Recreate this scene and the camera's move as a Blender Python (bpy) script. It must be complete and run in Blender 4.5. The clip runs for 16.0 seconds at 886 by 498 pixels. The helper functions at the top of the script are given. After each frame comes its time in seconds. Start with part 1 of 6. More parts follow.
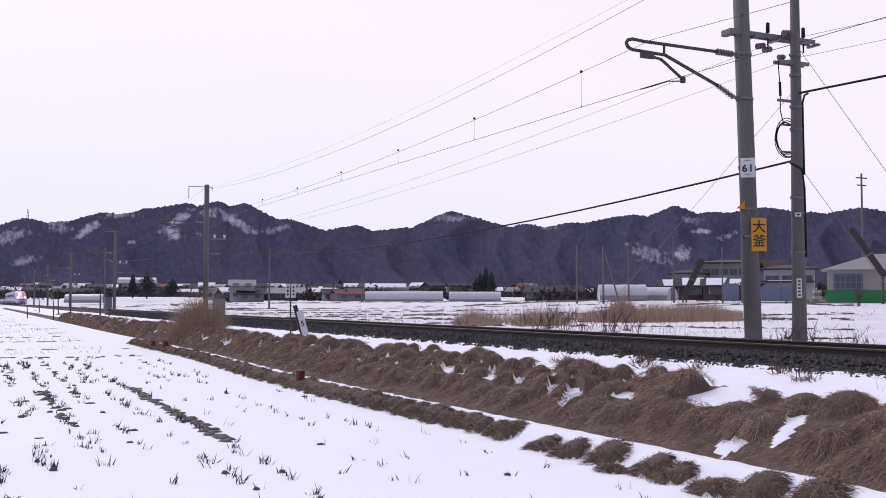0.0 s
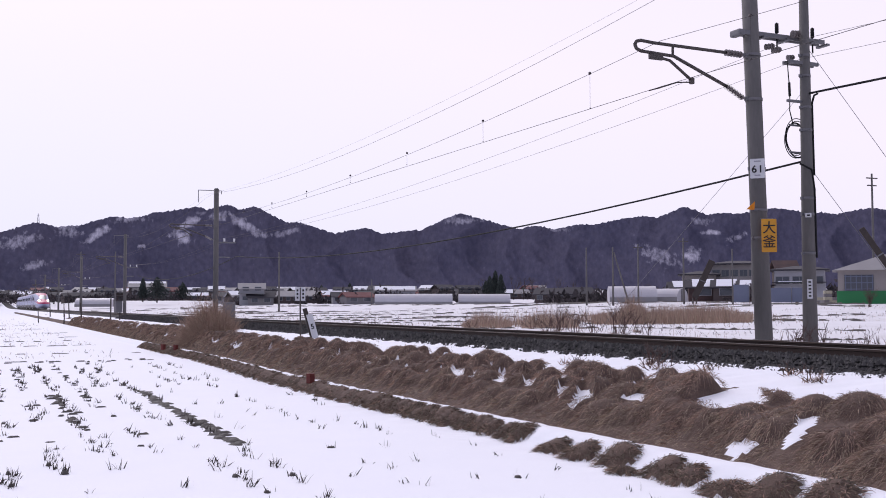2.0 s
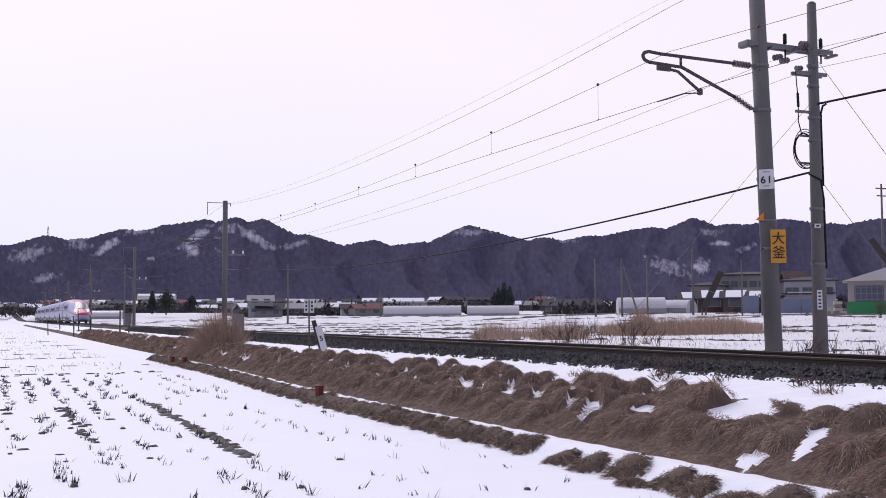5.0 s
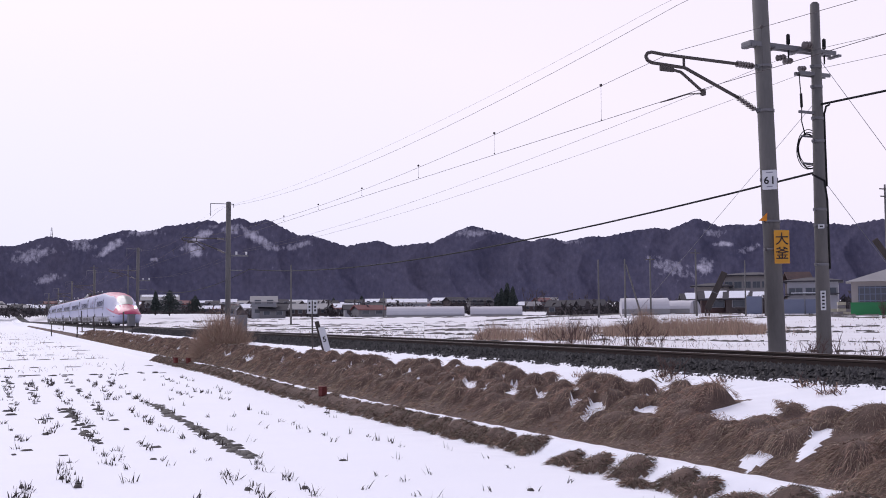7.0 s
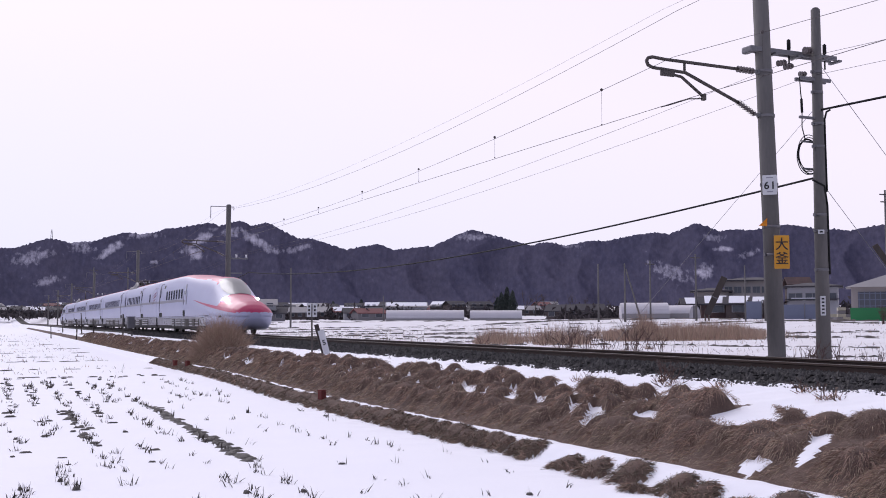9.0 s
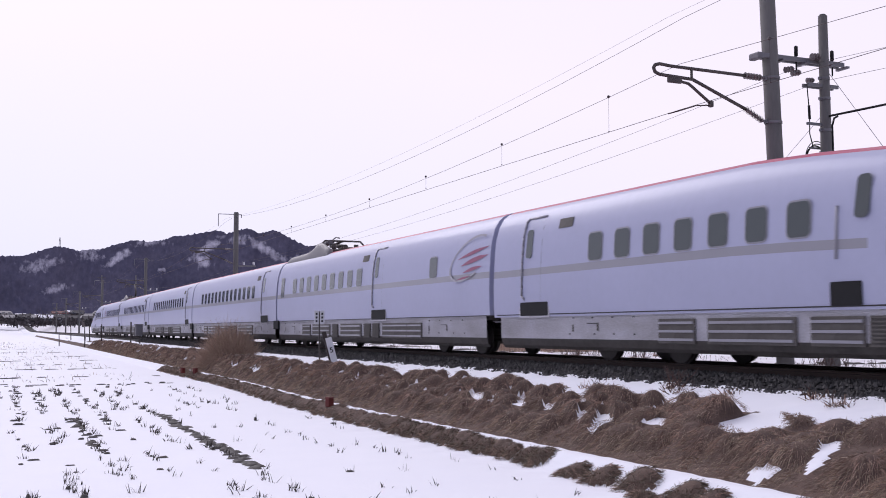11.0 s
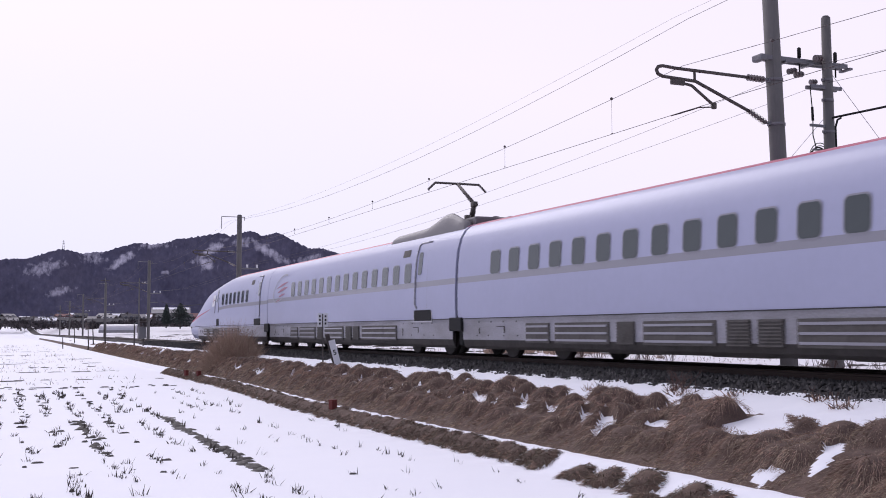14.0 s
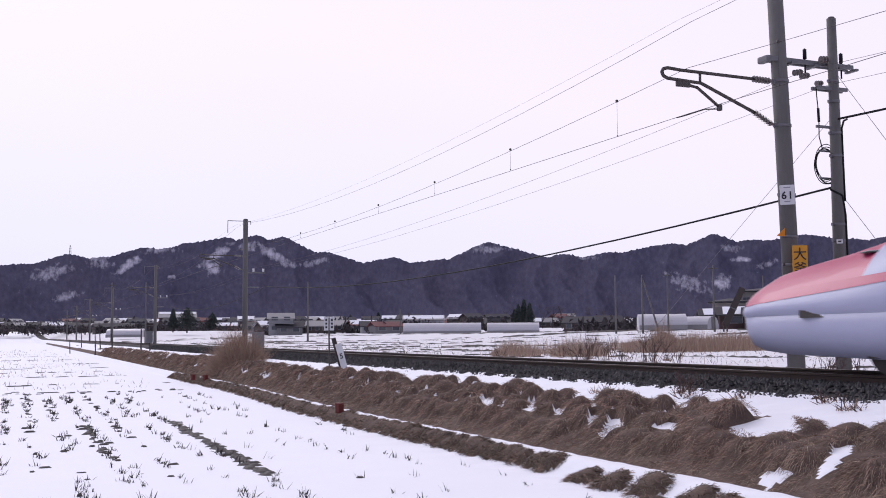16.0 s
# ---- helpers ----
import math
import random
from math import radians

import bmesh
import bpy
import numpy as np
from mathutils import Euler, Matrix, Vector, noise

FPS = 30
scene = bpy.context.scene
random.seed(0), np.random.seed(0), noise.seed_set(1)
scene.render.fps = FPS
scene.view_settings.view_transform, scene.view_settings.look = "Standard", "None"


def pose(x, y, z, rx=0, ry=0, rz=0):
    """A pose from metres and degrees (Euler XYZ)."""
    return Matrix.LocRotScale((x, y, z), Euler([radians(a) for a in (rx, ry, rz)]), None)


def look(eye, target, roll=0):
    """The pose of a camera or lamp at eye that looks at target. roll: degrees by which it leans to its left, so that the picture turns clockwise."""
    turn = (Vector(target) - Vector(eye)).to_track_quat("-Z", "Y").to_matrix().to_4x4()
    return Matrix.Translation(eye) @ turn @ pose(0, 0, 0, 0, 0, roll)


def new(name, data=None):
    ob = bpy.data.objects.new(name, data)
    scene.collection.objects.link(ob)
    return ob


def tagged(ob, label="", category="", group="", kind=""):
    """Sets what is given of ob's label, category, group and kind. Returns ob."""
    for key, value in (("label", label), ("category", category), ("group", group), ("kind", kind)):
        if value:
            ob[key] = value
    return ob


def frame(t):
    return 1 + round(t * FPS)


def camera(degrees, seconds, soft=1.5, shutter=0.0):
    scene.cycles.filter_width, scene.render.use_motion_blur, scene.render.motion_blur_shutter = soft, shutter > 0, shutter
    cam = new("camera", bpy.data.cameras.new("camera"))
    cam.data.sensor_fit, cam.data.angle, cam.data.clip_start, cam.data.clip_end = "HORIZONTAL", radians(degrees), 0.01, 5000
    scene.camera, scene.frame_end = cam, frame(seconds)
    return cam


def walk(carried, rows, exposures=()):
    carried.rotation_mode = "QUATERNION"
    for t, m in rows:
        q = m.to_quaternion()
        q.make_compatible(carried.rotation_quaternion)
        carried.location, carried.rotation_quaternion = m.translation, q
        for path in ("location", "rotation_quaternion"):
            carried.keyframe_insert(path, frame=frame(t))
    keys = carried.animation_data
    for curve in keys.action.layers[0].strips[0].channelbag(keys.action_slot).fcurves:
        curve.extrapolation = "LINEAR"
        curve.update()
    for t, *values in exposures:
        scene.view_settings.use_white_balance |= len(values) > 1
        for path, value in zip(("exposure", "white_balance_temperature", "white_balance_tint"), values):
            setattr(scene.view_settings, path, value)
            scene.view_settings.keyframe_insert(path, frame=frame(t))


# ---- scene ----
# seconds, heading clockwise from +y, pitch, roll in degrees; the tripod stands at the origin
EYE_Z = 0.684
VIEW = [(0, 26.042, 2.844, 0.059),
        (0.5, 25.911, 2.926, -0.021),
        (1, 25.791, 3.015, -0.051),
        (1.5, 25.666, 3.009, -0.061),
        (2, 25.545, 2.978, -0.188),
        (2.5, 25.494, 3.079, -0.227),
        (3, 25.431, 3.372, -0.310),
        (3.5, 25.318, 3.503, -0.343),
        (4, 25.247, 3.532, -0.316),
        (6.5, 24.919, 3.685, -0.356),
        (7, 24.923, 3.646, -0.337),
        (7.5, 24.935, 3.593, -0.340),
        (8, 24.959, 3.570, -0.382),
        (8.5, 24.956, 3.648, -0.213),
        (9, 24.926, 3.846, -0.094),
        (11.5, 24.440, 4.298, -0.256),
        (12, 24.408, 4.356, -0.368),
        (12.5, 24.319, 4.385, -0.237),
        (13, 24.307, 4.406, -0.192),
        (13.5, 24.329, 4.418, -0.178),
        (14, 24.368, 4.355, -0.227),
        (14.5, 24.417, 4.382, -0.151),
        (15, 24.289, 4.296, -0.008),
        (15.5, 24.164, 4.397, -0.122),
        (16, 24.047, 4.527, -0.465)]
cam = camera(44.88, 16.0, soft=0.95, shutter=0.08)
walk(cam, [(t, pose(0, 0, EYE_Z, 90 + p, 0, -h) @ pose(0, 0, 0, 0, 0, r)) for t, h, p, r in VIEW],
     exposures=((0, 0.0, 6460, 11), (16, 0.0, 6460, 11)))

# overcast late-winter afternoon
world = bpy.data.worlds.new("overcast_sky")
scene.world = world
world.use_nodes = True
wt = world.node_tree
wt.nodes.clear()
sky = wt.nodes.new("ShaderNodeTexSky")
sky.sky_type, sky.sun_disc = "NISHITA", False
sky.sun_elevation, sky.sun_rotation = radians(36), radians(-8)
sky.air_density, sky.dust_density = 1.0, 3.0
# cloud cover, brighter towards the low sun ahead and duller behind the tripod
coord = wt.nodes.new("ShaderNodeTexCoord")
toward = wt.nodes.new("ShaderNodeVectorMath")
toward.operation = "DOT_PRODUCT"
toward.inputs[1].default_value = (0.25, 0.90, 0.36)
span = wt.nodes.new("ShaderNodeMapRange")
span.inputs["From Min"].default_value, span.inputs["From Max"].default_value = -0.6, 0.75
tone = wt.nodes.new("ShaderNodeMix")
tone.data_type = "RGBA"
tone.inputs["A"].default_value, tone.inputs["B"].default_value = (3.6, 3.9, 5.6, 1), (9.8, 9.0, 10.3, 1)
cloud = wt.nodes.new("ShaderNodeMix")
cloud.data_type = "RGBA"
cloud.inputs["Factor"].default_value = 0.93
bg = wt.nodes.new("ShaderNodeBackground")
bg.inputs["Strength"].default_value = 0.102
wo = wt.nodes.new("ShaderNodeOutputWorld")
# paler and bluer near the horizon
split = wt.nodes.new("ShaderNodeSeparateXYZ")
lift = wt.nodes.new("ShaderNodeMapRange")
lift.inputs["From Min"].default_value, lift.inputs["From Max"].default_value = 0.06, 0.36
low = wt.nodes.new("ShaderNodeMix")
low.data_type = "RGBA"
low.inputs["A"].default_value, low.inputs["B"].default_value = (8.0, 8.05, 10.4, 1), (9.8, 9.0, 10.5, 1)
wt.links.new(coord.outputs["Generated"], split.inputs[0])
side = wt.nodes.new("ShaderNodeMath")            # clearer, bluer sky to the north-west
side.operation = "MULTIPLY_ADD"
side.inputs[1].default_value = 0.30
wt.links.new(split.outputs["X"], side.inputs[0])
wt.links.new(split.outputs["Z"], side.inputs[2])
wt.links.new(side.outputs[0], lift.inputs["Value"])
wt.links.new(lift.outputs[0], low.inputs["Factor"])
wt.links.new(low.outputs["Result"], tone.inputs["B"])
wt.links.new(coord.outputs["Generated"], toward.inputs[0])
wt.links.new(toward.outputs["Value"], span.inputs["Value"])
wt.links.new(span.outputs[0], tone.inputs["Factor"])
wt.links.new(sky.outputs[0], cloud.inputs["A"])
wt.links.new(tone.outputs["Result"], cloud.inputs["B"])
wt.links.new(cloud.outputs["Result"], bg.inputs["Color"])
wt.links.new(bg.outputs[0], wo.inputs["Surface"])

sun = new("sun", bpy.data.lights.new("sun", "SUN"))
sun.data.energy, sun.data.angle, sun.data.color = 1.15, radians(30), (0.97, 0.94, 1.0)
sun.matrix_world = look((-8, 60, 45), (0, 0, 0))


# ---------------------------------------------------------------- materials
def material(name, base, rough=0.8, metal=0.0, second=None, scale=8.0, amount=0.5, bump=0.0, fine=60.0,
             stretch=(1, 1, 1), coat=0.0, spec=0.4, per_piece=0.0):
    """A principled surface whose colour wanders between base and second at two scales, with fine relief."""
    m = bpy.data.materials.new(name)
    m.use_nodes = True
    nt = m.node_tree
    b = nt.nodes["Principled BSDF"]
    b.inputs["Roughness"].default_value = rough
    b.inputs["Metallic"].default_value = metal
    b.inputs["Coat Weight"].default_value = coat
    b.inputs["Specular IOR Level"].default_value = spec
    second = second or tuple(c * 0.8 for c in base)
    geo = nt.nodes.new("ShaderNodeTexCoord")
    mp = nt.nodes.new("ShaderNodeMapping")
    mp.inputs["Scale"].default_value = stretch
    nt.links.new(geo.outputs["Object"], mp.inputs[0])
    n1, n2 = nt.nodes.new("ShaderNodeTexNoise"), nt.nodes.new("ShaderNodeTexNoise")
    n1.inputs["Scale"].default_value, n1.inputs["Detail"].default_value = scale, 5
    n2.inputs["Scale"].default_value, n2.inputs["Detail"].default_value = fine, 3
    nt.links.new(mp.outputs[0], n1.inputs["Vector"])
    nt.links.new(mp.outputs[0], n2.inputs["Vector"])
    add = nt.nodes.new("ShaderNodeMath")
    add.operation = "MULTIPLY_ADD"
    nt.links.new(n2.outputs["Fac"], add.inputs[0])
    add.inputs[1].default_value = 0.6
    nt.links.new(n1.outputs["Fac"], add.inputs[2])
    ramp = nt.nodes.new("ShaderNodeMapRange")
    ramp.inputs["From Min"].default_value, ramp.inputs["From Max"].default_value = 0.8 - 0.35, 0.8 + 0.35
    ramp.inputs["To Min"].default_value, ramp.inputs["To Max"].default_value = 0.5 - amount / 2, 0.5 + amount / 2
    nt.links.new(add.outputs[0], ramp.inputs["Value"])
    mix = nt.nodes.new("ShaderNodeMix")
    mix.data_type = "RGBA"
    mix.inputs["A"].default_value, mix.inputs["B"].default_value = (*base, 1), (*second, 1)
    nt.links.new(ramp.outputs[0], mix.inputs["Factor"])
    out = mix.outputs["Result"]
    if per_piece:
        info = nt.nodes.new("ShaderNodeNewGeometry")
        mr = nt.nodes.new("ShaderNodeMapRange")
        mr.inputs["To Min"].default_value, mr.inputs["To Max"].default_value = 1 - per_piece, 1 + per_piece
        nt.links.new(info.outputs["Random Per Island"], mr.inputs["Value"])
        mul = nt.nodes.new("ShaderNodeVectorMath")
        mul.operation = "SCALE"
        nt.links.new(out, mul.inputs[0])
        nt.links.new(mr.outputs[0], mul.inputs["Scale"])
        out = mul.outputs[0]
    nt.links.new(out, b.inputs["Base Color"])
    if bump:
        bp = nt.nodes.new("ShaderNodeBump")
        bp.inputs["Strength"].default_value, bp.inputs["Distance"].default_value = bump, 0.02
        nt.links.new(add.outputs[0], bp.inputs["Height"])
        nt.links.new(bp.outputs[0], b.inputs["Normal"])
    return m


def glow(name, colour, strength):
    m = bpy.data.materials.new(name)
    m.use_nodes = True
    b = m.node_tree.nodes["Principled BSDF"]
    b.inputs["Base Color"].default_value = (*colour, 1)
    b.inputs["Emission Color"].default_value = (*colour, 1)
    b.inputs["Emission Strength"].default_value = strength
    return m


SNOW = material("snow", (0.91, 0.91, 0.94), 0.75, second=(0.85, 0.86, 0.91), scale=1.2, bump=0.35, fine=14, spec=0.3)
SNOW_FAR = material("thin_snow", (0.84, 0.84, 0.88), 0.8, second=(0.62, 0.60, 0.60), scale=0.25, bump=0.2, fine=3, amount=0.7)
THATCH = material("matted_dead_grass", (0.17, 0.115, 0.09), 0.95, second=(0.07, 0.048, 0.04), scale=5, bump=0.9, fine=45, amount=1)
STRAW = material("dead_grass_blades", (0.43, 0.285, 0.215), 0.9, second=(0.165, 0.108, 0.085), scale=1.4, fine=6, amount=1.5, per_piece=0.4)
PALE_STRAW = material("pale_grass_blades", (0.50, 0.39, 0.29), 0.9, second=(0.28, 0.215, 0.15), scale=3, fine=9, amount=1, per_piece=0.35)
REED = material("dry_reed", (0.42, 0.29, 0.22), 0.9, second=(0.28, 0.195, 0.155), scale=2, fine=9, amount=1, per_piece=0.3)
STUBBLE = material("rice_stubble", (0.085, 0.07, 0.06), 0.95, second=(0.04, 0.034, 0.032), scale=4, fine=15, amount=1, per_piece=0.4)
MUD = material("wet_mud", (0.045, 0.04, 0.038), 0.7, second=(0.09, 0.08, 0.075), scale=6, bump=0.7, fine=40, amount=0.9)
STONE = material("ballast_stone", (0.085, 0.08, 0.077), 0.9, second=(0.036, 0.034, 0.034), scale=9, fine=60, bump=0.3, per_piece=0.5)
BALLAST = material("ballast_bed", (0.055, 0.05, 0.049), 0.95, second=(0.02, 0.019, 0.019), scale=18, bump=1.0, fine=50, amount=1.2)
RAIL = material("rusty_rail", (0.075, 0.048, 0.038), 0.7, 0.3, second=(0.045, 0.032, 0.028), scale=3, fine=30)
RAIL_TOP = material("worn_rail_head", (0.20, 0.19, 0.19), 0.45, 0.9, second=(0.14, 0.13, 0.13), scale=3, fine=30)
SLEEPER = material("concrete_sleeper", (0.20, 0.185, 0.17), 0.9, second=(0.12, 0.11, 0.10), scale=4, fine=30, bump=0.3)
CONCRETE = material("pole_concrete", (0.165, 0.155, 0.15), 0.85, second=(0.10, 0.095, 0.093), scale=2.5, fine=22, bump=0.2, stretch=(1, 1, 0.25), amount=0.8)
STEEL = material("galvanised_steel", (0.22, 0.215, 0.23), 0.6, 0.4, second=(0.14, 0.135, 0.14), scale=6, fine=40)
DARK_STEEL = material("weathered_steel", (0.12, 0.105, 0.10), 0.65, 0.4, second=(0.07, 0.06, 0.055), scale=6, fine=40)
PORCELAIN = material("grey_insulator", (0.20, 0.17, 0.165), 0.35, second=(0.14, 0.12, 0.12), scale=8, coat=0.3)
BLACK = material("black_rubber", (0.012, 0.012, 0.014), 0.75, second=(0.02, 0.02, 0.021), scale=10, spec=0.2)
WIRE = material("copper_wire", (0.10, 0.085, 0.085), 0.6, 0.5, second=(0.07, 0.06, 0.06), scale=2)
WHITE_SIGN = material("white_sign_enamel", (0.72, 0.72, 0.74), 0.5, second=(0.62, 0.61, 0.62), scale=5, coat=0.1)
YELLOW = material("yellow_sign_enamel", (0.72, 0.34, 0.03), 0.5, second=(0.60, 0.27, 0.03), scale=4)
INK = material("black_paint", (0.02, 0.02, 0.024), 0.6, second=(0.035, 0.03, 0.03), scale=9)
RUST_RED = material("rusty_red_post", (0.16, 0.030, 0.024), 0.8, second=(0.09, 0.02, 0.018), scale=6, fine=40)
WOOD_DARK = material("weathered_dark_wood", (0.07, 0.055, 0.05), 0.85, second=(0.035, 0.03, 0.028), scale=3, fine=25, stretch=(1, 1, 0.2))
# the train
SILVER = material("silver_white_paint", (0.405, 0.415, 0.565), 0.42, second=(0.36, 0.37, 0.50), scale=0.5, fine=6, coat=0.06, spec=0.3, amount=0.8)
GREY_BAND = material("grey_band_paint", (0.27, 0.265, 0.30), 0.35, second=(0.24, 0.235, 0.265), scale=0.7, fine=6, coat=0.3)
CRIMSON = material("crimson_paint", (0.44, 0.028, 0.105), 0.42, second=(0.38, 0.022, 0.085), scale=0.6, fine=8, coat=0.1)
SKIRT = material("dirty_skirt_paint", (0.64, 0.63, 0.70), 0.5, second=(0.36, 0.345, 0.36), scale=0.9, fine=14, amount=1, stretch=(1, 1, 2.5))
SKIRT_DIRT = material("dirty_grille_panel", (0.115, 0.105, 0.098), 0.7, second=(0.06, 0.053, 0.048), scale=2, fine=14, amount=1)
FAIRING = material("pantograph_fairing_paint", (0.14, 0.13, 0.135), 0.5, second=(0.18, 0.17, 0.175), scale=1, fine=10)
UNDER = material("underframe_grime", (0.05, 0.043, 0.04), 0.85, second=(0.09, 0.08, 0.072), scale=4, fine=25, amount=1)
WHEEL_MAT = material("wheel_steel", (0.07, 0.062, 0.058), 0.6, 0.4, second=(0.04, 0.035, 0.033), scale=6)
GLASS_DARK = material("tinted_window_glass", (0.045, 0.055, 0.055), 0.12, second=(0.065, 0.075, 0.075), scale=1.5, coat=0.15, spec=0.4)
WINDSCREEN = material("windscreen_glass", (0.07, 0.08, 0.08), 0.3, second=(0.15, 0.16, 0.16), scale=1.5, coat=0.1, spec=0.35)
MAGENTA = material("magenta_decal", (0.24, 0.012, 0.085), 0.35, second=(0.20, 0.01, 0.07), scale=2, coat=0.3)
DECAL_GREY = material("grey_decal", (0.33, 0.32, 0.36), 0.35, second=(0.27, 0.26, 0.30), scale=2, coat=0.3)
LAMP = glow("headlight_glow", (1.0, 0.95, 0.86), 120)
# the distance


# ---------------------------------------------------------------- mesh helpers
def part(name, bm, mat, parent=None, label="", smooth=False):
    """Links a bmesh as one mesh object."""
    me = bpy.data.meshes.new(name)
    bm.to_mesh(me)
    bm.free()
    for m in (mat if isinstance(mat, (list, tuple)) else [mat]):
        me.materials.append(m)
    if smooth:
        me.polygons.foreach_set("use_smooth", [True] * len(me.polygons))
    ob = new(name, me)
    ob.parent = parent
    if label:
        ob["label"] = label
    return ob


def share(name, me, parent, m):
    """A part on mesh data that alike parts share."""
    ob = new(name, me)
    ob.parent = parent
    ob.matrix_basis = m
    return ob


def from_arrays(name, verts, faces, mats, smooth=False, mat_index=None):
    me = bpy.data.meshes.new(name)
    me.from_pydata(verts, [], faces)
    for m in mats:
        me.materials.append(m)
    if mat_index is not None:
        me.polygons.foreach_set("material_index", np.asarray(mat_index, dtype=np.int32))
    if smooth:
        me.polygons.foreach_set("use_smooth", [True] * len(me.polygons))
    me.update()
    return me


def box(bm, cx, cy, cz, sx, sy, sz, bevel=0.0, m=None, mat=0):
    r = bmesh.ops.create_cube(bm, size=1.0)
    vs = r["verts"]
    t = Matrix.Translation((cx, cy, cz)) @ Matrix.Diagonal((sx, sy, sz, 1))
    bmesh.ops.transform(bm, matrix=(m @ t) if m else t, verts=vs)
    fs = {f for v in vs for f in v.link_faces}
    for f in fs:
        f.material_index = mat
    if bevel:
        bmesh.ops.bevel(bm, geom=list({e for v in vs for e in v.link_edges}), offset=bevel, segments=2, affect="EDGES", profile=0.6)
    return vs


def tube(bm, a, b, r0, r1=None, n=10, mat=0):
    """A tapered rod from a to b."""
    a, b = Vector(a), Vector(b)
    d = b - a
    r = bmesh.ops.create_cone(bm, cap_ends=True, segments=n, radius1=r0, radius2=r0 if r1 is None else r1, depth=d.length)
    q = d.to_track_quat("Z", "Y").to_matrix().to_4x4()
    bmesh.ops.transform(bm, matrix=Matrix.Translation((a + b) / 2) @ q, verts=r["verts"])
    for f in {f for v in r["verts"] for f in v.link_faces}:
        f.material_index = mat
        f.smooth = len(f.verts) == 4
    return r["verts"]


def pipe(bm, pts, r, n=8):
    """A rod bent through the points."""
    for a, b in zip(pts, pts[1:]):
        tube(bm, a, b, r, n=n)
    for p in pts[1:-1]:
        s = bmesh.ops.create_icosphere(bm, subdivisions=1, radius=r * 1.02)
        bmesh.ops.translate(bm, verts=s["verts"], vec=p)


def empty(name, m=None):
    ob = new(name)
    ob.empty_display_size = 0.2
    if m:
        ob.matrix_basis = m
    return ob


def smoothstep(a, b, x):
    t = np.clip((x - a) / (b - a), 0, 1)
    return t * t * (3 - 2 * t)


# ---------------------------------------------------------------- the line of the track
def track_x(s):
    """The track's centre at s metres along +y; a wide curve that runs out into a straight."""
    s = np.asarray(s, dtype=float)
    return np.where(s < 75, 13.39 + 0.0002697 * s * s, 14.907 + 0.040455 * (s - 75))


def track_turn(s):
    return np.where(np.asarray(s, dtype=float) < 75, 0.0005394 * s, 0.040455)


def on_track(lat, s, z=0.0):
    """A place beside the track: lat metres to its far side."""
    a = float(track_turn(s))
    return Vector((float(track_x(s)) + lat * math.cos(a), s - lat * math.sin(a), z))


def track_pose(lat, s, z=0.0, turn=0.0):
    p = on_track(lat, s, z)
    return pose(p.x, p.y, p.z, 0, 0, -math.degrees(float(track_turn(s))) + turn)


# ---------------------------------------------------------------- ground
FIELD_Z = -1.35
# known heights of the land beyond the line: x, y, z
LAND = [(122.34, 145.37, 1.255), (81.00, 77.35, 0.770), (105.28, 146.00, 1.037), (115.37, 260.61, 0.857),
        (135.39, 221.97, 0.913), (70.16, 229.51, 0.623), (73.36, 413.54, 2.585), (59.12, 597.08, 3.021),
        (139.34, 396.21, 2.229), (199.72, 369.48, 2.726), (217.63, 234.60, 2.816),
        (30, 60, -0.45), (35, 20, -0.4), (28, 110, -0.45), (45, 90, -0.4), (60, 40, -0.1), (30, -30, -0.3), (60, 150, -0.3), (45, 250, -0.5)]


def land_z(x, y):
    """Height of the wide land beyond the line: blended from the known heights, rising to the hills' foot."""
    num, den = 0.0, 0.0
    for px, py, pz in LAND:
        w = 1.0 / ((x - px) ** 2 + (y - py) ** 2 + 60.0) ** 1.5
        num, den = num + w * pz, den + w
    r = np.hypot(x, y)
    return num / den + 14.0 * smoothstep(450, 1150, r)


def toe_shift(s):
    """How far the bank's foot and the dike draw in towards the rails along the line."""
    return 0.7 * smoothstep(22, 42, s)


def bank_lat(lat, s):
    """Place across the bank, counted from the rails, with the drawn-in foot taken out."""
    lat = np.asarray(lat, float)
    return lat - toe_shift(s) * smoothstep(-3.0, -4.3, lat)


def bank_z(lat, s=30.0):
    """Cross-section of the embankment's near side and the paddy's edge."""
    return np.interp(bank_lat(lat, s),
                     [-5.75, -5.6, -5.42, -5.27, -5.09, -5.01, -4.92, -4.6, -4.2, -3.6, -2.95, -2.4, -1.9, -1.75, -1.35, 1.35, 1.8, 2.4, 3.2],
                     [FIELD_Z, FIELD_Z + 0.03, FIELD_Z + 0.16, FIELD_Z + 0.23, FIELD_Z + 0.24, FIELD_Z + 0.18, FIELD_Z + 0.22, FIELD_Z + 0.38, FIELD_Z + 0.55,
                      -0.66, -0.56, -0.45, -0.36, -0.33, -0.17, -0.17, -0.30, -0.42, -0.45])


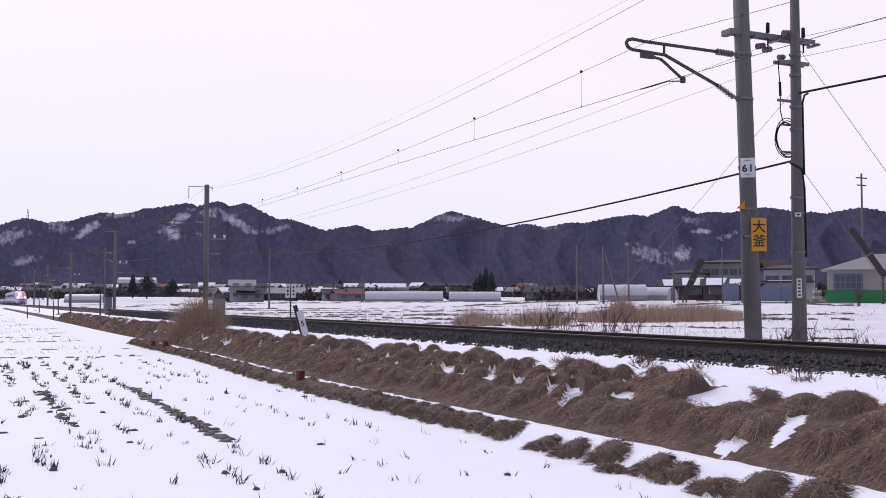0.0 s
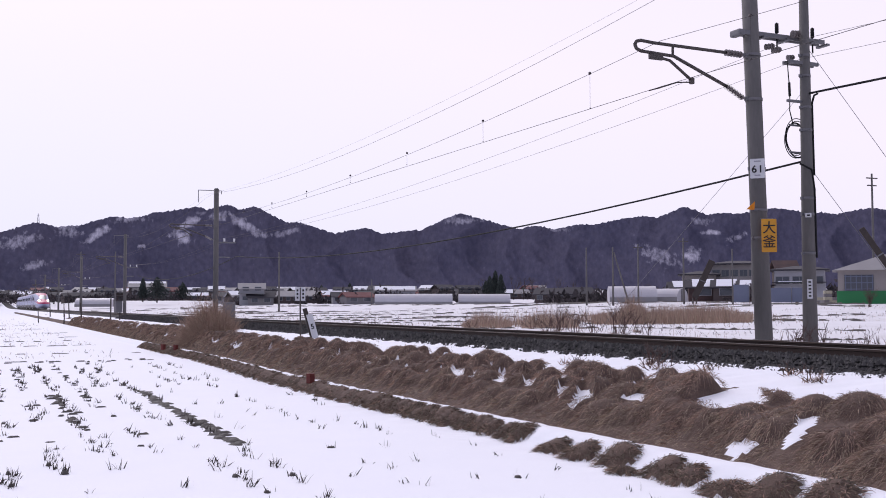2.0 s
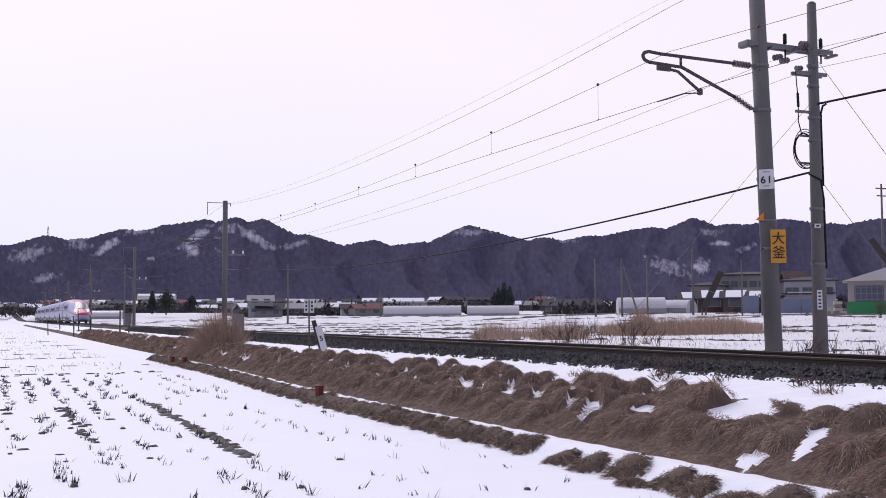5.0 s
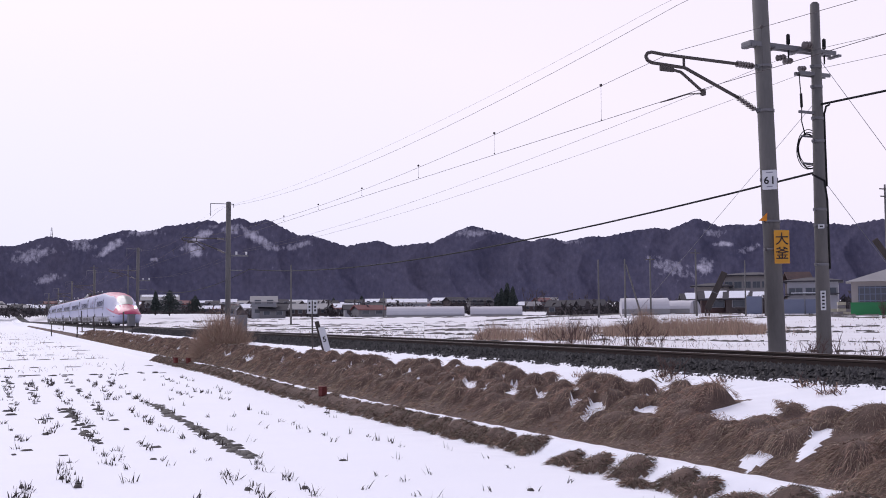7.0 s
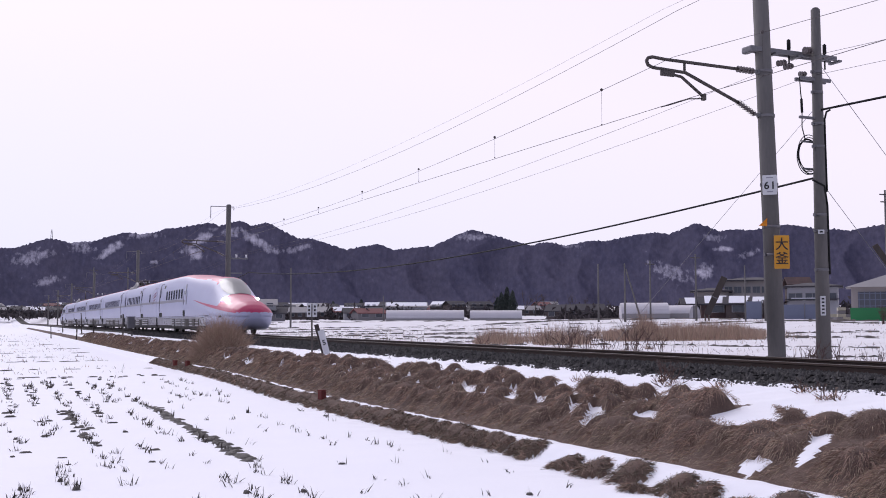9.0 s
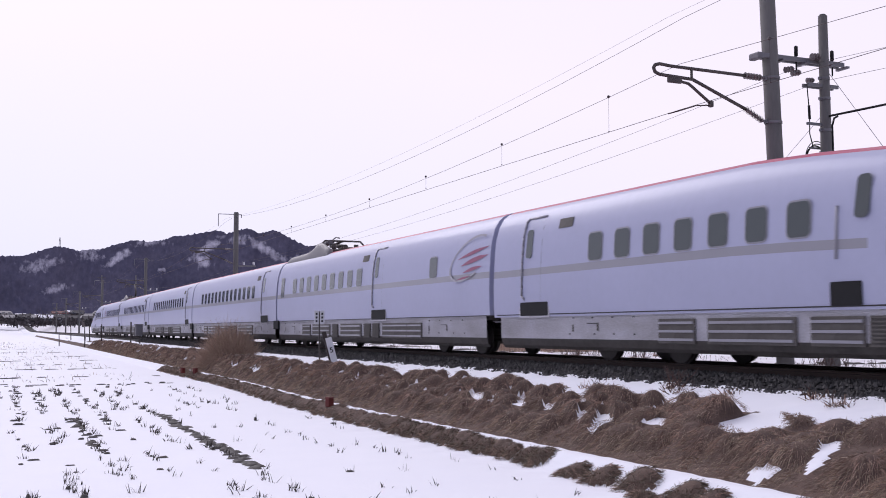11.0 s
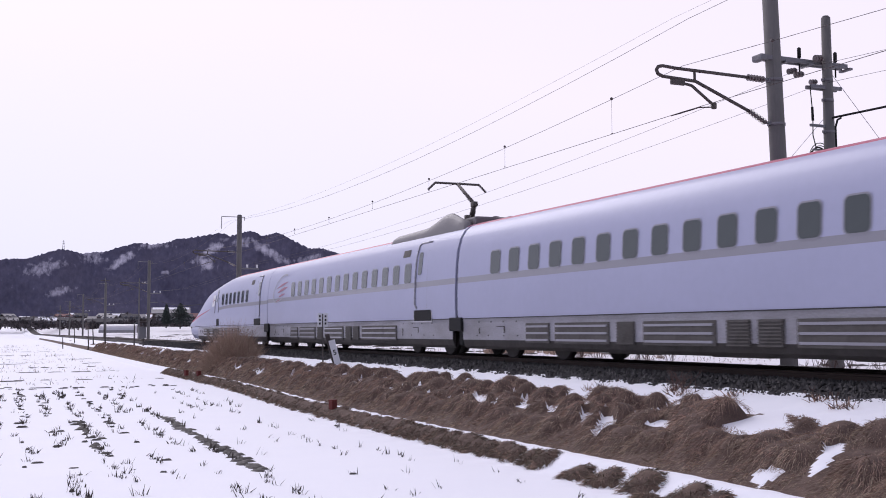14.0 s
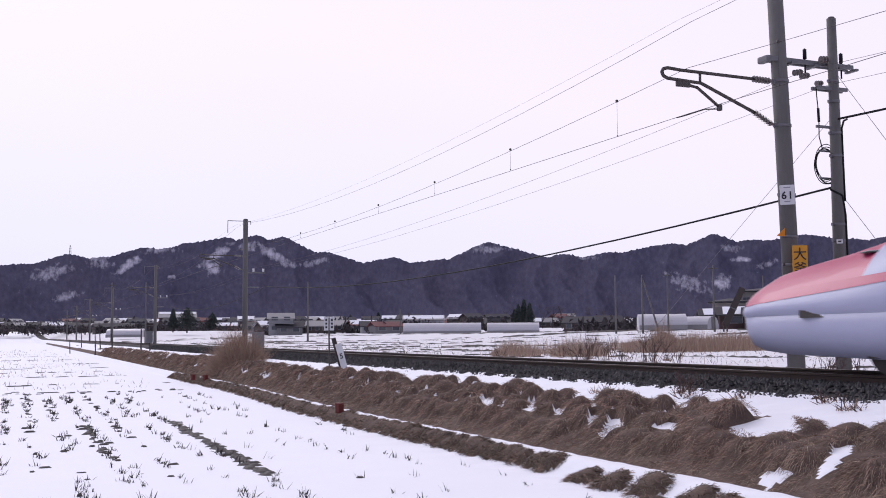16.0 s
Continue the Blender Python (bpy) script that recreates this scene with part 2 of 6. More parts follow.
def tussock_field():
    """Domes of grass on the bank: lat, s, radius, height."""
    rng = np.random.default_rng(5)
    out = []
    for row, chance, r0, r1, h0, h1, step in ((-2.45, 0.16, 0.12, 0.22, 0.04, 0.09, 0.7), (-3.0, 0.62, 0.20, 0.34, 0.16, 0.28, 0.62), (-3.45, 0.9, 0.24, 0.40, 0.24, 0.40, 0.62),
                                              (-3.95, 0.9, 0.24, 0.38, 0.18, 0.32, 0.58), (-4.40, 0.92, 0.22, 0.32, 0.12, 0.24, 0.50)):
        s = 4.0
        while s < 110:
            if rng.random() < chance and not (row > -3.2 and s < 11.6):
                out.append((row + toe_shift(s) * 0.6 * (row < -3.5) + rng.normal(0, 0.11), s + rng.uniform(-0.15, 0.15), rng.uniform(r0, r1) * 1.1, rng.uniform(h0, h1) * (0.6 if s < 11.8 and row > -4.2 else 1.0)))
            s += step * rng.uniform(0.75, 1.45) * (1 if s < 45 else 1.3)
    return np.array(out)


def dike_field():
    """Tufts along the paddy's dike: lat, s, radius, height. Scattered mounds first, then a shaggy unbroken edge."""
    rng = np.random.default_rng(31)
    out = [(-5.44, 7.90, 0.26, 0.13), (-5.56, 8.62, 0.28, 0.15), (-5.74, 9.12, 0.24, 0.15), (-5.62, 9.92, 0.23, 0.12), (-5.58, 10.40, 0.25, 0.12), (-5.54, 11.40, 0.27, 0.14),
           (-5.86, 10.85, 0.16, 0.09), (-5.62, 12.15, 0.25, 0.13), (-5.64, 12.80, 0.23, 0.12), (-5.48, 14.0, 0.22, 0.11), (-5.50, 14.4, 0.19, 0.09)]
    s = 14.9
    while s < 54:
        out.append((-5.49 + float(toe_shift(s)) + rng.normal(0, 0.03), s, rng.uniform(0.17, 0.24), rng.uniform(0.06, 0.11)))
        s += rng.uniform(0.20, 0.36)
    return np.array(out)


TUSSOCKS, DIKE = tussock_field(), dike_field()


def wander(a, b, k, seed=0.0):
    """Cheap smooth noise on arrays, -1 to 1."""
    return (np.sin(a * k + 1.7 * np.sin(b * k * 0.63 + seed) + seed) + np.sin(b * k * 1.31 + 1.3 * np.sin(a * k * 0.77 - seed) + 2 * seed)
            + np.sin((a + b) * k * 2.3 + seed * 3) * 0.5) / 2.5


def bank_surface(lat, s):
    """Height with the tussocks on it, and how grassy the place is (0 snow, 1 grass)."""
    lat, s = np.asarray(lat, float), np.asarray(s, float)
    z = bank_z(lat, s)
    lift = np.zeros_like(z)
    for a, b, r, h in TUSSOCKS:
        near = np.abs(s - b) < r
        if not near.any():
            continue
        d = np.sqrt((lat[near] - a) ** 2 + (s[near] - b) ** 2) / r
        lift[near] = np.maximum(lift[near], h * np.clip(1 - d * d, 0, 1) ** 0.8)
    lift *= smoothstep(-4.88, -4.6, bank_lat(lat, s))
    for a, b, r, h in DIKE:
        near = (np.abs(s - b) < r * 1.2) & (np.abs(lat - a) < r)
        if near.any():
            d = np.sqrt(((lat[near] - a) / r) ** 2 + ((s[near] - b) / (1.2 * r)) ** 2)
            lift[near] = np.maximum(lift[near], h * np.clip(1 - d * d, 0, 1))
    return z + lift, lift


# lingering snow on the bank: lat, s, half length across, half length along, slant
SNOW_LEFT = [(-4.12, 9.62, 0.46, 0.13, 0.45), (-4.74, 10.03, 0.15, 0.17, 0.0), (-3.45, 11.65, 0.55, 0.55, 0.3), (-4.2, 14.3, 0.32, 0.22, 0.9), (-4.0, 15.1, 0.24, 0.22, 0.9),
             (-3.85, 16.5, 0.16, 0.20, 0.6), (-4.1, 18.3, 0.14, 0.22, 0.3), (-4.15, 18.9, 0.12, 0.16, 0.3), (-3.3, 16.7, 0.4, 0.22, 0.5), (-3.15, 13.5, 0.3, 0.3, 0.4)]


def snow_cover(lat, s, lift):
    """How surely snow still lies on the bank: above 0 it does."""
    top = wander(s, lat * 0.5, 1.15, 0.4) * 0.22 + wander(s, lat, 3.1, 2.2) * 0.10
    upper = (lat - (-2.90 - 0.15 * (s < 11.3) + top)) / 0.22 - smoothstep(0.02, 0.09, lift) * 2.5 * (lat < -2.3 + top)
    hollow = np.where((lat > -4.05 + toe_shift(s) * 0.3) & (lat < -2.6) & (s > 13), (0.085 - lift) / 0.03 * 0.5 + (wander(s, lat * 0.6, 1.7, 1.1) + 0.12) * 2.5, -1)
    cover = np.maximum(upper, np.minimum(hollow, 1.0))
    for a, b, ra, rb, slant in SNOW_LEFT:
        du, dv = lat - a, s - b
        dv = dv - slant * du
        d = np.sqrt((du / ra) ** 2 + (dv / rb) ** 2) * (1 + 0.18 * np.sin(3 * np.arctan2(du, dv) + a * 7))
        cover = np.maximum(cover, np.clip((1 - d) * 3, -1, 1.2))
    return cover


def snow_gap(lat, s, lift):
    return snow_cover(lat, s, lift) > 0


def build_ground():
    lats = np.concatenate([[-900, -500, -250, -120, -70, -45, -32, -24, -18, -14, -11.5, -9.5, -8, -7, -6.5], np.arange(-6.2, -1.3, 0.07), [-1.3, 1.35, 1.8, 2.4, 3.2, 5, 8, 12, 18, 26, 38, 55, 80, 115, 160, 220, 300, 400, 520, 680, 900, 1200]])
    ss = np.concatenate([[-600, -250, -100, -50, -25, -10, 0], np.arange(4, 8, 0.085), np.arange(8, 21, 0.06), np.arange(21, 32, 0.085), np.arange(32, 62, 0.14), np.arange(62, 112, 0.4), np.arange(112, 200, 6), np.arange(200, 420, 15), [450, 500, 560, 640, 740, 860, 1000, 1200]])
    L, S = np.meshgrid(lats, ss)
    X, Y = track_x(S) + L, S.copy()
    Z = np.where(L < -5.7, FIELD_Z, 0.0)
    mid = (L >= -6.25) & (L <= 3.3)
    Z[mid] = bank_z(L[mid], S[mid]) + 14.0 * smoothstep(450, 1150, np.hypot(X[mid], Y[mid]))
    fine = (L > -6.25) & (L < -1.6) & (S >= 4) & (S < 112)
    zb, lift = bank_surface(L[fine], S[fine])
    soft = smoothstep(-1.0, -0.1, snow_cover(L[fine], S[fine], lift)) * (L[fine] > -4.8)
    zb = zb - soft * (lift * 0.97 - 0.03) + wander(L[fine], S[fine], 6.0, 1.0) * 0.015
    Z[fine] = zb
    far = L > 3.3
    blend = smoothstep(3.2, 26, L[far])
    Z[far] = (1 - blend) * -0.45 + blend * land_z(X[far], Y[far]) + wander(X[far], Y[far], 0.5, 3.0) * 0.05
    low = L < -6.3
    Z[low] += wander(X[low], Y[low], 0.8, 2.0) * 0.02 + 14.0 * smoothstep(450, 1150, np.hypot(X[low], Y[low]))
    nr, nc = L.shape
    verts = np.stack([X, Y, Z], -1).reshape(-1, 3)
    idx = np.arange(nr * nc).reshape(nr, nc)
    faces = np.stack([idx[:-1, :-1], idx[:-1, 1:], idx[1:, 1:], idx[1:, :-1]], -1).reshape(-1, 4)
    lc, sc = (L[:-1, :-1] + L[1:, 1:]) / 2, (S[:-1, :-1] + S[1:, 1:]) / 2
    lf = np.zeros_like(lc)
    lf[(lc > -6) & (lc < -1.6) & (sc > 4) & (sc < 112)] = bank_surface(lc[(lc > -6) & (lc < -1.6) & (sc > 4) & (sc < 112)], sc[(lc > -6) & (lc < -1.6) & (sc > 4) & (sc < 112)])[1]
    grass = (bank_lat(lc, sc) > -5.0 + 0.03 * wander(sc, lc, 2.2, 0.9)) & (lc < -1.9) & ~snow_gap(lc, sc, lf) & (sc < 300)
    ridge = np.zeros_like(grass)
    for a, b, r, h in DIKE:
        ridge |= ((lc - a) / r) ** 2 + ((sc - b) / (1.2 * r)) ** 2 < 0.95
    mi = np.zeros_like(lc, dtype=int)
    mi[grass | ridge] = 1
    mi[(lc > -1.72) & (lc < 2.1)] = 2
    mi[lc > 3.3] = 3
    me = from_arrays("ground", verts.tolist(), faces.tolist(), [SNOW, THATCH, BALLAST, SNOW_FAR], True, mi.reshape(-1))
    tagged(new("ground", me), "snow-covered paddy land with a grassy railway bank", "ground", kind="structure")


build_ground()


# ---------------------------------------------------------------- rails and ballast
def build_track():
    track = tagged(empty("railway_track"), "single railway track with rusty rails on dark ballast", "railway track", kind="structure")
    prof = [(-0.065, -0.17), (-0.065, -0.155), (-0.012, -0.13), (-0.012, -0.045), (-0.034, -0.035), (-0.034, -0.006), (-0.026, 0), (0.026, 0), (0.034, -0.006), (0.034, -0.035), (0.012, -0.045), (0.012, -0.13), (0.065, -0.155), (0.065, -0.17)]
    ss = np.concatenate([np.arange(-60, 120, 2.0), np.arange(120, 620, 10.0)])
    for side in (-0.7505, 0.7505):
        verts, faces, mi = [], [], []
        for s in ss:
            verts += [tuple(on_track(side + a, float(s), z)) for a, z in prof]
        n = len(prof)
        for i in range(len(ss) - 1):
            for j in range(n - 1):
                faces.append((i * n + j, i * n + j + 1, (i + 1) * n + j + 1, (i + 1) * n + j))
                mi.append(1 if j == 6 else 0)
        ob = new("rail", from_arrays("rail", verts, faces, [RAIL, RAIL_TOP], False, mi))
        ob.parent = track
    bm = bmesh.new()
    box(bm, 0, 0, -0.235, 2.4, 0.24, 0.13, bevel=0.03)
    proto = part("sleeper", bm, SLEEPER, track)
    me = proto.data
    proto.matrix_basis = track_pose(0, 3.0)
    s = 3.6
    while s < 150:
        share("sleeper", me, track, track_pose(0, s))
        s += 0.62
    bm = bmesh.new()
    box(bm, 0, 0, 0, 0.16, 0.12, 0.05, bevel=0.01)
    clip = part("rail_clip", bm, DARK_STEEL, track)
    clip.matrix_basis = track_pose(-0.86, 3.0, -0.15)
    s = 3.6
    while s < 60:
        share("rail_clip", clip.data, track, track_pose(-0.86, s, -0.15))
        s += 0.62
    # loose ballast stones
    rng = np.random.default_rng(11)
    n = 26000
    lat = np.concatenate([rng.uniform(-1.9, -0.8, n), rng.uniform(-0.6, 1.9, n // 3)])
    s = 4 + 86 * rng.random(len(lat)) ** 1.7
    z = np.interp(lat, [-1.9, -1.75, -1.35, 1.35, 1.8, 2.0], [-0.37, -0.33, -0.16, -0.16, -0.30, -0.34])
    size = rng.uniform(0.018, 0.042, len(lat)) * (1 + s / 60)
    base = np.array([(1, 0, 0), (-1, 0, 0), (0, 1, 0), (0, -1, 0), (0, 0, 1), (0, 0, -1)], float)
    tri = np.array([(0, 2, 4), (2, 1, 4), (1, 3, 4), (3, 0, 4), (2, 0, 5), (1, 2, 5), (3, 1, 5), (0, 3, 5)])
    v = base[None] * size[:, None, None] * rng.uniform(0.6, 1.4, (len(lat), 6, 3))
    c = np.stack([track_x(s) + lat, s, z + size * 0.4], -1)
    ang = rng.uniform(0, 6.28, len(lat))
    ca, sa = np.cos(ang)[:, None], np.sin(ang)[:, None]
    vx, vy = v[..., 0] * ca - v[..., 1] * sa, v[..., 0] * sa + v[..., 1] * ca
    v = np.stack([vx, vy, v[..., 2]], -1) + c[:, None]
    faces = (tri[None] + 6 * np.arange(len(lat))[:, None, None]).reshape(-1, 3)
    ob = new("ballast_stones", from_arrays("ballast_stones", v.reshape(-1, 3).tolist(), faces.tolist(), [STONE]))
    tagged(ob, "dark grey crushed ballast stones along the rails", "ballast", kind="stuff")


build_track()


# ---------------------------------------------------------------- hills
# bearing and elevation of the summits in degrees, and how fast each ridge falls to its two sides
SUMMITS = [(0.219, 3.315, 0.15, 0.1), (4.800, 4.162, 0.36, 0.3), (6.600, 4.054, 0.2, 0.2), (8.549, 4.577, 0.33, 0.3), (10.623, 4.815, 0.4, 0.5),
           (12.678, 5.130, 0.2, 0.6), (14.212, 5.246, 0.28, 0.6), (15.526, 5.170, 0.3, 0.55), (17.739, 4.378, 0.05, 0.33),
           (21.382, 4.082, 0.2, 0.45), (24.179, 3.982, 0.12, 0.2), (26.408, 4.843, 0.48, 0.28), (30.488, 4.167, 0.3, 0.25), (32.924, 4.221, 0.2, 0.2),
           (36.086, 4.606, 0.17, 0.2), (38.301, 5.024, 0.42, 0.45), (40.083, 4.682, 0.2, 0.1), (42.850, 4.856, 0.15, 0.2), (45.004, 4.582, 0.2, 0.2), (47.307, 4.719, 0.2, 0.2), (50.621, 4.794, 0.2, 0.2)]


# clearings and slopes where snow lies between the bare trees: bearing, elevation, half sizes, slant in degrees
CLEARINGS = [(12.12, 4.27, 0.96, 0.19, 35), (11.90, 3.49, 0.35, 0.25, 20), (13.79, 4.65, 0.48, 0.22, 0), (15.10, 4.22, 0.99, 0.21, -30), (17.27, 3.85, 0.72, 0.18, 15),
             (7.69, 3.66, 0.67, 0.18, 35), (6.29, 3.78, 0.56, 0.29, 0), (9.29, 4.42, 0.96, 0.16, 0), (3.89, 3.22, 1.03, 0.29, 15), (4.74, 2.04, 0.64, 0.19, 10), (9.82, 3.08, 0.22, 0.10, 0),
             (26.51, 4.50, 0.80, 0.25, 0), (36.86, 2.55, 0.99, 0.35, -20), (38.60, 2.56, 0.42, 0.30, 0), (39.16, 4.30, 0.45, 0.19, 0), (39.68, 3.70, 0.38, 0.13, 0), (40.86, 3.37, 0.54, 0.16, 15), (31.90, 3.95, 0.64, 0.13, 0)]


def skyline(deg):
    """Elevation of the ridge at a bearing."""
    best = np.full_like(deg, 3.55)
    for b, e, left, right in SUMMITS:
        d = deg - b
        k = np.where(d < 0, left, right)
        best = np.maximum(best, e - k * (np.sqrt(d * d + 0.05) - 0.22))
    return best


def build_hills():
    deg = np.arange(-16, 66, 0.075)
    rad = np.concatenate([np.linspace(950, 2100, 64), [2160, 2260, 2500]])
    A, Rr = np.meshgrid(np.radians(deg), rad)
    top = np.tan(np.radians(skyline(deg))) * 2100 + EYE_Z
    t = np.clip((Rr - 950) / (2100 - 950), 0, 1)
    X, Y = np.sin(A) * Rr, np.cos(A) * Rr
    rise = 0.35 * t + 0.65 * t ** 1.6
    spur = np.abs(wander(np.degrees(A) * 1.0 + 0.9 * np.sin(t * 4), t * 2.0, 1.1, 0.7)) * 22 + np.abs(wander(np.degrees(A) + t * 2.0, t * 3.0, 2.9, 1.9)) * 3
    Z = 8 + (top[None] - 8) * rise - (spur - 10) * np.sin(np.pi * t) ** 0.8 * 1.2
    Z += wander(X, Y, 0.012, 2.0) * 5 * (1 - t) * t * 4
    rough = np.random.default_rng(3).normal(0, 1, Z.shape)
    Z += rough * np.where(t > 0.9, 0.8, 0.1) + np.abs(wander(np.degrees(A), t, 17.0, 0.3)) * 1.6 * (t > 0.9)
    back = Rr > 2100
    Z = np.where(back, Z - (Rr - 2100) * 0.5, Z)
    nr, nc = Z.shape
    idx = np.arange(nr * nc).reshape(nr, nc)
    faces = np.stack([idx[:-1, :-1], idx[:-1, 1:], idx[1:, 1:], idx[1:, :-1]], -1).reshape(-1, 4)
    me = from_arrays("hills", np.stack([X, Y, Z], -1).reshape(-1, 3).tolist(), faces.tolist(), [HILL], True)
    bear, up = np.degrees(A), np.degrees(np.arctan2(Z - EYE_Z, Rr))
    open_snow = np.zeros_like(Z)
    for b, e, ra, rb, slant in CLEARINGS:
        c, sn = math.cos(radians(slant)), math.sin(radians(slant))
        u, v = (bear - b) * c + (up - e) * sn, -(bear - b) * sn + (up - e) * c
        d = np.sqrt((u / (1.25 * ra)) ** 2 + (v / (1.3 * rb)) ** 2) + wander(bear, up * 3, 3.0, b) * 0.3 + wander(bear, up, 11.0, e) * 0.22
        open_snow = np.maximum(open_snow, smoothstep(1.45, 0.25, d) * (1.0 if (ra < 0.45 or abs(slant) > 25) else 0.72))
    at = me.attributes.new("open_snow", "FLOAT", "POINT")
    at.data.foreach_set("value", open_snow.astype(np.float32).ravel())
    slope = np.stack([A * 1600, up * 28, 0 * A], -1)
    at = me.attributes.new("up_slope", "FLOAT_VECTOR", "POINT")
    at.data.foreach_set("vector", slope.astype(np.float32).ravel())
    tagged(new("hills", me), "dark wooded winter hills with thin streaks of snow", "hills", kind="structure")


def hill_material():
    """Bare woods and darker conifer stands, tinted haze-blue, with snow showing between the trees in the clearings."""
    # the blue-violet of distant haze is mixed into both wood colours
    m = material("hazy_wooded_hillside", (0.047, 0.048, 0.084), 1.0, second=(0.086, 0.081, 0.120), scale=0.008, fine=0.11, amount=1.0, spec=0.0, stretch=(1, 1, 1))
    nt = m.node_tree
    b = nt.nodes["Principled BSDF"]
    old = b.inputs["Base Color"].links[0].from_socket
    at = nt.nodes.new("ShaderNodeAttribute")
    at.attribute_name = "open_snow"
    mp = nt.nodes.new("ShaderNodeMapping")
    mp.inputs["Scale"].default_value = (1, 0.6, 1)
    along = nt.nodes.new("ShaderNodeAttribute")
    along.attribute_name = "up_slope"
    for old_map in [n for n in nt.nodes if n.type == "MAPPING"]:
        nt.links.new(along.outputs["Vector"], old_map.inputs[0])
    trees = nt.nodes.new("ShaderNodeTexNoise")
    trees.inputs["Scale"].default_value, trees.inputs["Detail"].default_value, trees.inputs["Roughness"].default_value = 0.17, 5, 0.7
    nt.links.new(mp.outputs[0], trees.inputs["Vector"])
    both = nt.nodes.new("ShaderNodeMath")            # snow wins where the clearing is open and the stand thin
    both.operation = "MULTIPLY_ADD"
    nt.links.new(trees.outputs["Fac"], both.inputs[0])
    both.inputs[1].default_value = 2.4
    nt.links.new(at.outputs["Fac"], both.inputs[2])
    cut = nt.nodes.new("ShaderNodeMapRange")
    cut.inputs["From Min"].default_value, cut.inputs["From Max"].default_value = 1.55, 2.6
    nt.links.new(both.outputs[0], cut.inputs["Value"])
    grain = nt.nodes.new("ShaderNodeMapRange")       # single crowns
    grain.inputs["From Min"].default_value, grain.inputs["From Max"].default_value = 0.35, 0.65
    grain.inputs["To Min"].default_value, grain.inputs["To Max"].default_value = 0.84, 1.14
    nt.links.new(trees.outputs["Fac"], grain.inputs["Value"])
    mul = nt.nodes.new("ShaderNodeVectorMath")
    mul.operation = "SCALE"
    nt.links.new(old, mul.inputs[0])
    nt.links.new(grain.outputs[0], mul.inputs["Scale"])
    mix = nt.nodes.new("ShaderNodeMix")
    mix.data_type = "RGBA"
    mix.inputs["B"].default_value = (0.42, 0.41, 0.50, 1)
    nt.links.new(cut.outputs[0], mix.inputs["Factor"])
    nt.links.new(mul.outputs[0], mix.inputs["A"])
    nt.links.new(mix.outputs["Result"], b.inputs["Base Color"])
    return m


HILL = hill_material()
build_hills()


# ---------------------------------------------------------------- the train
HALF = 1.4725


def section(w, top, bottom, n_side=1):
    """Right half of a body section from the sill up to the crown: x, z. w: half width, top: crown height."""
    h = top - 1.0
    return [(w * 0.985, 1.0 + h * 0.0), (w, 1.0 + h * 0.10), (w, 1.0 + h * 0.28), (w * 0.995, 1.0 + h * 0.355), (w * 0.99, 1.0 + h * 0.415),
            (w * 0.975, 1.0 + h * 0.56), (w * 0.945, 1.0 + h * 0.70), (w * 0.885, 1.0 + h * 0.82), (w * 0.80, 1.0 + h * 0.90), (w * 0.70, 1.0 + h * 0.945),
            (w * 0.58, 1.0 + h * 0.975), (w * 0.3, 1.0 + h * 0.995), (0.0, top)]


def loft(bm, rings, mats_for, close=True):
    """Skins mirrored half sections given as (y, [(x, z), ...])."""
    rows = []
    for y, half in rings:
        full = [(x, z) for x, z in half] + [(-x, z) for x, z in reversed(half[:-1])]
        rows.append([bm.verts.new((x, y, z)) for x, z in full])
    for i in range(len(rows) - 1):
        a, b = rows[i], rows[i + 1]
        for j in range(len(a) - 1):
            f = bm.faces.new((a[j], a[j + 1], b[j + 1], b[j]))
            f.smooth = True
            c = f.calc_center_median()
            f.material_index = mats_for(abs(c.x), c.y, c.z, min(j, len(a) - 2 - j))
    if close:
        for r in (rows[0], rows[-1]):
            try:
                for e in bm.faces.new(r).edges:
                    e.smooth = False
            except ValueError:
                pass
    bmesh.ops.recalc_face_normals(bm, faces=bm.faces)


# side profile of the long nose: distance from the tip, crown height, half width, underside
NOSE = [(0.0, 1.15, 0.30, 0.84), (0.12, 1.33, 0.62, 0.60), (0.4, 1.52, 0.90, 0.44), (0.9, 1.70, 1.08, 0.35), (1.6, 1.82, 1.20, 0.30), (2.5, 1.95, 1.29, 0.28), (3.3, 2.10, 1.35, 0.26),
        (4.0, 2.38, 1.39, 0.25), (5.0, 2.76, 1.42, 0.25), (5.8, 3.03, 1.44, 0.25), (6.6, 3.16, 1.455, 0.25), (7.6, 3.21, 1.465, 0.25), (9.0, 3.25, 1.47, 0.25), (10.5, 3.32, HALF, 0.25), (12.0, 3.43, HALF, 0.25), (13.5, 3.55, HALF, 0.25), (15.0, 3.62, HALF, 0.25)]


def nose_section(d):
    """Half section of the nose at d metres from its tip: a shoulder swells the side while the cab rises narrower above it."""
    ds = [n[0] for n in NOSE]
    top, w = np.interp(d, ds, [n[1] for n in NOSE]), np.interp(d, ds, [n[2] for n in NOSE])
    k = float(smoothstep(4.0, 11.8, d))
    full = section(HALF, 3.62, 0.25)
    sill = 0.94
    h = top - sill
    blunt = [(1.0, 0.0), (1.02, 0.06), (1.03, 0.14), (1.0, 0.24), (0.965, 0.32), (0.90, 0.46), (0.80, 0.60), (0.70, 0.72), (0.60, 0.81), (0.50, 0.885), (0.39, 0.945), (0.20, 0.985), (0.0, 1.0)]
    out = []
    for (fx, fz), (bx, bz) in zip(full, blunt):
        out.append((w * (bx * (1 - k) + fx / HALF * k), sill + h * (bz * (1 - k) + (fz - 1.0) / 2.62 * k)))
    return out


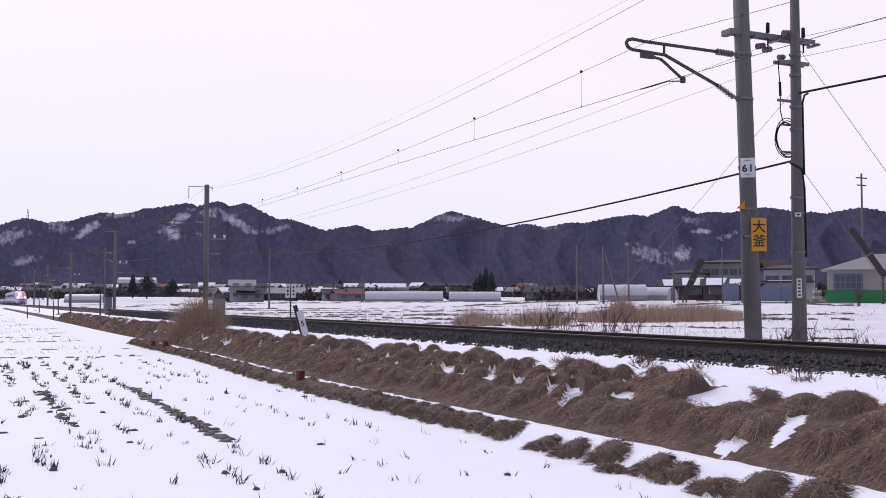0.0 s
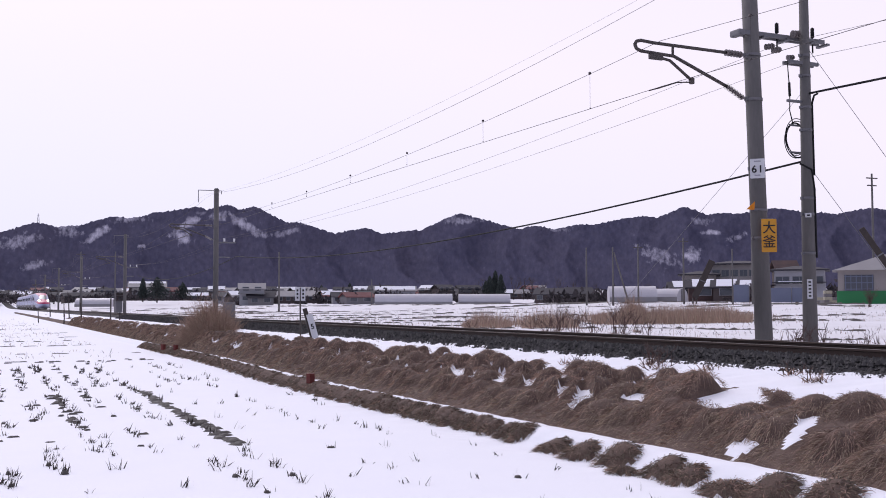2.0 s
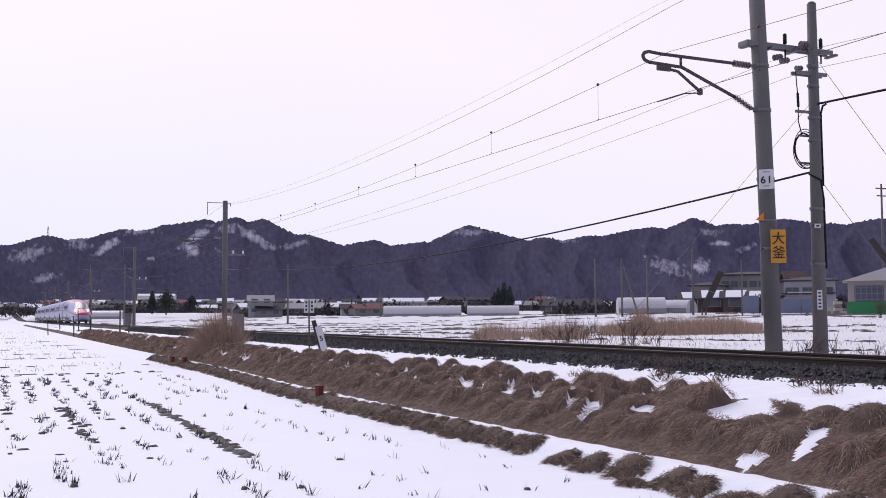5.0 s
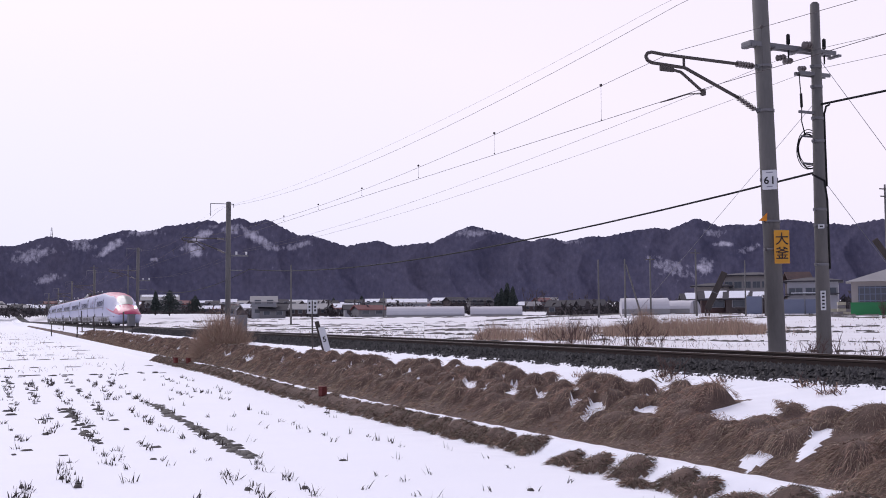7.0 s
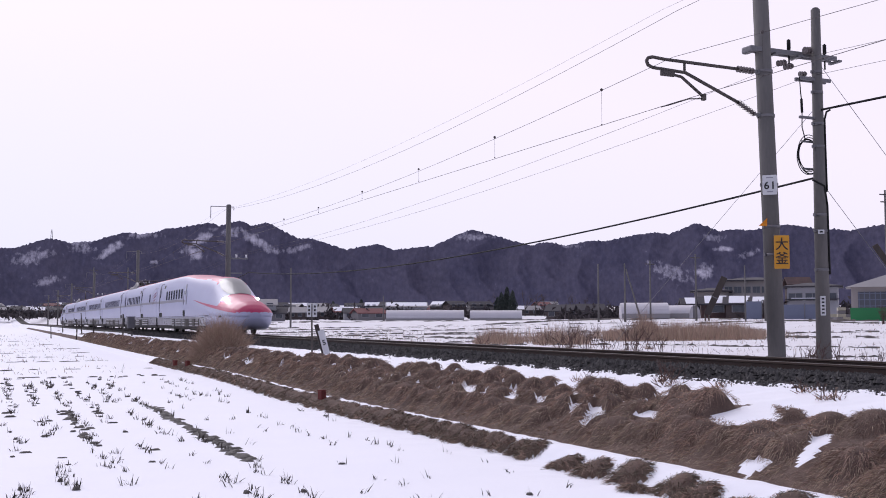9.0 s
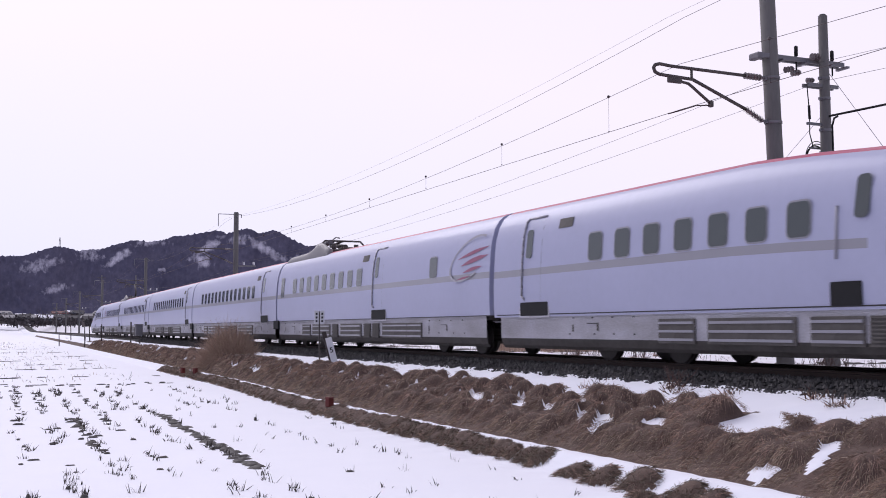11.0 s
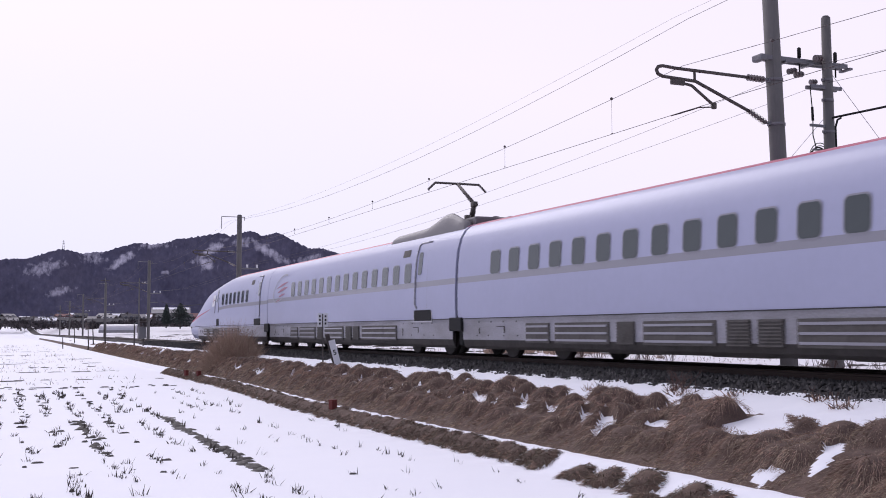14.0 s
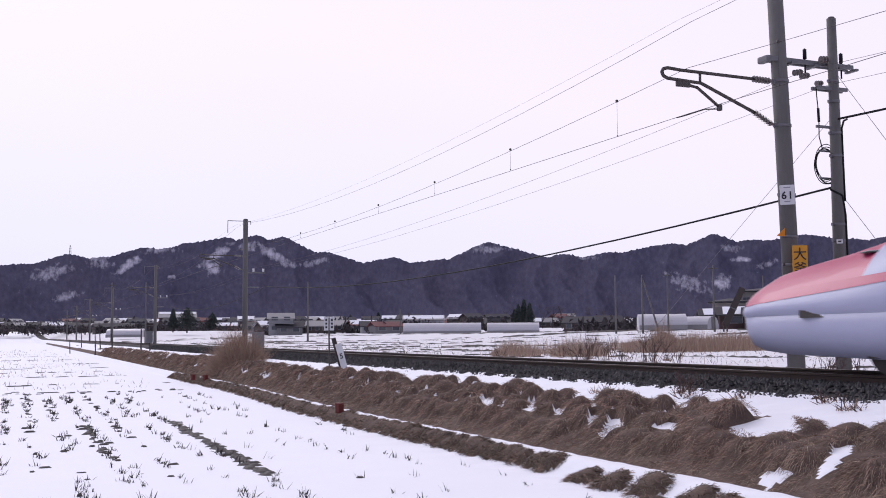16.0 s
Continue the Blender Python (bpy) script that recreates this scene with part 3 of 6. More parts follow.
def flank(d, z):
    """Half width of the nose car at d from the tip and height z."""
    half = nose_section(d)
    return float(np.interp(z, [p[1] for p in half], [p[0] for p in half]))


def on_nose(side, d, z, out=0.006):
    """Pose of a plate lying on the nose car's side at d and z, square to the surface there."""
    here = Vector((side * flank(d, z), d, z))
    along = Vector((side * (flank(d + 0.25, z) - flank(d - 0.25, z)), 0.5, 0)).normalized() * -side
    up = Vector((side * (flank(d, z + 0.25) - flank(d, z - 0.25)), 0, 0.5))
    inward = along.cross(up).normalized()
    up = inward.cross(along).normalized()
    m = Matrix((inward, along, up)).transposed().to_4x4()
    m.translation = here - inward * out
    return m


def streak(car, side):
    """The crimson line that sweeps back from the tip."""
    bm = bmesh.new()
    rows = []
    for d in np.linspace(0.25, 9.4, 46):
        z0 = 1.08 + 0.068 * d + 0.0022 * d * d
        h = 0.16 * (1 - (d / 9.5) ** 2) + 0.01
        rows.append([bm.verts.new((side * (flank(d, z0 + h * k / 3) + 0.008), d - 0.01, z0 + h * k / 3)) for k in range(4)])
    for a, b in zip(rows, rows[1:]):
        for k in range(3):
            bm.faces.new((a[k], a[k + 1], b[k + 1], b[k])).smooth = True
    bmesh.ops.recalc_face_normals(bm, faces=bm.faces)
    part("crimson_streak", bm, CRIMSON, car, "crimson streak along the nose")


def rounded_panel(w, h, r, depth, n=4):
    """A rounded plate standing in the y-z plane, facing -x."""
    bm = bmesh.new()
    pts = []
    for cy, cz, a0 in ((w / 2 - r, h / 2 - r, 0), (-w / 2 + r, h / 2 - r, 90), (-w / 2 + r, -h / 2 + r, 180), (w / 2 - r, -h / 2 + r, 270)):
        for i in range(n + 1):
            a = radians(a0 + 90 * i / n)
            pts.append((cy + r * math.cos(a), cz + r * math.sin(a)))
    f = bm.faces.new([bm.verts.new((0, y, z)) for y, z in pts])
    g = bmesh.ops.extrude_face_region(bm, geom=[f])
    bmesh.ops.translate(bm, verts=[v for v in g["geom"] if isinstance(v, bmesh.types.BMVert)], vec=(-depth, 0, 0))
    bmesh.ops.recalc_face_normals(bm, faces=bm.faces)
    return bm


def side_x(z):
    """Half width of the body at height z."""
    pts = section(HALF, 3.62, 0.25)
    return float(np.interp(z, [p[1] for p in pts], [p[0] for p in pts]))


def side_tilt(z):
    return math.degrees(math.atan2(side_x(z - 0.1) - side_x(z + 0.1), 0.2))


def mesh_of(bm, name, *mats):
    me = bpy.data.meshes.new(name)
    bm.to_mesh(me)
    bm.free()
    for m in mats:
        me.materials.append(m)
    return me


def wheelset_mesh():
    bm = bmesh.new()
    for x in (-0.75, 0.75):
        tube(bm, (x - 0.06, 0, 0.43), (x + 0.06, 0, 0.43), 0.43, n=20)
        tube(bm, (x - 0.09 if x > 0 else x + 0.09, 0, 0.43), (x, 0, 0.43), 0.455, n=20)
    tube(bm, (-0.95, 0, 0.43), (0.95, 0, 0.43), 0.085, n=10)
    return mesh_of(bm, "wheelset", WHEEL_MAT)


def bogie_mesh():
    bm = bmesh.new()
    for x in (-1.0, 1.0):
        box(bm, x, 0, 0.55, 0.16, 2.9, 0.20, bevel=0.04)
        for y in (-1.25, 1.25):
            box(bm, x, y, 0.43, 0.24, 0.36, 0.34, bevel=0.05)
            tube(bm, (x, y, 0.6), (x, y, 0.85), 0.10, n=8)
        tube(bm, (x * 1.08, 0.2, 0.42), (x * 1.08, 0.9, 0.75), 0.05, n=8)
    box(bm, 0, 0, 0.58, 1.9, 0.5, 0.2, bevel=0.03)
    return mesh_of(bm, "bogie_frame", UNDER)


def grille_mesh(w, h, bars):
    bm = bmesh.new()
    box(bm, 0.0, 0, 0, 0.03, w, h, bevel=0.012)
    for i in range(bars):
        box(bm, -0.025, 0, -h / 2 + (i + 0.5) * h / bars, 0.03, w * 0.94, h / bars * (0.30 if bars < 5 else 0.45), mat=1 if bars < 5 else 0)
    return mesh_of(bm, "grille", SKIRT_DIRT, GREY_BAND)


TRAIN = {
    "window": mesh_of(rounded_panel(0.50, 0.56, 0.10, 0.006), "window_pane", GLASS_DARK),
    "tall_window": mesh_of(rounded_panel(0.44, 0.78, 0.08, 0.006), "tall_window", GLASS_DARK),
    "tall_rim": mesh_of(rounded_panel(0.50, 0.84, 0.10, 0.004), "tall_rim", GREY_BAND),
    "cab_step": mesh_of(rounded_panel(0.62, 0.36, 0.03, 0.012), "cab_step", BLACK),
    "bolt": mesh_of(rounded_panel(0.035, 0.035, 0.012, 0.012), "bolt", INK),
    "hatch_line": mesh_of(rounded_panel(0.42, 0.016, 0.006, 0.006), "hatch_line", INK),
    "hatch_mark": mesh_of(rounded_panel(0.05, 0.15, 0.01, 0.008), "hatch_mark", SKIRT_DIRT),
    "rim": mesh_of(rounded_panel(0.56, 0.62, 0.12, 0.004), "window_rim", GREY_BAND),
    "door_window": mesh_of(rounded_panel(0.28, 0.66, 0.09, 0.006), "door_window", GLASS_DARK),
    "display": mesh_of(rounded_panel(0.58, 0.22, 0.03, 0.006), "destination_display", SKIRT_DIRT),
    "step": mesh_of(rounded_panel(1.28, 0.31, 0.03, 0.012), "step_box", BLACK),
    "step_rim": mesh_of(rounded_panel(1.38, 0.39, 0.03, 0.006), "step_rim", SKIRT),
    "wheels": wheelset_mesh(), "bogie": bogie_mesh(),
    "grille_long": grille_mesh(2.2, 0.46, 3), "grille_fine": grille_mesh(0.62, 0.46, 8), "grille_mid": grille_mesh(1.1, 0.46, 3),
}


def on_side(side, y, z, out=0.004):
    """Pose of a plate on the body's side: side -1 near, 1 far."""
    x = side * (side_x(z) + out) if z > 1 else side * (HALF - 0.045 + out)
    tilt = side_tilt(z) if z > 1.2 else 0
    return pose(x, y, z) @ pose(0, 0, 0, 0, 0, 0 if side < 0 else 180) @ pose(0, 0, 0, 0, tilt, 0)


def body_mats(x, y, z, j):
    """0 silver, 1 grey band, 2 crimson roof, by the girth of the section."""
    return 1 if j == 3 else (2 if j >= 9 else 0)


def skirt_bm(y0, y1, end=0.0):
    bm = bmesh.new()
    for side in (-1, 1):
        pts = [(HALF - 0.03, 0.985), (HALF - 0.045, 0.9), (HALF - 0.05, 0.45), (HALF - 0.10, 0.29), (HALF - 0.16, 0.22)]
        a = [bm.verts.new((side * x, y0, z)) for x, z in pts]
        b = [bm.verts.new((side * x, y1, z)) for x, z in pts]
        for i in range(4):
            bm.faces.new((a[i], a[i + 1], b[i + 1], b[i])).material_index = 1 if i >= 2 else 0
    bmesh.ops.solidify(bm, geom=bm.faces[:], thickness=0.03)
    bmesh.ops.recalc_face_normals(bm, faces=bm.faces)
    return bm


def crest(parent, y, side, flip):
    """The winged emblem, as plain strokes."""
    bm = bmesh.new()
    n = 22
    for k in range(n):                           # open ring
        a0, a1 = radians(40 + 250 * k / n), radians(40 + 250 * (k + 1) / n)
        w = 0.035
        q = [(0.80 * math.cos(a), 0.40 * math.sin(a) + 0.22 * math.cos(a)) for a in (a0, a1)]
        r = [(u * 0.93, v * 0.90) for u, v in q]
        bm.faces.new([bm.verts.new((0, flip * u, v)) for u, v in (q[0], q[1], r[1], r[0])]).material_index = 1
    for i, (y0, z0, y1, z1, w) in enumerate(((-0.5, 0.0, 0.75, 0.20, 0.055), (-0.35, -0.14, 0.72, 0.03, 0.075), (-0.25, -0.28, 0.5, -0.18, 0.055), (-0.5, -0.42, 0.1, -0.36, 0.035))):
        m = 10
        up = [(y0 + (y1 - y0) * k / m, z0 + (z1 - z0) * k / m + w * math.sin(math.pi * k / m) * 0.9) for k in range(m + 1)]
        lo = [(y0 + (y1 - y0) * k / m, z0 + (z1 - z0) * k / m - w * math.sin(math.pi * k / m) * 0.4) for k in range(m + 1)]
        for k in range(m):
            q = [up[k], up[k + 1], lo[k + 1], lo[k]]
            bm.faces.new([bm.verts.new((0, flip * u, v)) for u, v in q]).material_index = 0
    bmesh.ops.remove_doubles(bm, verts=bm.verts, dist=0.001)
    bmesh.ops.recalc_face_normals(bm, faces=bm.faces)
    ob = part("emblem", bm, [MAGENTA, DECAL_GREY], parent, "magenta and grey winged emblem")
    ob.matrix_basis = on_side(side, y, 2.48, 0.012) @ Matrix.Diagonal((1, 1.55, 1.3, 1))
    return ob


def pantograph(parent, y, raised, way):
    """Roof fairing with a single-arm pantograph behind its hump."""
    bm = bmesh.new()
    prof = [(-3.62, 0.06), (-3.55, 0.17), (-3.3, 0.23), (-1.1, 0.27), (-0.75, 0.29), (-0.3, 0.38), (0.15, 0.48), (0.45, 0.54), (0.8, 0.55), (1.1, 0.48), (1.5, 0.34), (1.95, 0.22), (2.05, 0.02)]
    for side in (-1, 1):                  # each wall bows in towards its upper rim
        rows = []
        for u, v in prof:
            ring = [(1.10, 3.41), (1.09, 3.44 + 0.30 * v), (1.04, 3.44 + 0.70 * v), (0.97, 3.44 + 0.95 * v), (0.92, 3.44 + v), (0.86, 3.44 + 0.93 * v), (0.86, 3.41)]
            rows.append([bm.verts.new((side * x, way * u, z)) for x, z in ring])
        for a, b in zip(rows, rows[1:]):
            for i in range(6):
                bm.faces.new((a[i], a[i + 1], b[i + 1], b[i])).smooth = True
        for r in (rows[0], rows[-1]):
            bm.faces.new(r)
    bmesh.ops.recalc_face_normals(bm, faces=bm.faces)
    ob = part("pantograph_fairing", bm, FAIRING, parent, "grey noise-shielding pantograph fairing")
    ob.matrix_basis = pose(0, y, 0)
    bm = bmesh.new()
    box(bm, 0, 0, 3.66, 1.3, 2.4, 0.14, bevel=0.04)
    for u in (-0.8, 0.8):
        for x in (-0.45, 0.45):
            tube(bm, (x, u, 3.6), (x, u, 3.95), 0.09, n=10)
    if raised:
        a, b, c = (0, way * 0.1, 3.9), (0, way * 0.3, 4.34), (0, way * -0.9, 5.09)
    else:
        a, b, c = (0, way * 0.9, 3.85), (0, way * -0.9, 4.02), (0, way * 0.5, 4.10)
    tube(bm, a, b, 0.09, 0.07)
    tube(bm, b, c, 0.06, 0.045)
    box(bm, b[0], b[1], b[2], 0.16, 0.22, 0.16, bevel=0.04)
    box(bm, a[0], a[1], a[2] - 0.12, 0.5, 0.5, 0.2, bevel=0.05)
    pipe(bm, [(-0.95, c[1], c[2] - 0.22), (-0.72, c[1], c[2]), (0.72, c[1], c[2]), (0.95, c[1], c[2] - 0.22)], 0.035)
    ob = part("pantograph", bm, DARK_STEEL, parent, "raised single-arm pantograph" if raised else "folded single-arm pantograph")
    ob.matrix_basis = pose(0, y, 0)
    bm = bmesh.new()                      # insulating cover: a hump behind the raised arm, a long pod over the folded one
    if raised:
        box(bm, 0, way * 1.75, 3.66, 1.6, 0.7, 0.26, bevel=0.06)
    else:
        pipe(bm, [(-0.55, way * -1.2, 3.5), (-0.55, way * -1.2, 3.82), (-0.55, way * -1.0, 3.96), (-0.55, way * 0.0, 4.02), (-0.55, way * 0.7, 4.02)], 0.11, 12)
        pipe(bm, [(-0.2, way * 0.0, 4.05), (-0.2, way * -0.15, 4.2), (-0.2, way * 0.3, 4.26), (-0.2, way * 0.7, 4.2)], 0.025, 8)
    ob = part("pantograph_cover", bm, FAIRING, parent, "dark grey insulating cover on the roof")
    ob.matrix_basis = pose(0, y, 0)


def running_gear(car, ys, low, high):
    for y in ys:
        g = new("bogie", TRAIN["bogie"])
        g.parent, g.matrix_basis = car, pose(0, y, 0)
        for dy in (-1.25, 1.25):
            w = new("wheelset", TRAIN["wheels"])
            w.parent, w.matrix_basis = g, pose(0, dy, 0)
    bm = bmesh.new()
    y0, y1 = min(ys) + 2.1, max(ys) - 2.1
    for k in range(6):
        a = y0 + (y1 - y0) * k / 6
        box(bm, 0, a + (y1 - y0) / 12, 0.55, 2.5, (y1 - y0) / 6 * 0.9, 0.62 if k % 2 else 0.7, bevel=0.04)
    box(bm, 0, (low + high) / 2, 0.95, 2.6, high - low - 0.4, 0.12)
    part("underframe", bm, UNDER, car, "grimy underframe equipment boxes")


def put(car, key, name, side, y, z, out=0.004):
    return share(name, TRAIN[key], car, on_side(side, y, z, out))


def fittings(car, side, *spans):
    """Bolts, hatch seams and stains along the plain end panels of the skirt."""
    rng = random.Random(int(spans[0][0] * 10) + side)
    for y0, y1 in spans:
        n = 4
        for k in range(n):
            y = y0 + (y1 - y0) * (k + 0.5) / n
            put(car, "bolt", "bolt", side, y, 0.90, 0.004)
            put(car, "bolt", "bolt", side, y + rng.uniform(-0.2, 0.2), 0.56, 0.004)
        y = (y0 + y1) / 2 + rng.uniform(-0.4, 0.4)
        put(car, "hatch_line", "hatch_seam", side, y, 0.78, 0.004)
        put(car, "hatch_mark", "hatch_latch", side, y - 0.2, 0.70, 0.004)
        put(car, "hatch_mark", "hatch_latch", side, y1 - 0.35, 0.68, 0.004)


def door(car, side, y):
    """A sliding door with the thick seam along its rear edge, its window and step."""
    bm = bmesh.new()
    edge = y + 0.44
    zs = np.linspace(1.42, 3.16, 10)
    pts = [(side * (side_x(1.34) + 0.002), edge - 0.12, 1.34)] + [(side * (side_x(z) + 0.012), edge, float(z)) for z in zs] + [(side * (side_x(3.22) + 0.002), edge - 0.08, 3.22), (side * (side_x(3.22) + 0.002), y - 0.42, 3.22)]
    pipe(bm, pts, 0.03, 6)
    d = part("door", bm, GREY_BAND, car, "grey-edged sliding door")
    share("door_window", TRAIN["door_window"], d, on_side(side, y + 0.14, 2.62, 0.004))
    bm = bmesh.new()
    pts = [(side * (side_x(float(z)) - 0.004), y - 0.42, float(z)) for z in np.linspace(1.3, 3.22, 8)]
    pipe(bm, pts, 0.007, 5)
    part("door_seam", bm, GREY_BAND, d)
    put(car, "step_rim", "step_rim", side, y - 0.11, 1.12, 0.003)
    put(car, "step", "step_box", side, y - 0.11, 1.12, 0.008)


def middle_car(length, windows, pantograph_at=None, raised=False, way=1, emblem=None, door_at=None, tall=None):
    """One 20 m car; local y runs from its leading to its trailing end, z from the rail."""
    car = empty("train_car")
    h = length / 2 - 0.10
    bm = bmesh.new()
    loft(bm, [(y, section(HALF, 3.62, 0.25)) for y in (-h, -h + 3, 0, h - 3, h)], body_mats)
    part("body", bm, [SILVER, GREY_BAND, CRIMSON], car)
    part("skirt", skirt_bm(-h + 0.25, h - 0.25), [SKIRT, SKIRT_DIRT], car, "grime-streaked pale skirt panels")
    bm = bmesh.new()
    for side in (-1, 1):
        box(bm, side * (HALF - 0.02), 0, 0.995, 0.022, 2 * h, 0.022)
    part("sill_line", bm, INK, car)
    for side in (-1, 1):
        for y in windows:
            r = put(car, "rim", "window_rim", side, y, 2.37, 0.002)
            put(car, "window", "window", side, y, 2.37, 0.007)
        if door_at is not None:
            door(car, side, door_at)
            put(car, "display", "destination_display", side, door_at + 1.35, 2.98)
        for y, key in ((-5.2, "grille_mid"), (-3.6, "grille_long"), (-1.9, "grille_fine"), (-1.1, "grille_fine"), (0.6, "grille_long"), (2.3, "grille_fine"), (4.0, "grille_long"), (5.9, "grille_mid")):
            put(car, key, "grille", side, y, 0.62, 0.012)
        if tall is not None:
            put(car, "tall_rim", "window_rim", side, tall, 2.37, 0.002)
            put(car, "tall_window", "window", side, tall, 2.37, 0.007)
        fittings(car, side, (-8.9, -5.9), (6.6, 9.3))
        if emblem is not None:
            crest(car, emblem, side, -1)
    running_gear(car, (-7.1, 7.1), -h, h)
    bm = bmesh.new()                      # bellows and coupler housing at the trailing end
    rim = [(x * 0.965, z * 0.985 + 0.0) for x, z in section(HALF, 3.62, 0.25)]
    loft(bm, [(h, rim), (h + 0.10, [(x * 0.975, z * 0.99) for x, z in rim]), (h + 0.20, rim)], lambda *a: 0, close=False)
    part("gangway_bellows", bm, BLACK, car, "black rubber gangway bellows")
    for side in (-1, 1):
        bm = bmesh.new()
        box(bm, side * (HALF - 0.14), h + 0.10, 0.85, 0.36, 0.76, 0.36, bevel=0.03)
        box(bm, side * (HALF - 0.25), h + 0.10, 0.55, 0.2, 0.22, 0.5, bevel=0.03)
        part("coupler_housing", bm, BLACK, car, "black housing between the cars")
    if pantograph_at is not None:
        pantograph(car, pantograph_at, raised, -1)
    bm = bmesh.new()
    for k in range(4):
        y = -h + (k + 0.5) * h / 2
        box(bm, 0, y, 3.61, 1.0, h / 2 * 0.7, 0.05, bevel=0.02)
    part("roof_cover", bm, FAIRING, car)
    return car


def end_car(length=24.0, lit=True, windows=()):
    """The nose car; local y = 0 at the tip, rising to its coupled end."""
    car = empty("train_nose_car")
    o = length - 24.0
    ds = [n[0] for n in NOSE]
    fine = sorted(set(ds + [0.25, 0.65, 1.25, 2.0, 2.9, 3.65, 4.5, 5.4, 6.2, 7.1, 8.3, 9.7, 11.2, 12.7, 14.2] + [length - 3, length - 0.10]))

    def mats(x, y, z, j):
        if y < 3.5 and z > 1.14 + y * 0.072 and z < 2.3:
            return 2
        if y > 5.6 and j >= 9 and y < 8.5:
            return 2
        if y >= 8.5:
            return 1 if j == 3 and y > 12 else (2 if j >= 9 else 0)
        return 0
    bm = bmesh.new()
    loft(bm, [(d, nose_section(d)) for d in fine], mats)
    bmesh.ops.subdivide_edges(bm, edges=[e for e in bm.edges if all(v.co.y < 9 for v in e.verts)], cuts=1, smooth=0.3, use_grid_fill=True)
    for f in bm.faces:
        if f.calc_center_median().y < 8.4:
            c = f.calc_center_median()
            f.material_index = mats(abs(c.x), c.y, c.z, 12 if abs(c.x) < 0.80 else 5)
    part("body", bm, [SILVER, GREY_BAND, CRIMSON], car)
    # underside of the nose and the plough
    bm = bmesh.new()
    rings = []
    for d in [n[0] for n in NOSE][:9] + [6.0]:
        w, lowz = np.interp(d, ds, [n[2] for n in NOSE]), np.interp(d, ds, [n[3] for n in NOSE])
        rings.append((d + 0.02, [(0.001, lowz - 0.01), (w * 0.80, lowz), (w * 0.955, lowz * 0.6 + 0.39), (w * 1.006, 0.985), (0.0, 0.99)]))
    loft(bm, rings, lambda *a: 0)
    part("nose_skirt", bm, SILVER, car, "rounded pale lower nose")
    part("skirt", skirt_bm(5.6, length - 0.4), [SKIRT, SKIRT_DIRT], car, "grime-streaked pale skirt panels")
    # windscreen
    bm = bmesh.new()
    rows = []
    for d in (3.45, 3.8, 4.2, 4.7, 5.2, 5.7, 6.1):
        half = nose_section(d)
        zs, xs = [p[1] for p in half], [p[0] for p in half]
        lim = 0.50 + 0.26 * math.sin(math.pi * min(1, (d - 3.2) / 3.3))
        row = []
        for x in np.linspace(-lim, lim, 9):
            z = float(np.interp(-abs(x), [-q for q in xs], zs))
            row.append(bm.verts.new((x, d - 0.012, z + 0.018)))
        rows.append(row)
    for a, b in zip(rows, rows[1:]):
        for k in range(8):
            f = bm.faces.new((a[k], a[k + 1], b[k + 1], b[k]))
            f.smooth = True
    bmesh.ops.recalc_face_normals(bm, faces=bm.faces)
    part("windscreen", bm, WINDSCREEN, car, "tinted curved windscreen")
    for side in (-1, 1):
        streak(car, side)
        hs = nose_section(3.3)
        lamp_z = float(np.interp(-0.82, [-p[0] for p in hs[2:]], [p[1] for p in hs[2:]]))
        if not lit:
            ob = part("poster", rounded_panel(0.80, 0.62, 0.02, 0.004), WHITE_SIGN, car, "square white poster on the side")
            ob.matrix_basis = on_nose(side, 10.58, 2.36, 0.03)
            for k, (yy, zz, ww, hh) in enumerate(((-0.17, 0.03, 0.26, 0.045), (-0.14, -0.06, 0.14, 0.018), (0.15, 0.11, 0.09, 0.16), (0.20, -0.02, 0.16, 0.07), (0.12, -0.10, 0.07, 0.10))):
                bm = bmesh.new()
                box(bm, -0.007, yy, zz, 0.004, ww, hh)
                part("print", bm, MAGENTA, ob)
        bm = bmesh.new()
        bmesh.ops.create_uvsphere(bm, u_segments=12, v_segments=8, radius=1.0)
        bmesh.ops.transform(bm, matrix=Matrix.Translation((side * 0.82, 3.3, lamp_z)) @ Matrix.Diagonal((0.14, 0.24, 0.075 if lit else 0.03, 1)), verts=bm.verts)
        part("headlight", bm, LAMP if lit else GLASS_DARK, car, "lit headlight" if lit else "unlit lamp", True)
        for y in windows:
            put(car, "rim", "window_rim", side, y, 2.37, 0.002)
            put(car, "window", "window", side, y, 2.37, 0.007)
        door(car, side, length - 2.0)
        put(car, "display", "destination_display", side, length - 3.4, 2.98)
        # cab door
        for yy in (11.6 + o, 12.6 + o):
            bm = bmesh.new()
            tube(bm, (side * (flank(yy, 1.7) + 0.01), yy, 1.7), (side * (flank(yy, 2.5) + 0.01), yy, 2.5), 0.028, n=6)
            part("grab_rail", bm, GREY_BAND, car)
        xz = lambda z: flank(12.1 + o, z)
        ob = share("cab_window", TRAIN["door_window"], car, on_nose(side, 12.1 + o, 2.6, 0.012))
        ob = share("cab_step", TRAIN["cab_step"], car, pose(side * (xz(1.2) + 0.006), 12.42 + o, 1.18, 0, 0, 0 if side < 0 else 180))
        for y, key in ((8.1, "grille_mid"), (9.1, "grille_fine"), (10.0, "grille_mid"), (11.0, "grille_fine"), (11.7, "grille_fine"), (12.65, "grille_mid"), (14.6, "grille_long"), (16.6, "grille_mid")):
            put(car, key, "grille", side, y, 0.62, 0.012)
    for side in (-1, 1):
        fittings(car, side, (5.9, 7.4), (17.6, 20.6))
    bm = bmesh.new()
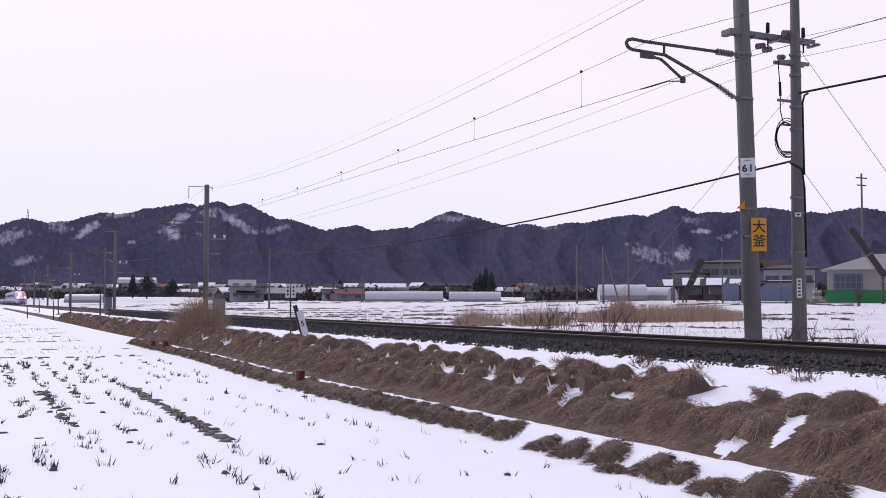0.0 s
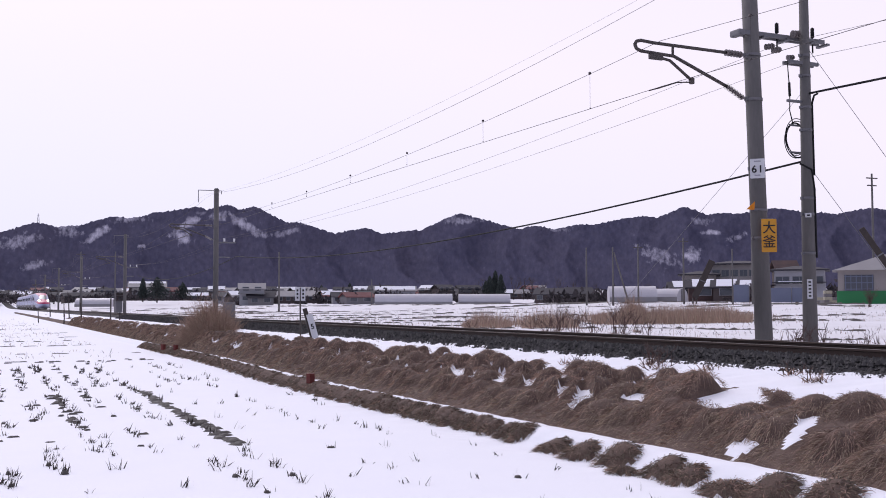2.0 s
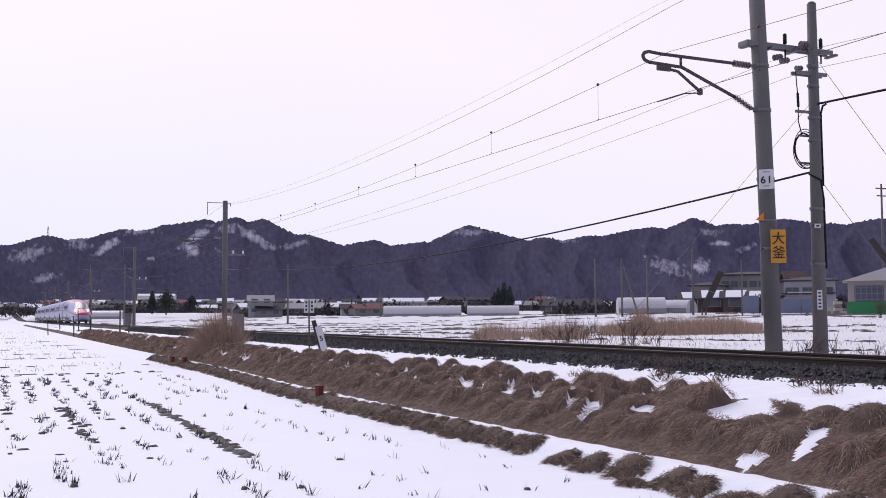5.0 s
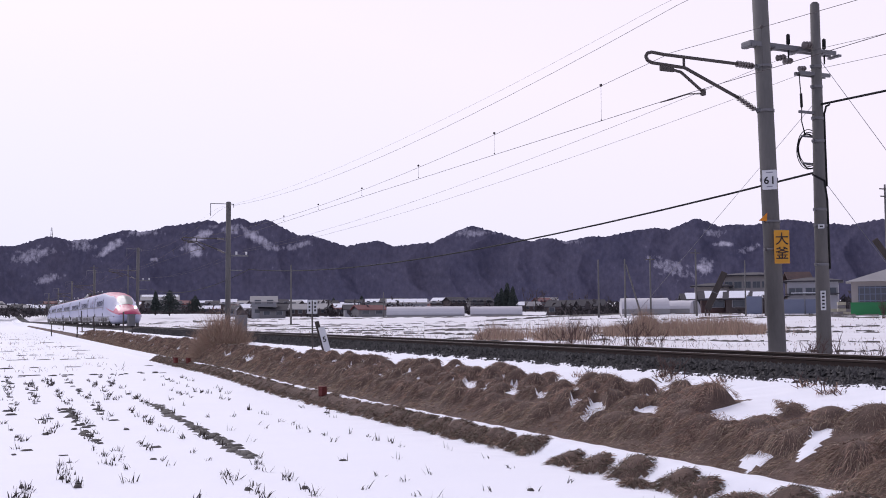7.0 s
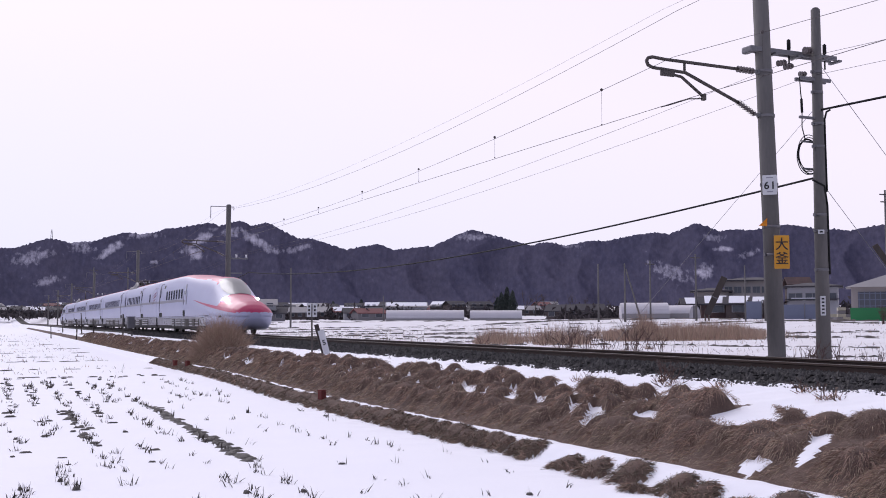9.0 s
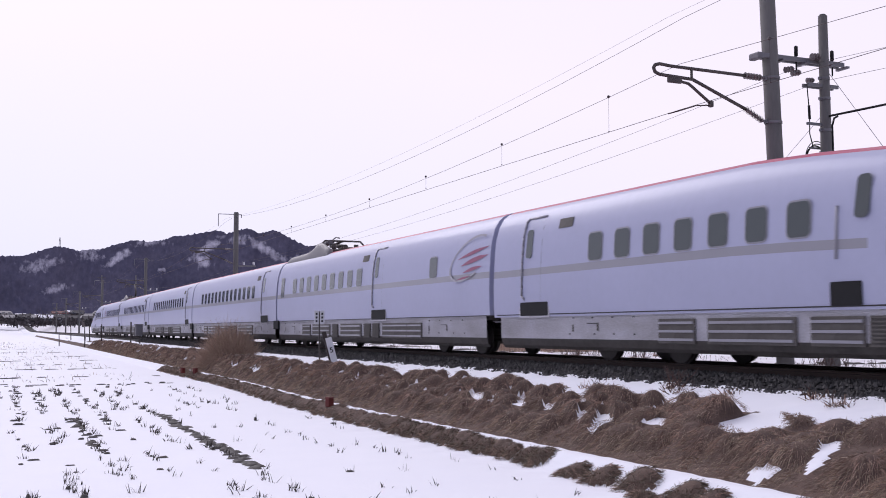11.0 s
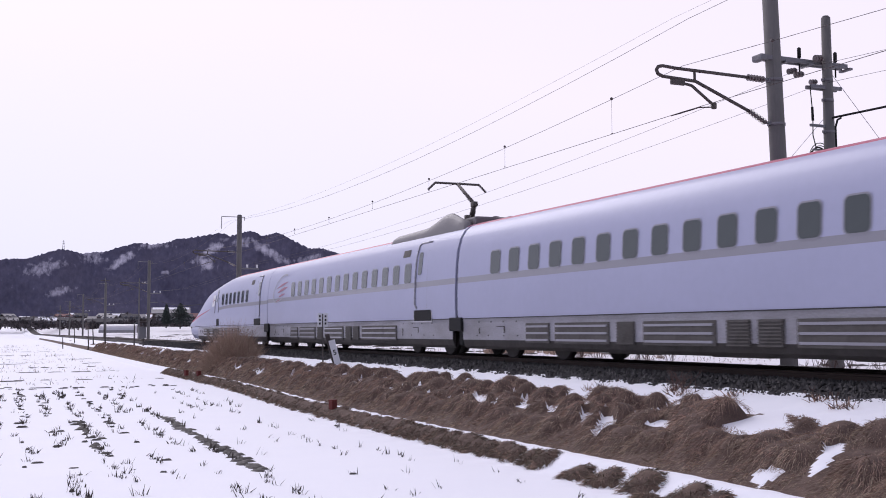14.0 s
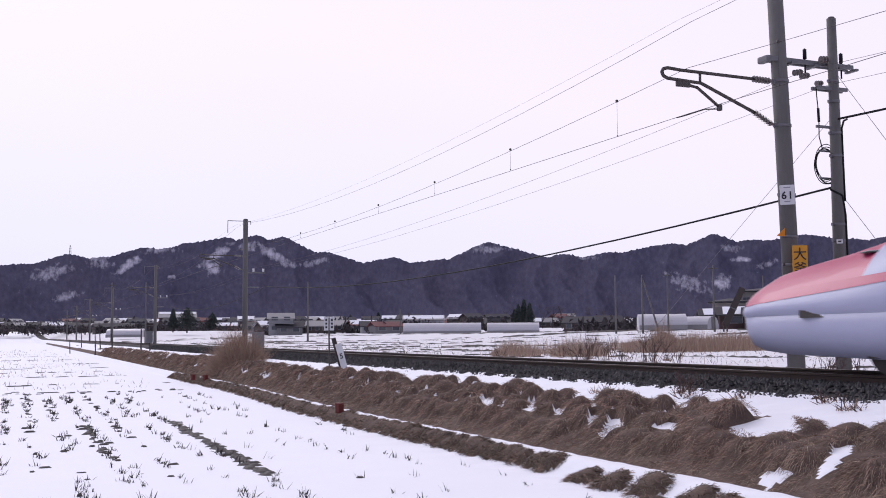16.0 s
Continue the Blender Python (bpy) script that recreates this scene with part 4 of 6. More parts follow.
    for side in (-1, 1):
        box(bm, side * (HALF - 0.02), (length + 4.5) / 2, 0.995, 0.022, length - 5.0, 0.022)
    part("sill_line", bm, INK, car)
    running_gear(car, (4.8, 18.6), 2.0, length - 0.2)
    return car


GAP = [0.0, 23.05, 43.65, 64.3, 84.95, 105.5, 126.05]


def build_train():
    """Seven cars; each entry: the car and the distance of its origin behind the leading tip."""
    grp = "cars of the train"
    front = end_car(lit=True, windows=[13.4 + 0.985 * k for k in range(7)])
    tagged(front, "leading silver train car with a crimson nose and lit headlights", "train car", grp)
    tail = end_car(23.4, lit=False, windows=[13.1 + 0.985 * k for k in range(7)])
    tagged(tail, "trailing silver train car with a crimson nose and dark lamps", "train car", grp)
    out = [(front, -1.0, 11.0, 1), (tail, 149.3, 137.9, -1)]
    row = lambda y0, n: [y0 - 0.985 * k for k in range(n)]
    plan = [dict(windows=[-6.6] + row(7.6, 9), tall=9.4, pantograph_at=6.4, raised=False, emblem=-9.0, door_at=-2.1),
            dict(windows=row(7.0, 14), door_at=-8.0),
            dict(windows=row(7.3, 15), door_at=-8.3),
            dict(windows=row(8.0, 16), door_at=-8.4),
            dict(windows=row(6.1, 14), pantograph_at=-8.0, raised=True, emblem=8.0, door_at=-7.8)]
    words = ["silver train car with winged emblem, folded pantograph", "silver train car with rounded windows", "silver train car with a grey band", "silver train car with many windows", "silver train car with emblem and raised pantograph"]
    for i, (kw, w) in enumerate(zip(plan, words)):
        car = middle_car(20.6, **kw)
        tagged(car, w + " and crimson roof", "train car", grp)
        mid = GAP[i + 1] + 10.3
        out.append((car, mid, mid, 1))
    return out


CARS = build_train()


# ---------------------------------------------------------------- poles and overhead line
def letters(text, size, mat, parent, m, depth=0.004, name="lettering", bold=0.02):
    cu = bpy.data.curves.new(name, "FONT")
    cu.body, cu.size, cu.extrude, cu.align_x, cu.align_y = text, size, depth, "CENTER", "CENTER"
    cu.offset = size * bold
    cu.space_character = 1.18
    cu.materials.append(mat)
    ob = new(name, cu)
    ob.parent, ob.matrix_basis = parent, m
    return ob


def concrete_pole(name, height, r0, r1, m, lean=(0, 0), bands=True):
    """A hollow tapered pole on an empty at its base, with its bands."""
    p = empty(name, m)
    bm = bmesh.new()
    tube(bm, (0, 0, -0.35), (lean[0], lean[1], height), r0, r1, n=24)
    tube(bm, (lean[0], lean[1], height), (lean[0], lean[1], height + 0.04), r1 * 0.92, r1 * 0.6, n=24)
    part("shaft", bm, CONCRETE, p, "grey weathered concrete shaft")
    return p


def band(parent, z, r, at=(0, 0)):
    bm = bmesh.new()
    tube(bm, (at[0], at[1], z - 0.03), (at[0], at[1], z + 0.03), r + 0.008, n=20)
    box(bm, at[0] - r - 0.02, at[1], z, 0.07, 0.05, 0.06)
    part("clamp_band", bm, STEEL, parent)


def insulator(parent, a, b, r=0.075, n=6, name="insulator"):
    bm = bmesh.new()
    a, b = Vector(a), Vector(b)
    tube(bm, a, b, r * 0.45, n=10)
    for k in range(n):
        c = a.lerp(b, (k + 0.5) / n)
        d = (b - a).normalized() * (b - a).length / n * 0.28
        tube(bm, c - d, c + d, r, r * 0.7, n=12)
    return part(name, bm, PORCELAIN, parent, "ribbed grey insulator")


def cantilever(pole, near=1.0):
    """Hinged bracket that carries the contact and the carrying wire over the track; local -x points at the track."""
    arm = empty("cantilever")
    arm.parent = pole
    r = 0.036
    bm = bmesh.new()
    loop = [(-2.62, 0, 6.07), (-2.92, 0, 6.09), (-3.03, 0, 6.06), (-3.07, 0, 5.99), (-3.03, 0, 5.91), (-2.92, 0, 5.87), (-2.1, 0, 5.84)]
    pipe(bm, [(-0.72, 0, 6.05)] + loop + [(-0.72, 0, 5.32)], r, 10)
    tube(bm, (-2.12, 0, 5.84), (-2.12, 0, 6.06), 0.028, n=8)
    part("bracket_tube", bm, DARK_STEEL, arm)
    insulator(arm, (-0.74, 0, 6.05), (-0.28, 0, 6.04))
    insulator(arm, (-0.74, 0, 5.33), (-0.28, 0, 5.10))
    bm = bmesh.new()
    for z in (6.04, 5.10):
        tube(bm, (-0.30, 0, z), (-0.12, 0, z), 0.025, n=8)
        box(bm, -0.17, 0, z, 0.08, 0.1, 0.1, bevel=0.01)
    part("hinge", bm, STEEL, arm)
    bm = bmesh.new()
    box(bm, -2.55, 0, 5.78, 0.34, 0.07, 0.12, bevel=0.02)
    pipe(bm, [(-2.5, 0, 5.78), (-2.2, 0, 5.74), (-1.66, 0, 5.38)], 0.032, 8)
    box(bm, -1.64, 0, 5.36, 0.09, 0.09, 0.14, bevel=0.02)
    pipe(bm, [(-1.66, 0, 5.33), (-1.95, 0.1, 5.32), (-2.3, 0.25, 5.2), (-2.48, 0.35, 5.15)], 0.014, 6)
    part("steady_arm", bm, DARK_STEEL, arm)
    return arm


def main_pole():
    """The numbered catenary pole beside the track."""
    p = tagged(concrete_pole("catenary_pole", 8.7, 0.185, 0.165, track_pose(2.5, 17.65, -0.42), lean=(0, 0.32)), "grey concrete catenary pole with number plate and yellow sign", "utility pole")
    cant = cantilever(p)
    cant.matrix_basis = pose(0.0, 0.22, 0.42)
    for z in (5.5, 6.48, 2.5, 4.0, 3.1):
        band(p, z, 0.178, (0, 0.32 * z / 8.7))
    # feeder beam to the second pole
    bm = bmesh.new()
    for dy in (-0.085, 0.085):
        box(bm, 0.78, 0.25 + dy, 6.95, 2.45, 0.055, 0.10, bevel=0.006)
    for x in (-0.38, 0.25, 0.9, 1.6, 2.05):
        box(bm, x, 0.25, 6.89, 0.09, 0.34, 0.05, bevel=0.006)
    box(bm, -0.38, 0.25, 6.93, 0.16, 0.32, 0.14, bevel=0.03)
    part("crossbeam", bm, STEEL, p, "galvanised double-channel crossbeam")
    for x in (0.72, 1.75):
        bm = bmesh.new()
        tube(bm, (x, 0.25, 6.70), (x, 0.25, 7.28), 0.018, n=8)
        tube(bm, (x, 0.25, 7.05), (x, 0.25, 7.26), 0.042, n=10)
        part("pin_insulator", bm, BLACK, p, "black pin insulator")
    for x, z in ((0.36, 6.66), (0.55, 6.60)):
        insulator(p, (x - 0.1, 0.1, z), (x + 0.14, 0.1, z + 0.05), 0.07, 3)
    # plates towards the field
    plate = rounded_panel(0.30, 0.42, 0.02, 0.008)
    s = part("number_plate", plate, WHITE_SIGN, p, "white pole number plate")
    s.matrix_basis = pose(-0.135, -0.02, 3.98, 0, 0, 46)
    letters("61", 0.22, INK, s, pose(-0.012, 0, -0.02, 90, 0, -90))
    bm = bmesh.new()
    for z, w in ((0.155, 0.14), (-0.145, 0.12)):
        box(bm, -0.011, 0, z, 0.004, w, 0.022)
    part("small_print", bm, DECAL_GREY, s)
    s = part("station_sign", rounded_panel(0.31, 0.70, 0.015, 0.02), YELLOW, p, "yellow enamel sign with two dark characters")
    s.matrix_basis = pose(-0.04, -0.23, 2.54, 0, 0, 60)
    for ch, z in (("\u5927", 0.15), ("\u91dc", -0.15)):
        letters(ch, 0.28, INK, s, pose(-0.024, 0, z, 90, 0, -90), bold=0.006)
    bm = bmesh.new()
    for z in (2.35, 2.9):
        tube(bm, (-0.16, -0.12, z), (0.1, -0.2, z), 0.012, n=6)
    part("sign_bracket", bm, STEEL, p)
    bm = bmesh.new()
    for f in ([(-0.20, 0, 3.28), (-0.42, 0.02, 3.10), (-0.20, 0.02, 3.10)],):
        bm.faces.new([bm.verts.new(q) for q in f])
    bmesh.ops.solidify(bm, geom=bm.faces[:], thickness=0.01)
    part("wire_marker", bm, YELLOW, p, "small yellow triangular marker")
    return p


def second_pole():
    """Slimmer pole with coiled cable and service hardware."""
    p = tagged(concrete_pole("utility_pole", 7.95, 0.165, 0.098, track_pose(3.8, 17.68, -0.42)), "slim grey concrete utility pole with a coiled black cable", "utility pole")
    for z in (6.55, 6.1, 4.9, 5.4, 3.4, 3.05, 2.2):
        band(p, z, 0.165 - 0.0085 * z)
    bm = bmesh.new()
    for k in range(5):
        R0 = 0.43 - 0.022 * k
        n = 28
        pts = [(-0.10 + 0.03 * math.sin(k * 2.1) + R0 * 0.80 * math.cos(2 * math.pi * i / n), 0.17 + 0.016 * k, 4.72 + 0.03 * math.cos(k * 1.7) + R0 * math.sin(2 * math.pi * i / n)) for i in range(n + 1)]
        pipe(bm, pts, 0.010, 5)
    part("cable_coil", bm, BLACK, p, "coil of spare black cable")
    bm = bmesh.new()
    box(bm, -0.14, 0.15, 5.02, 0.4, 0.03, 0.04)
    box(bm, -0.14, 0.15, 4.42, 0.4, 0.03, 0.04)
    part("coil_bracket", bm, STEEL, p)
    bm = bmesh.new()
    box(bm, -0.07, -0.02, 6.38, 0.86, 0.06, 0.08, bevel=0.01)
    box(bm, -0.07, 0.13, 6.38, 0.86, 0.06, 0.08, bevel=0.01)
    part("service_crossarm", bm, STEEL, p)
    insulator(p, (-0.52, -0.02, 6.46), (-0.32, -0.02, 6.48), 0.06, 3)
    insulator(p, (-0.35, 0.0, 7.0), (-0.12, 0.0, 7.02), 0.085, 3)
    bm = bmesh.new()
    box(bm, -0.27, 0, 5.52, 0.52, 0.05, 0.06, bevel=0.01)
    part("cable_arm", bm, STEEL, p)
    bm = bmesh.new()
    pipe(bm, [(-0.50, 0, 6.40), (-0.48, 0, 6.1), (-0.46, 0, 5.9)], 0.012, 6)
    tube(bm, (-0.46, 0, 5.92), (-0.45, 0, 5.62), 0.028, n=8)
    pipe(bm, [(-0.45, 0, 5.62), (-0.46, 0, 5.3), (-0.42, -0.05, 5.0)], 0.012, 6)
    part("cable_termination", bm, BLACK, p, "black cable termination")
    bm = bmesh.new()
    pipe(bm, [(0.35, 0.0, 5.74), (0.20, -0.05, 5.68), (0.10, -0.09, 5.5), (0.095, -0.1, 4.9), (0.10, -0.11, 3.9)], 0.022, 6)
    pipe(bm, [(-0.25, -0.05, 4.15), (0.0, -0.14, 4.02), (0.09, -0.12, 3.6), (0.10, -0.13, 2.1)], 0.022, 6)
    part("down_cable", bm, BLACK, p, "black cable strapped down the pole")
    for z, w, h in ((1.42, 0.11, 0.42), (3.02, 0.13, 0.09)):
        s = part("tag_plate", rounded_panel(w, h, 0.008, 0.006), WHITE_SIGN, p, "small white tag plate")
        s.matrix_basis = pose(-0.10, -0.115, z, 0, 0, 48)
        bm = bmesh.new()
        for k in range(5 if h > 0.2 else 1):
            box(bm, -0.009, 0, (k - 2) * h * 0.18 if h > 0.2 else 0, 0.004, w * 0.5, 0.035)
        part("small_print", bm, INK, s)
    return p


def line_pole(s, height=8.95, extra=True):
    """A catenary pole farther along."""
    p = tagged(concrete_pole("catenary_pole", height, 0.185, 0.165, track_pose(2.5, s, -0.42)), "weathered concrete catenary pole along the railway", "utility pole", "poles along the line")
    c = cantilever(p)
    c.matrix_basis = pose(0, 0, 0.42)
    bm = bmesh.new()
    box(bm, 0.6, 0, 5.35, 1.5, 0.1, 0.1, bevel=0.01)
    box(bm, 0.5, 0, 4.35, 0.9, 0.08, 0.08, bevel=0.01)
    part("crossarm", bm, STEEL, p)
    for x in (0.55, 1.22):
        bm = bmesh.new()
        tube(bm, (x, 0, 5.4), (x, 0, 5.62), 0.07, n=10)
        part("pin_insulator", bm, WHITE_SIGN, p, "white pin insulator")
    bm = bmesh.new()
    pipe(bm, [(0.35, 0, height - 0.35), (0.35, 0, height - 0.12), (-1.2, 0, height - 0.12), (-1.2, 0, height - 0.95)], 0.025, 6)
    part("top_bracket", bm, STEEL, p)
    return p


def sag_points(a, b, sag, n):
    a, b = Vector(a), Vector(b)
    return [a.lerp(b, k / n) - Vector((0, 0, sag * 4 * (k / n) * (1 - k / n))) for k in range(n + 1)]


def wire_mesh(pts, r, sides=5):
    verts, faces = [], []
    for i, p in enumerate(pts):
        d = (pts[min(i + 1, len(pts) - 1)] - pts[max(i - 1, 0)]).normalized()
        u = d.cross(Vector((0, 0, 1))).normalized()
        v = u.cross(d)
        for k in range(sides):
            a = 2 * math.pi * k / sides
            verts.append(tuple(p + (u * math.cos(a) + v * math.sin(a)) * r))
    for i in range(len(pts) - 1):
        for k in range(sides):
            faces.append((i * sides + k, i * sides + (k + 1) % sides, (i + 1) * sides + (k + 1) % sides, (i + 1) * sides + k))
    return verts, faces


def wire(name, spans, r, mat, parent=None):
    """One wire through several supports: spans of (a, b, sag)."""
    pts = []
    for a, b, sag in spans:
        q = sag_points(a, b, sag, 18)
        pts += q if not pts else q[1:]
    v, f = wire_mesh(pts, r)
    ob = new(name, from_arrays(name, v, f, [mat], True))
    ob.parent = parent
    return ob


POLES = [17.75, 71.6, 121.5, 178.0, 233.0, 285.0, 338.0]


def build_line():
    main_pole()
    second_pole()
    for s in POLES[1:]:
        line_pole(s)
    line_pole(-36.0)
    stops = [-36.0] + POLES
    ol = tagged(empty("overhead_line"), "thin copper contact wire hung from a carrying wire", "overhead wire")
    wire("contact_wire", [(on_track(0, a, 5.15), on_track(0, b, 5.15), 0.0) for a, b in zip(stops, stops[1:])], 0.0065, WIRE, ol)
    wire("carrying_wire", [(on_track(0, a, 6.10), on_track(0, b, 6.10), 0.76) for a, b in zip(stops, stops[1:])], 0.0055, WIRE, ol)
    for a, b in zip(stops, stops[1:]):
        n = round((b - a) / 5.25)
        for k in range(n):
            u = (k + 0.5 + (0.05 if n % 2 else 0)) / n
            s = a + (b - a) * u
            top = 6.10 - 0.76 * 4 * u * (1 - u)
            if top - 5.15 < 0.06:
                continue
            bm = bmesh.new()
            tube(bm, on_track(0, s, 5.15), on_track(0, s, top), 0.0035, n=4)
            sp = bmesh.ops.create_icosphere(bm, subdivisions=1, radius=0.04)
            bmesh.ops.translate(bm, verts=sp["verts"], vec=on_track(0, s, top))
            sp = bmesh.ops.create_icosphere(bm, subdivisions=1, radius=0.02)
            bmesh.ops.translate(bm, verts=sp["verts"], vec=on_track(0, s, 5.15))
            part("dropper", bm, WIRE, ol)
    for lat, zs, sag, r in ((2.35, 8.38, 0.95, 0.006), (1.9, 8.30, 0.75, 0.003)):
        tagged(wire("feeder_wire", [(on_track(lat, a, zs), on_track(lat, b, zs - 0.15), sag) for a, b in zip(stops, stops[1:])], r, WIRE), "thin dark feeder wire strung between the pole tops", "overhead wire", "feeder wires")
    for lat, z0, sag in ((3.1, 6.33, 0.55), (3.72, 6.06, 0.52)):
        sp = []
        for a, b in zip(stops, stops[1:]):
            za, zb = (z0 if a == 17.75 else 5.25), (z0 if b == 17.75 else 5.25)
            sp.append((on_track(lat, a, za), on_track(lat, b, zb), sag))
        tagged(wire("distribution_wire", sp, 0.0045, WIRE), "thin dark distribution wire on the poles' crossarms", "overhead wire", "distribution wires")
    # heavy twisted cable and the guys of the second pole
    p = on_track(3.8, 17.68, 3.82)
    tagged(wire("comm_cable", [(p, on_track(3.9, 71.6, 4.0), 0.80), (on_track(3.9, 71.6, 4.0), on_track(3.9, 121.5, 4.0), 0.9)], 0.026, BLACK), "heavy black twisted cable sagging between the poles", "cable", "heavy cables")
    a = on_track(3.8, 17.68, 5.28)
    tagged(wire("comm_cable", [(a, on_track(4.2, -30, 5.25), 0.30)], 0.026, BLACK), "heavy black twisted cable leaving the slim pole", "cable", "heavy cables")
    tagged(wire("guy_wire", [(on_track(3.8, 17.68, 6.4), on_track(5.86, 13.93, -0.45), 0.0)], 0.006, STEEL), "thin steel guy wire of the slim pole", "guy wire", "guy wires")
    tagged(wire("guy_wire", [(on_track(3.8, 17.68, 3.75), on_track(5.6, 15.6, -0.45), 0.0)], 0.006, STEEL), "thin steel guy wire of the slim pole", "guy wire", "guy wires")
    tagged(wire("guy_wire", [(on_track(3.8, 17.68, 5.4), on_track(3.4, 26.0, -0.45), 0.0)], 0.005, STEEL), "thin steel guy wire of the slim pole", "guy wire", "guy wires")


build_line()


# ---------------------------------------------------------------- small signs and posts by the track
def lineside():
    p = on_track(-2.3, 34.4, -0.66)
    k = tagged(empty("lineside_marker", pose(p.x - 0.22, p.y, p.z, 0, 0, -10)), "white plate on a thin rusty post on the bank", "sign")
    bm = bmesh.new()
    tube(bm, (0, 0, -0.15), (-0.03, 0, 1.92), 0.028, n=8)
    part("post", bm, DARK_STEEL, k)
    for x, a in ((-0.12, 25), (0.07, -25)):
        bm = bmesh.new()
        box(bm, x, -0.03, 1.72, 0.15, 0.02, 0.46, bevel=0.005)
        for i in range(3):
            box(bm, x, -0.043, 1.60 + 0.12 * i, 0.06, 0.006, 0.07, mat=1)
        part("plate", bm, [WHITE_SIGN, INK], k, "white marker plate")
    p = on_track(-2.35, 33.7, -0.68)
    g = tagged(empty("gradient_post", pose(p.x + 0.10, p.y, p.z, 0, -15, -14)), "leaning dark wooden post with a white board", "sign")
    bm = bmesh.new()
    box(bm, 0, 0.03, 0.58, 0.14, 0.12, 1.45, bevel=0.015)
    part("post", bm, WOOD_DARK, g)
    bm = bmesh.new()
    box(bm, 0.09, -0.06, 0.66, 0.21, 0.03, 0.85, bevel=0.006)
    b = part("board", bm, WHITE_SIGN, g, "white painted board")
    letters("5", 0.24, INK, b, pose(0.09, -0.08, 0.66, 90, 0, 0))
    # rusty posts at the paddy's edge
    for x, y in ((8.16, 24.36), (8.87, 45.82), (9.21, 44.93)):
        m = tagged(empty("boundary_post", pose(x, y, -0.99, 0, 0, 20)), "short rust-red boundary post in the grass", "post", "boundary posts")
        bm = bmesh.new()
        box(bm, 0, 0, -0.07, 0.15, 0.15, 0.20, bevel=0.02)
        part("stub", bm, RUST_RED, m)
        bm = bmesh.new()
        box(bm, 0, 0, 0.045, 0.16, 0.16, 0.03, bevel=0.01)
        part("cap", bm, RUST_RED, m)
    # trackside cabinet on posts
    p = on_track(-2.6, 84.0, -0.75)
    c = tagged(empty("trackside_cabinet", pose(p.x, p.y, p.z, 0, 0, 12)), "grey steel cabinet on two posts by the track", "cabinet")
    for x in (-0.35, 0.35):
        bm = bmesh.new()
        tube(bm, (x, 0, -0.3), (x, 0, 2.0 if x < 0 else 1.0), 0.06, n=8)
        part("post", bm, DARK_STEEL, c)
    bm = bmesh.new()
    box(bm, 0.25, 0, 1.35, 0.52, 0.3, 0.85, bevel=0.02)
    part("casing", bm, STEEL, c)
    bm = bmesh.new()
    box(bm, 0.25, 0, 1.80, 0.6, 0.4, 0.05, bevel=0.01)
    part("lid", bm, STEEL, c)
    p = on_track(3.1, 70.2, -0.4)
    c = tagged(empty("signal_cabinet", pose(p.x, p.y, p.z)), "pale grey signal cabinet beside a pole", "cabinet")
    bm = bmesh.new()
    box(bm, 0, 0, 0.75, 0.75, 0.45, 1.1, bevel=0.03)
    part("casing", bm, STEEL, c)
    bm = bmesh.new()
    box(bm, 0, 0, 0.05, 1.05, 0.6, 0.2, bevel=0.02)
    part("plinth", bm, CONCRETE, c)
    rng = random.Random(4)
    for lat, s, h in ((-3.4, 104, 1.6), (-3.2, 122, 2.2), (-3.0, 133, 1.5), (-4.4, 112, 1.0), (-5.5, 140, 1.4), (-3.6, 150, 2.0)):
        p = on_track(lat, s, float(bank_z(lat, s)))
        st = tagged(empty("fence_stake", pose(p.x, p.y, p.z, rng.uniform(-4, 4), rng.uniform(-4, 4), 0)), "dark weathered stake by the railway", "post", "stakes by the line")
        bm = bmesh.new()
        tube(bm, (0, 0, -0.2), (0, 0, h), 0.07, 0.05, n=7)
        part("stake", bm, WOOD_DARK, st)
        bm = bmesh.new()
        tube(bm, (0, 0, h - 0.02), (0, 0, h + 0.03), 0.075, 0.05, n=7)
        part("cap", bm, WOOD_DARK, st)


lineside()


